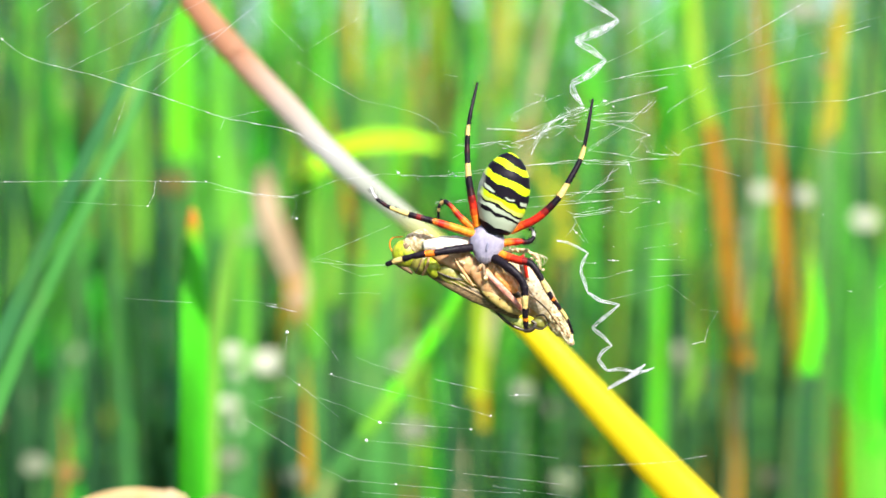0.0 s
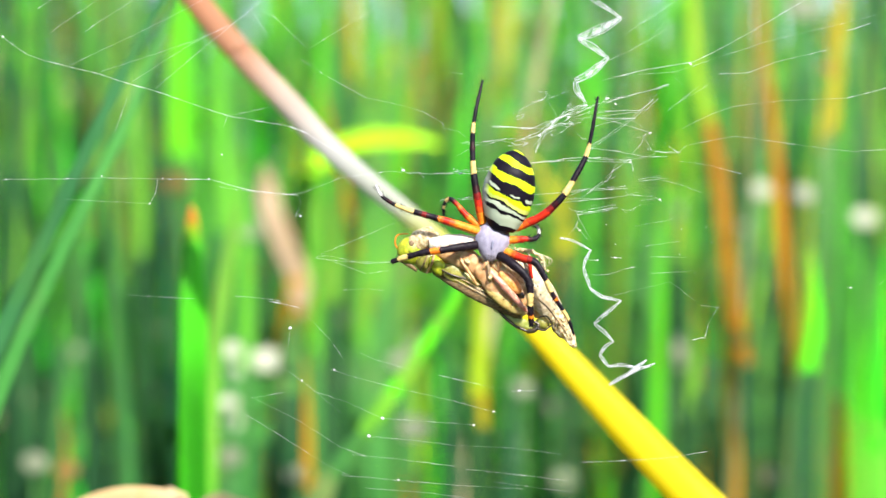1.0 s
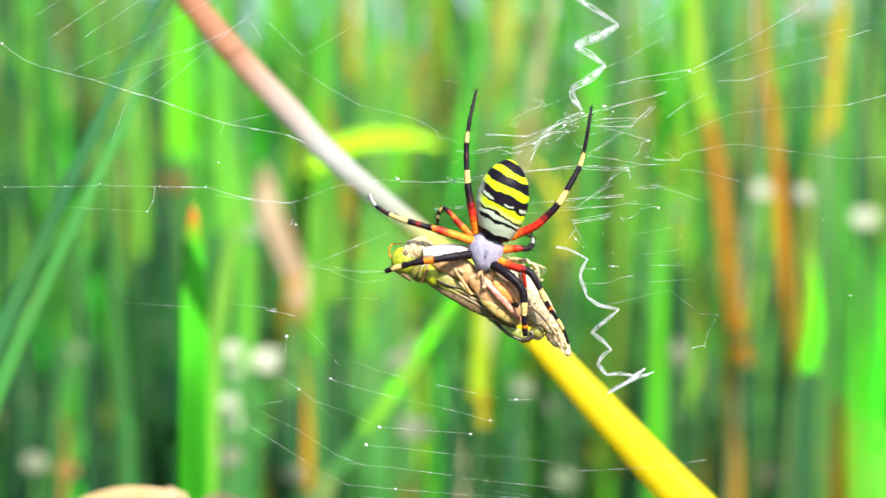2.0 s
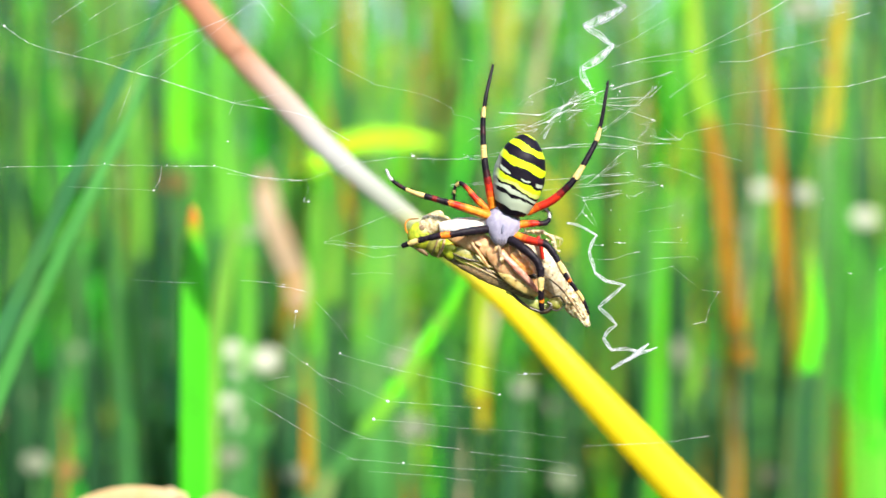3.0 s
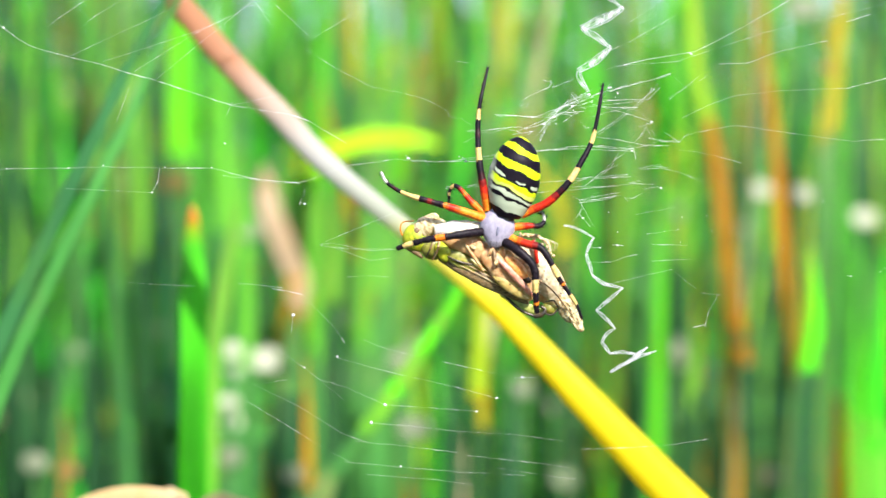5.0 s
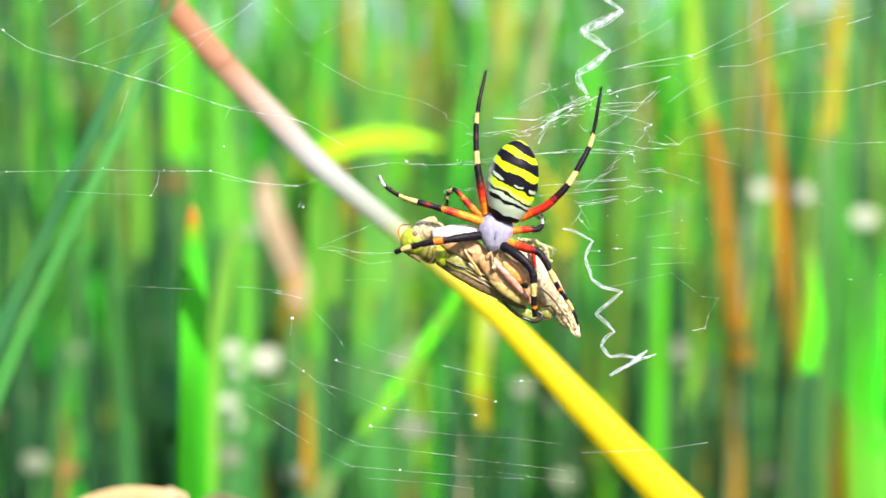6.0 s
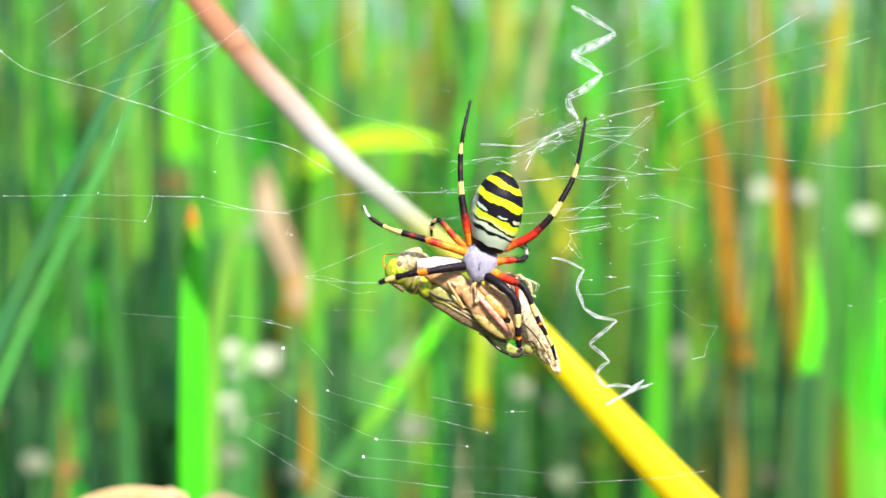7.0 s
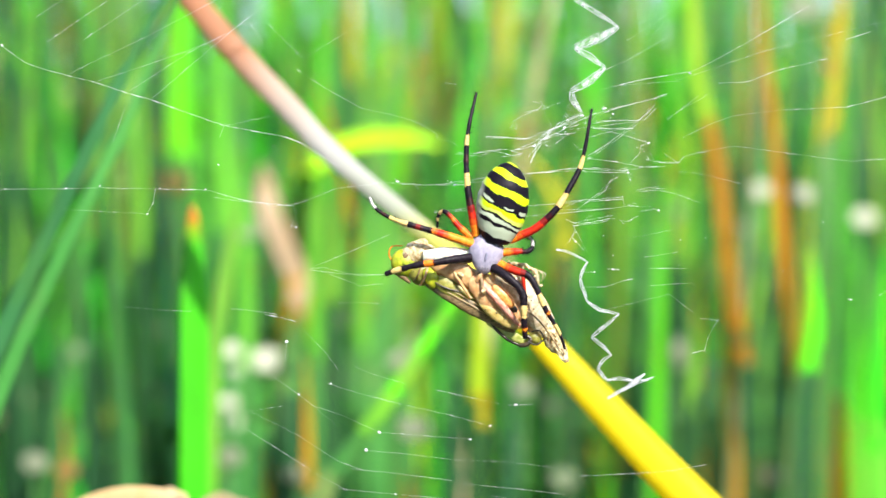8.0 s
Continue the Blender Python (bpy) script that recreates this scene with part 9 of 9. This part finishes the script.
# ---- what moves ----
# seconds, millimetres to the right, millimetres up, and how far the lower web runs ahead upwards
SWAY = (
    (0, 0, 0, 0), (0.1, 0, -0.22, 0.05), (0.2, -0.17, -0.96, 0.1), (0.3, -0.52, -0.87, 0.16), (0.4, -0.09, -0.17, 0.21),
    (0.5, 0.17, 0.96, 0.26), (0.6, 0.35, 0.74, 0.26), (0.7, 0.39, 0.61, 0.26), (0.8, 0.35, 0.48, 0.26),
    (0.9, 0.52, 0.35, 0.26), (1, 0.8, 0.39, 0.26), (1.1, 0.96, 0, 0.27), (1.2, 0.83, 0.09, 0.28), (1.3, 0.7, 0.7, 0.29),
    (1.4, 1.18, 1.05, 0.3), (1.5, 1.4, 0.74, 0.31), (1.6, 0, -0.57, 0.28), (1.7, -0.54, -1.2, 0.26),
    (2.8, 1.83, 1.13, 0.52), (2.9, 1.92, 1.75, 0.52), (3, 2.4, 2.79, 0.52), (3.1, 2.18, 3.32, 0.56),
    (3.2, 2.88, 2.71, 0.59), (3.3, 2.49, 2.71, 0.63), (3.4, 1.35, 2.53, 0.66), (3.5, 0.13, 1.44, 0.7),
    (3.6, 1.05, 1.13, 0.51), (3.7, 1.18, 1.83, 0.31), (3.8, 1.44, 3.32, 0.12), (3.9, 1.44, 4.19, -0.07),
    (4, 1.07, 4.02, -0.26), (4.1, 0.79, 2.62, -0.21), (4.2, -0.87, 2.27, -0.16), (4.3, -0.7, 2.79, -0.1),
    (4.4, 1.48, 3.49, -0.05), (4.5, 2.67, 4.8, 0), (4.6, 1.75, 4.63, 0.13), (4.7, 1.6, 3.06, 0.26), (5.8, 1.69, 2.01, 0.44),
    (5.9, 1.22, 2.18, 0.39), (6, 1.34, 1.87, 0.35), (6.1, 1.18, 0.09, 0.35), (6.2, -0.17, -1.05, 0.35),
    (6.3, -0.83, -0.96, 0.35), (6.4, -0.61, -1.92, 0.35), (6.5, -0.27, -1.74, 0.35), (6.6, 0, -0.7, 0.31),
    (6.7, -0.04, -0.79, 0.26), (6.8, -0.26, -1.4, 0.22), (6.9, -0.61, -1.88, 0.17), (7, -1.07, -2.79, 0.13),
    (7.1, -1.09, -2.88, 0.09), (7.2, -1.05, -1.66, 0.04), (7.3, -0.7, -1.4, 0), (7.4, -0.44, -1.05, -0.04),
    (7.5, -0.26, -1.48, -0.09), (7.6, -0.61, -2.27, -0.09), (7.7, -0.96, -2.66, -0.09), (7.8, -0.7, -2.27, -0.09),
    (7.9, -0.44, -1.66, -0.09), (8, -0.14, -1.48, -0.09),
)

# seconds, degrees of nod, millimetres pushed up and to the right
STALK_SWAY = (
    (0, 0, 0), (0.5, 0.56, -0.2), (1, -0.05, 0.95), (1.5, 0.23, -0.54), (1.7, 0.1, -0.6), (2.8, 0.09, -0.5),
    (3, 0.05, 0.15), (3.3, 0.2, -1), (3.5, -0.43, -2.65), (3.8, 0.1, -1.6), (4, 1.44, -2.24), (4.3, 0.6, -1),
    (4.5, -0.1, -0.6), (4.7, 0, -0.6), (5.8, -2.33, 0.46), (6, -0.61, -0.85), (6.1, -0.4, -0.4), (6.2, -0.7, -0.3),
    (6.3, -1.08, -0.2), (6.4, -1.95, -0.15), (6.5, -1.72, -0.19), (6.6, -1.2, -0.3), (6.7, -0.2, -0.7), (6.8, 0.5, -1.1),
    (7, 0.54, -1.18), (7.2, -0.5, -0.5), (7.4, -0.1, -0.8), (7.5, 0.24, -1.07), (7.6, 0.5, -0.7), (7.8, 0.1, -0.2),
    (8, -0.03, 0.3),
)

# seconds, millimetres by which the prey's hind end sinks
TAIL = (
    (0, 0), (0.5, 0), (1, 0.7), (1.5, 0.26), (1.7, 0.61), (2.8, 0.35), (3, -0.09), (3.5, 0.61), (4, 0.26), (4.5, -0.61),
    (4.7, 0.17), (5.8, 0.35), (6, 0.61), (6.5, 1.05), (7, 1.57), (7.5, 1.13), (8, 1.13),
)


# seconds, and thousandths of their height by which reeds lean over in the wind: the two leaning ones, the dry leaf, the
# upright one, and the unseen bent one, timed for its shade
REED_SWAY = (
    (0, 0.2, 0, 0, -3), (0.5, 0.6, 0.8, 0, -0.5), (1, -0.3, 1.0, -0.2, 0), (1.5, -1.0, 0.4, 0, 0), (2.3, -0.6, 0.3, 0.1, -4), (2.8, -0.4, -0.1, 0.15, -12), (3, -0.3, -0.2, 0.2, -13),
    (3.3, -0.1, -0.5, 0.3, -9), (3.5, 0.1, -0.6, 0.3, -2), (4, -0.5, -0.2, -0.1, 0), (4.5, 0.7, 0.7, 0.1, -2.5), (5.2, -0.3, 0.4, 0, -1), (5.8, -1.0, 0.2, -0.1, -2), (6.2, -0.9, 0, -0.1, -3.5),
    (6.5, -0.1, -0.3, 0.2, -12), (7, -1.0, 0, -0.2, -14), (7.5, -0.8, 0.3, 0, -14), (8, -0.1, 0.1, 0.1, -13))


def aim(t):
    """How far the camera's aim has sunk, in millimetres: the sway of web and stalk allows for it."""
    return float(np.interp(t, [r[0] for r in SETTLE], [r[1] for r in SETTLE]))


SWAY = [(t, x, z - aim(t), lag) for t, x, z, lag in SWAY]
STALK_SWAY = [(t, a, n - aim(t)) for t, a, n in STALK_SWAY]


def sway_reed(ob, column):
    """Leans a reed over about its foot."""
    foot = Vector((ob.location.x, ob.location.y, 0))
    up = Matrix.Translation((0, 0, ob.location.z))
    walk(ob, [(row[0], Matrix.Translation(foot) @ Matrix.Rotation(row[column] / 1000, 4, "Y") @ up) for row in REED_SWAY])


def motions():
    for ob, column in ((leaning_reed, 1), (leaning_reed_beside, 1), (dry_leaf, 2), (upright_reed, 3), (bent_reed, 4)):
        sway_reed(ob, column)
    walk(spider, [(t, Matrix.Translation(SPIDER_AT + Vector((x, 0, z)) / 1000)) for t, x, z, lag in SWAY])
    # the prey swings about its head, and the leg that holds its hind end follows
    sunk = lambda t: float(np.interp(t, [r[0] for r in TAIL], [r[1] for r in TAIL]))
    head = Vector((-0.0105, 0, 0.0058))
    walk(prey, [(t, Matrix.Translation(PREY_AT + Vector((x, 0, z)) / 1000 + head) @ Matrix.Rotation(sunk(t) / 24, 4, "Y") @ Matrix.Translation(-head))
                for t, x, z, lag in SWAY])
    walk(hind_leg, [(t, Matrix.Translation(hind_joint) @ Matrix.Rotation(sunk(t) / 13, 4, "Y") @ Matrix.Translation(-hind_joint)) for t, *_ in SWAY])
    for ob, middle, ends, gains in silk_pieces:
        rows = []
        first = math.atan2(ends[1][1] - ends[0][1], ends[1][0] - ends[0][0])
        for t, x, z, lag in SWAY:
            a, b = [(e[0] + g[0] * x / 1000, e[1] + (g[1] * z + g[2] * lag) / 1000) for e, g in zip(ends, gains)]
            slope = math.atan2(b[1] - a[1], b[0] - a[0]) - first
            moved = Vector(((a[0] + b[0]) / 2, middle.y, (a[1] + b[1]) / 2))
            turn = Matrix.Rotation(-math.remainder(slope, math.tau), 4, "Y")
            rows.append((t, Matrix.Translation(moved) @ turn))
        walk(ob, rows)
    walk(stalk, [(t, Matrix.Translation(STALK_PIVOT + Vector((0.7, 0, 0.7)) * n / 1000) @ Matrix.Rotation(radians(a), 4, "Y")) for t, a, n in STALK_SWAY])


motions()
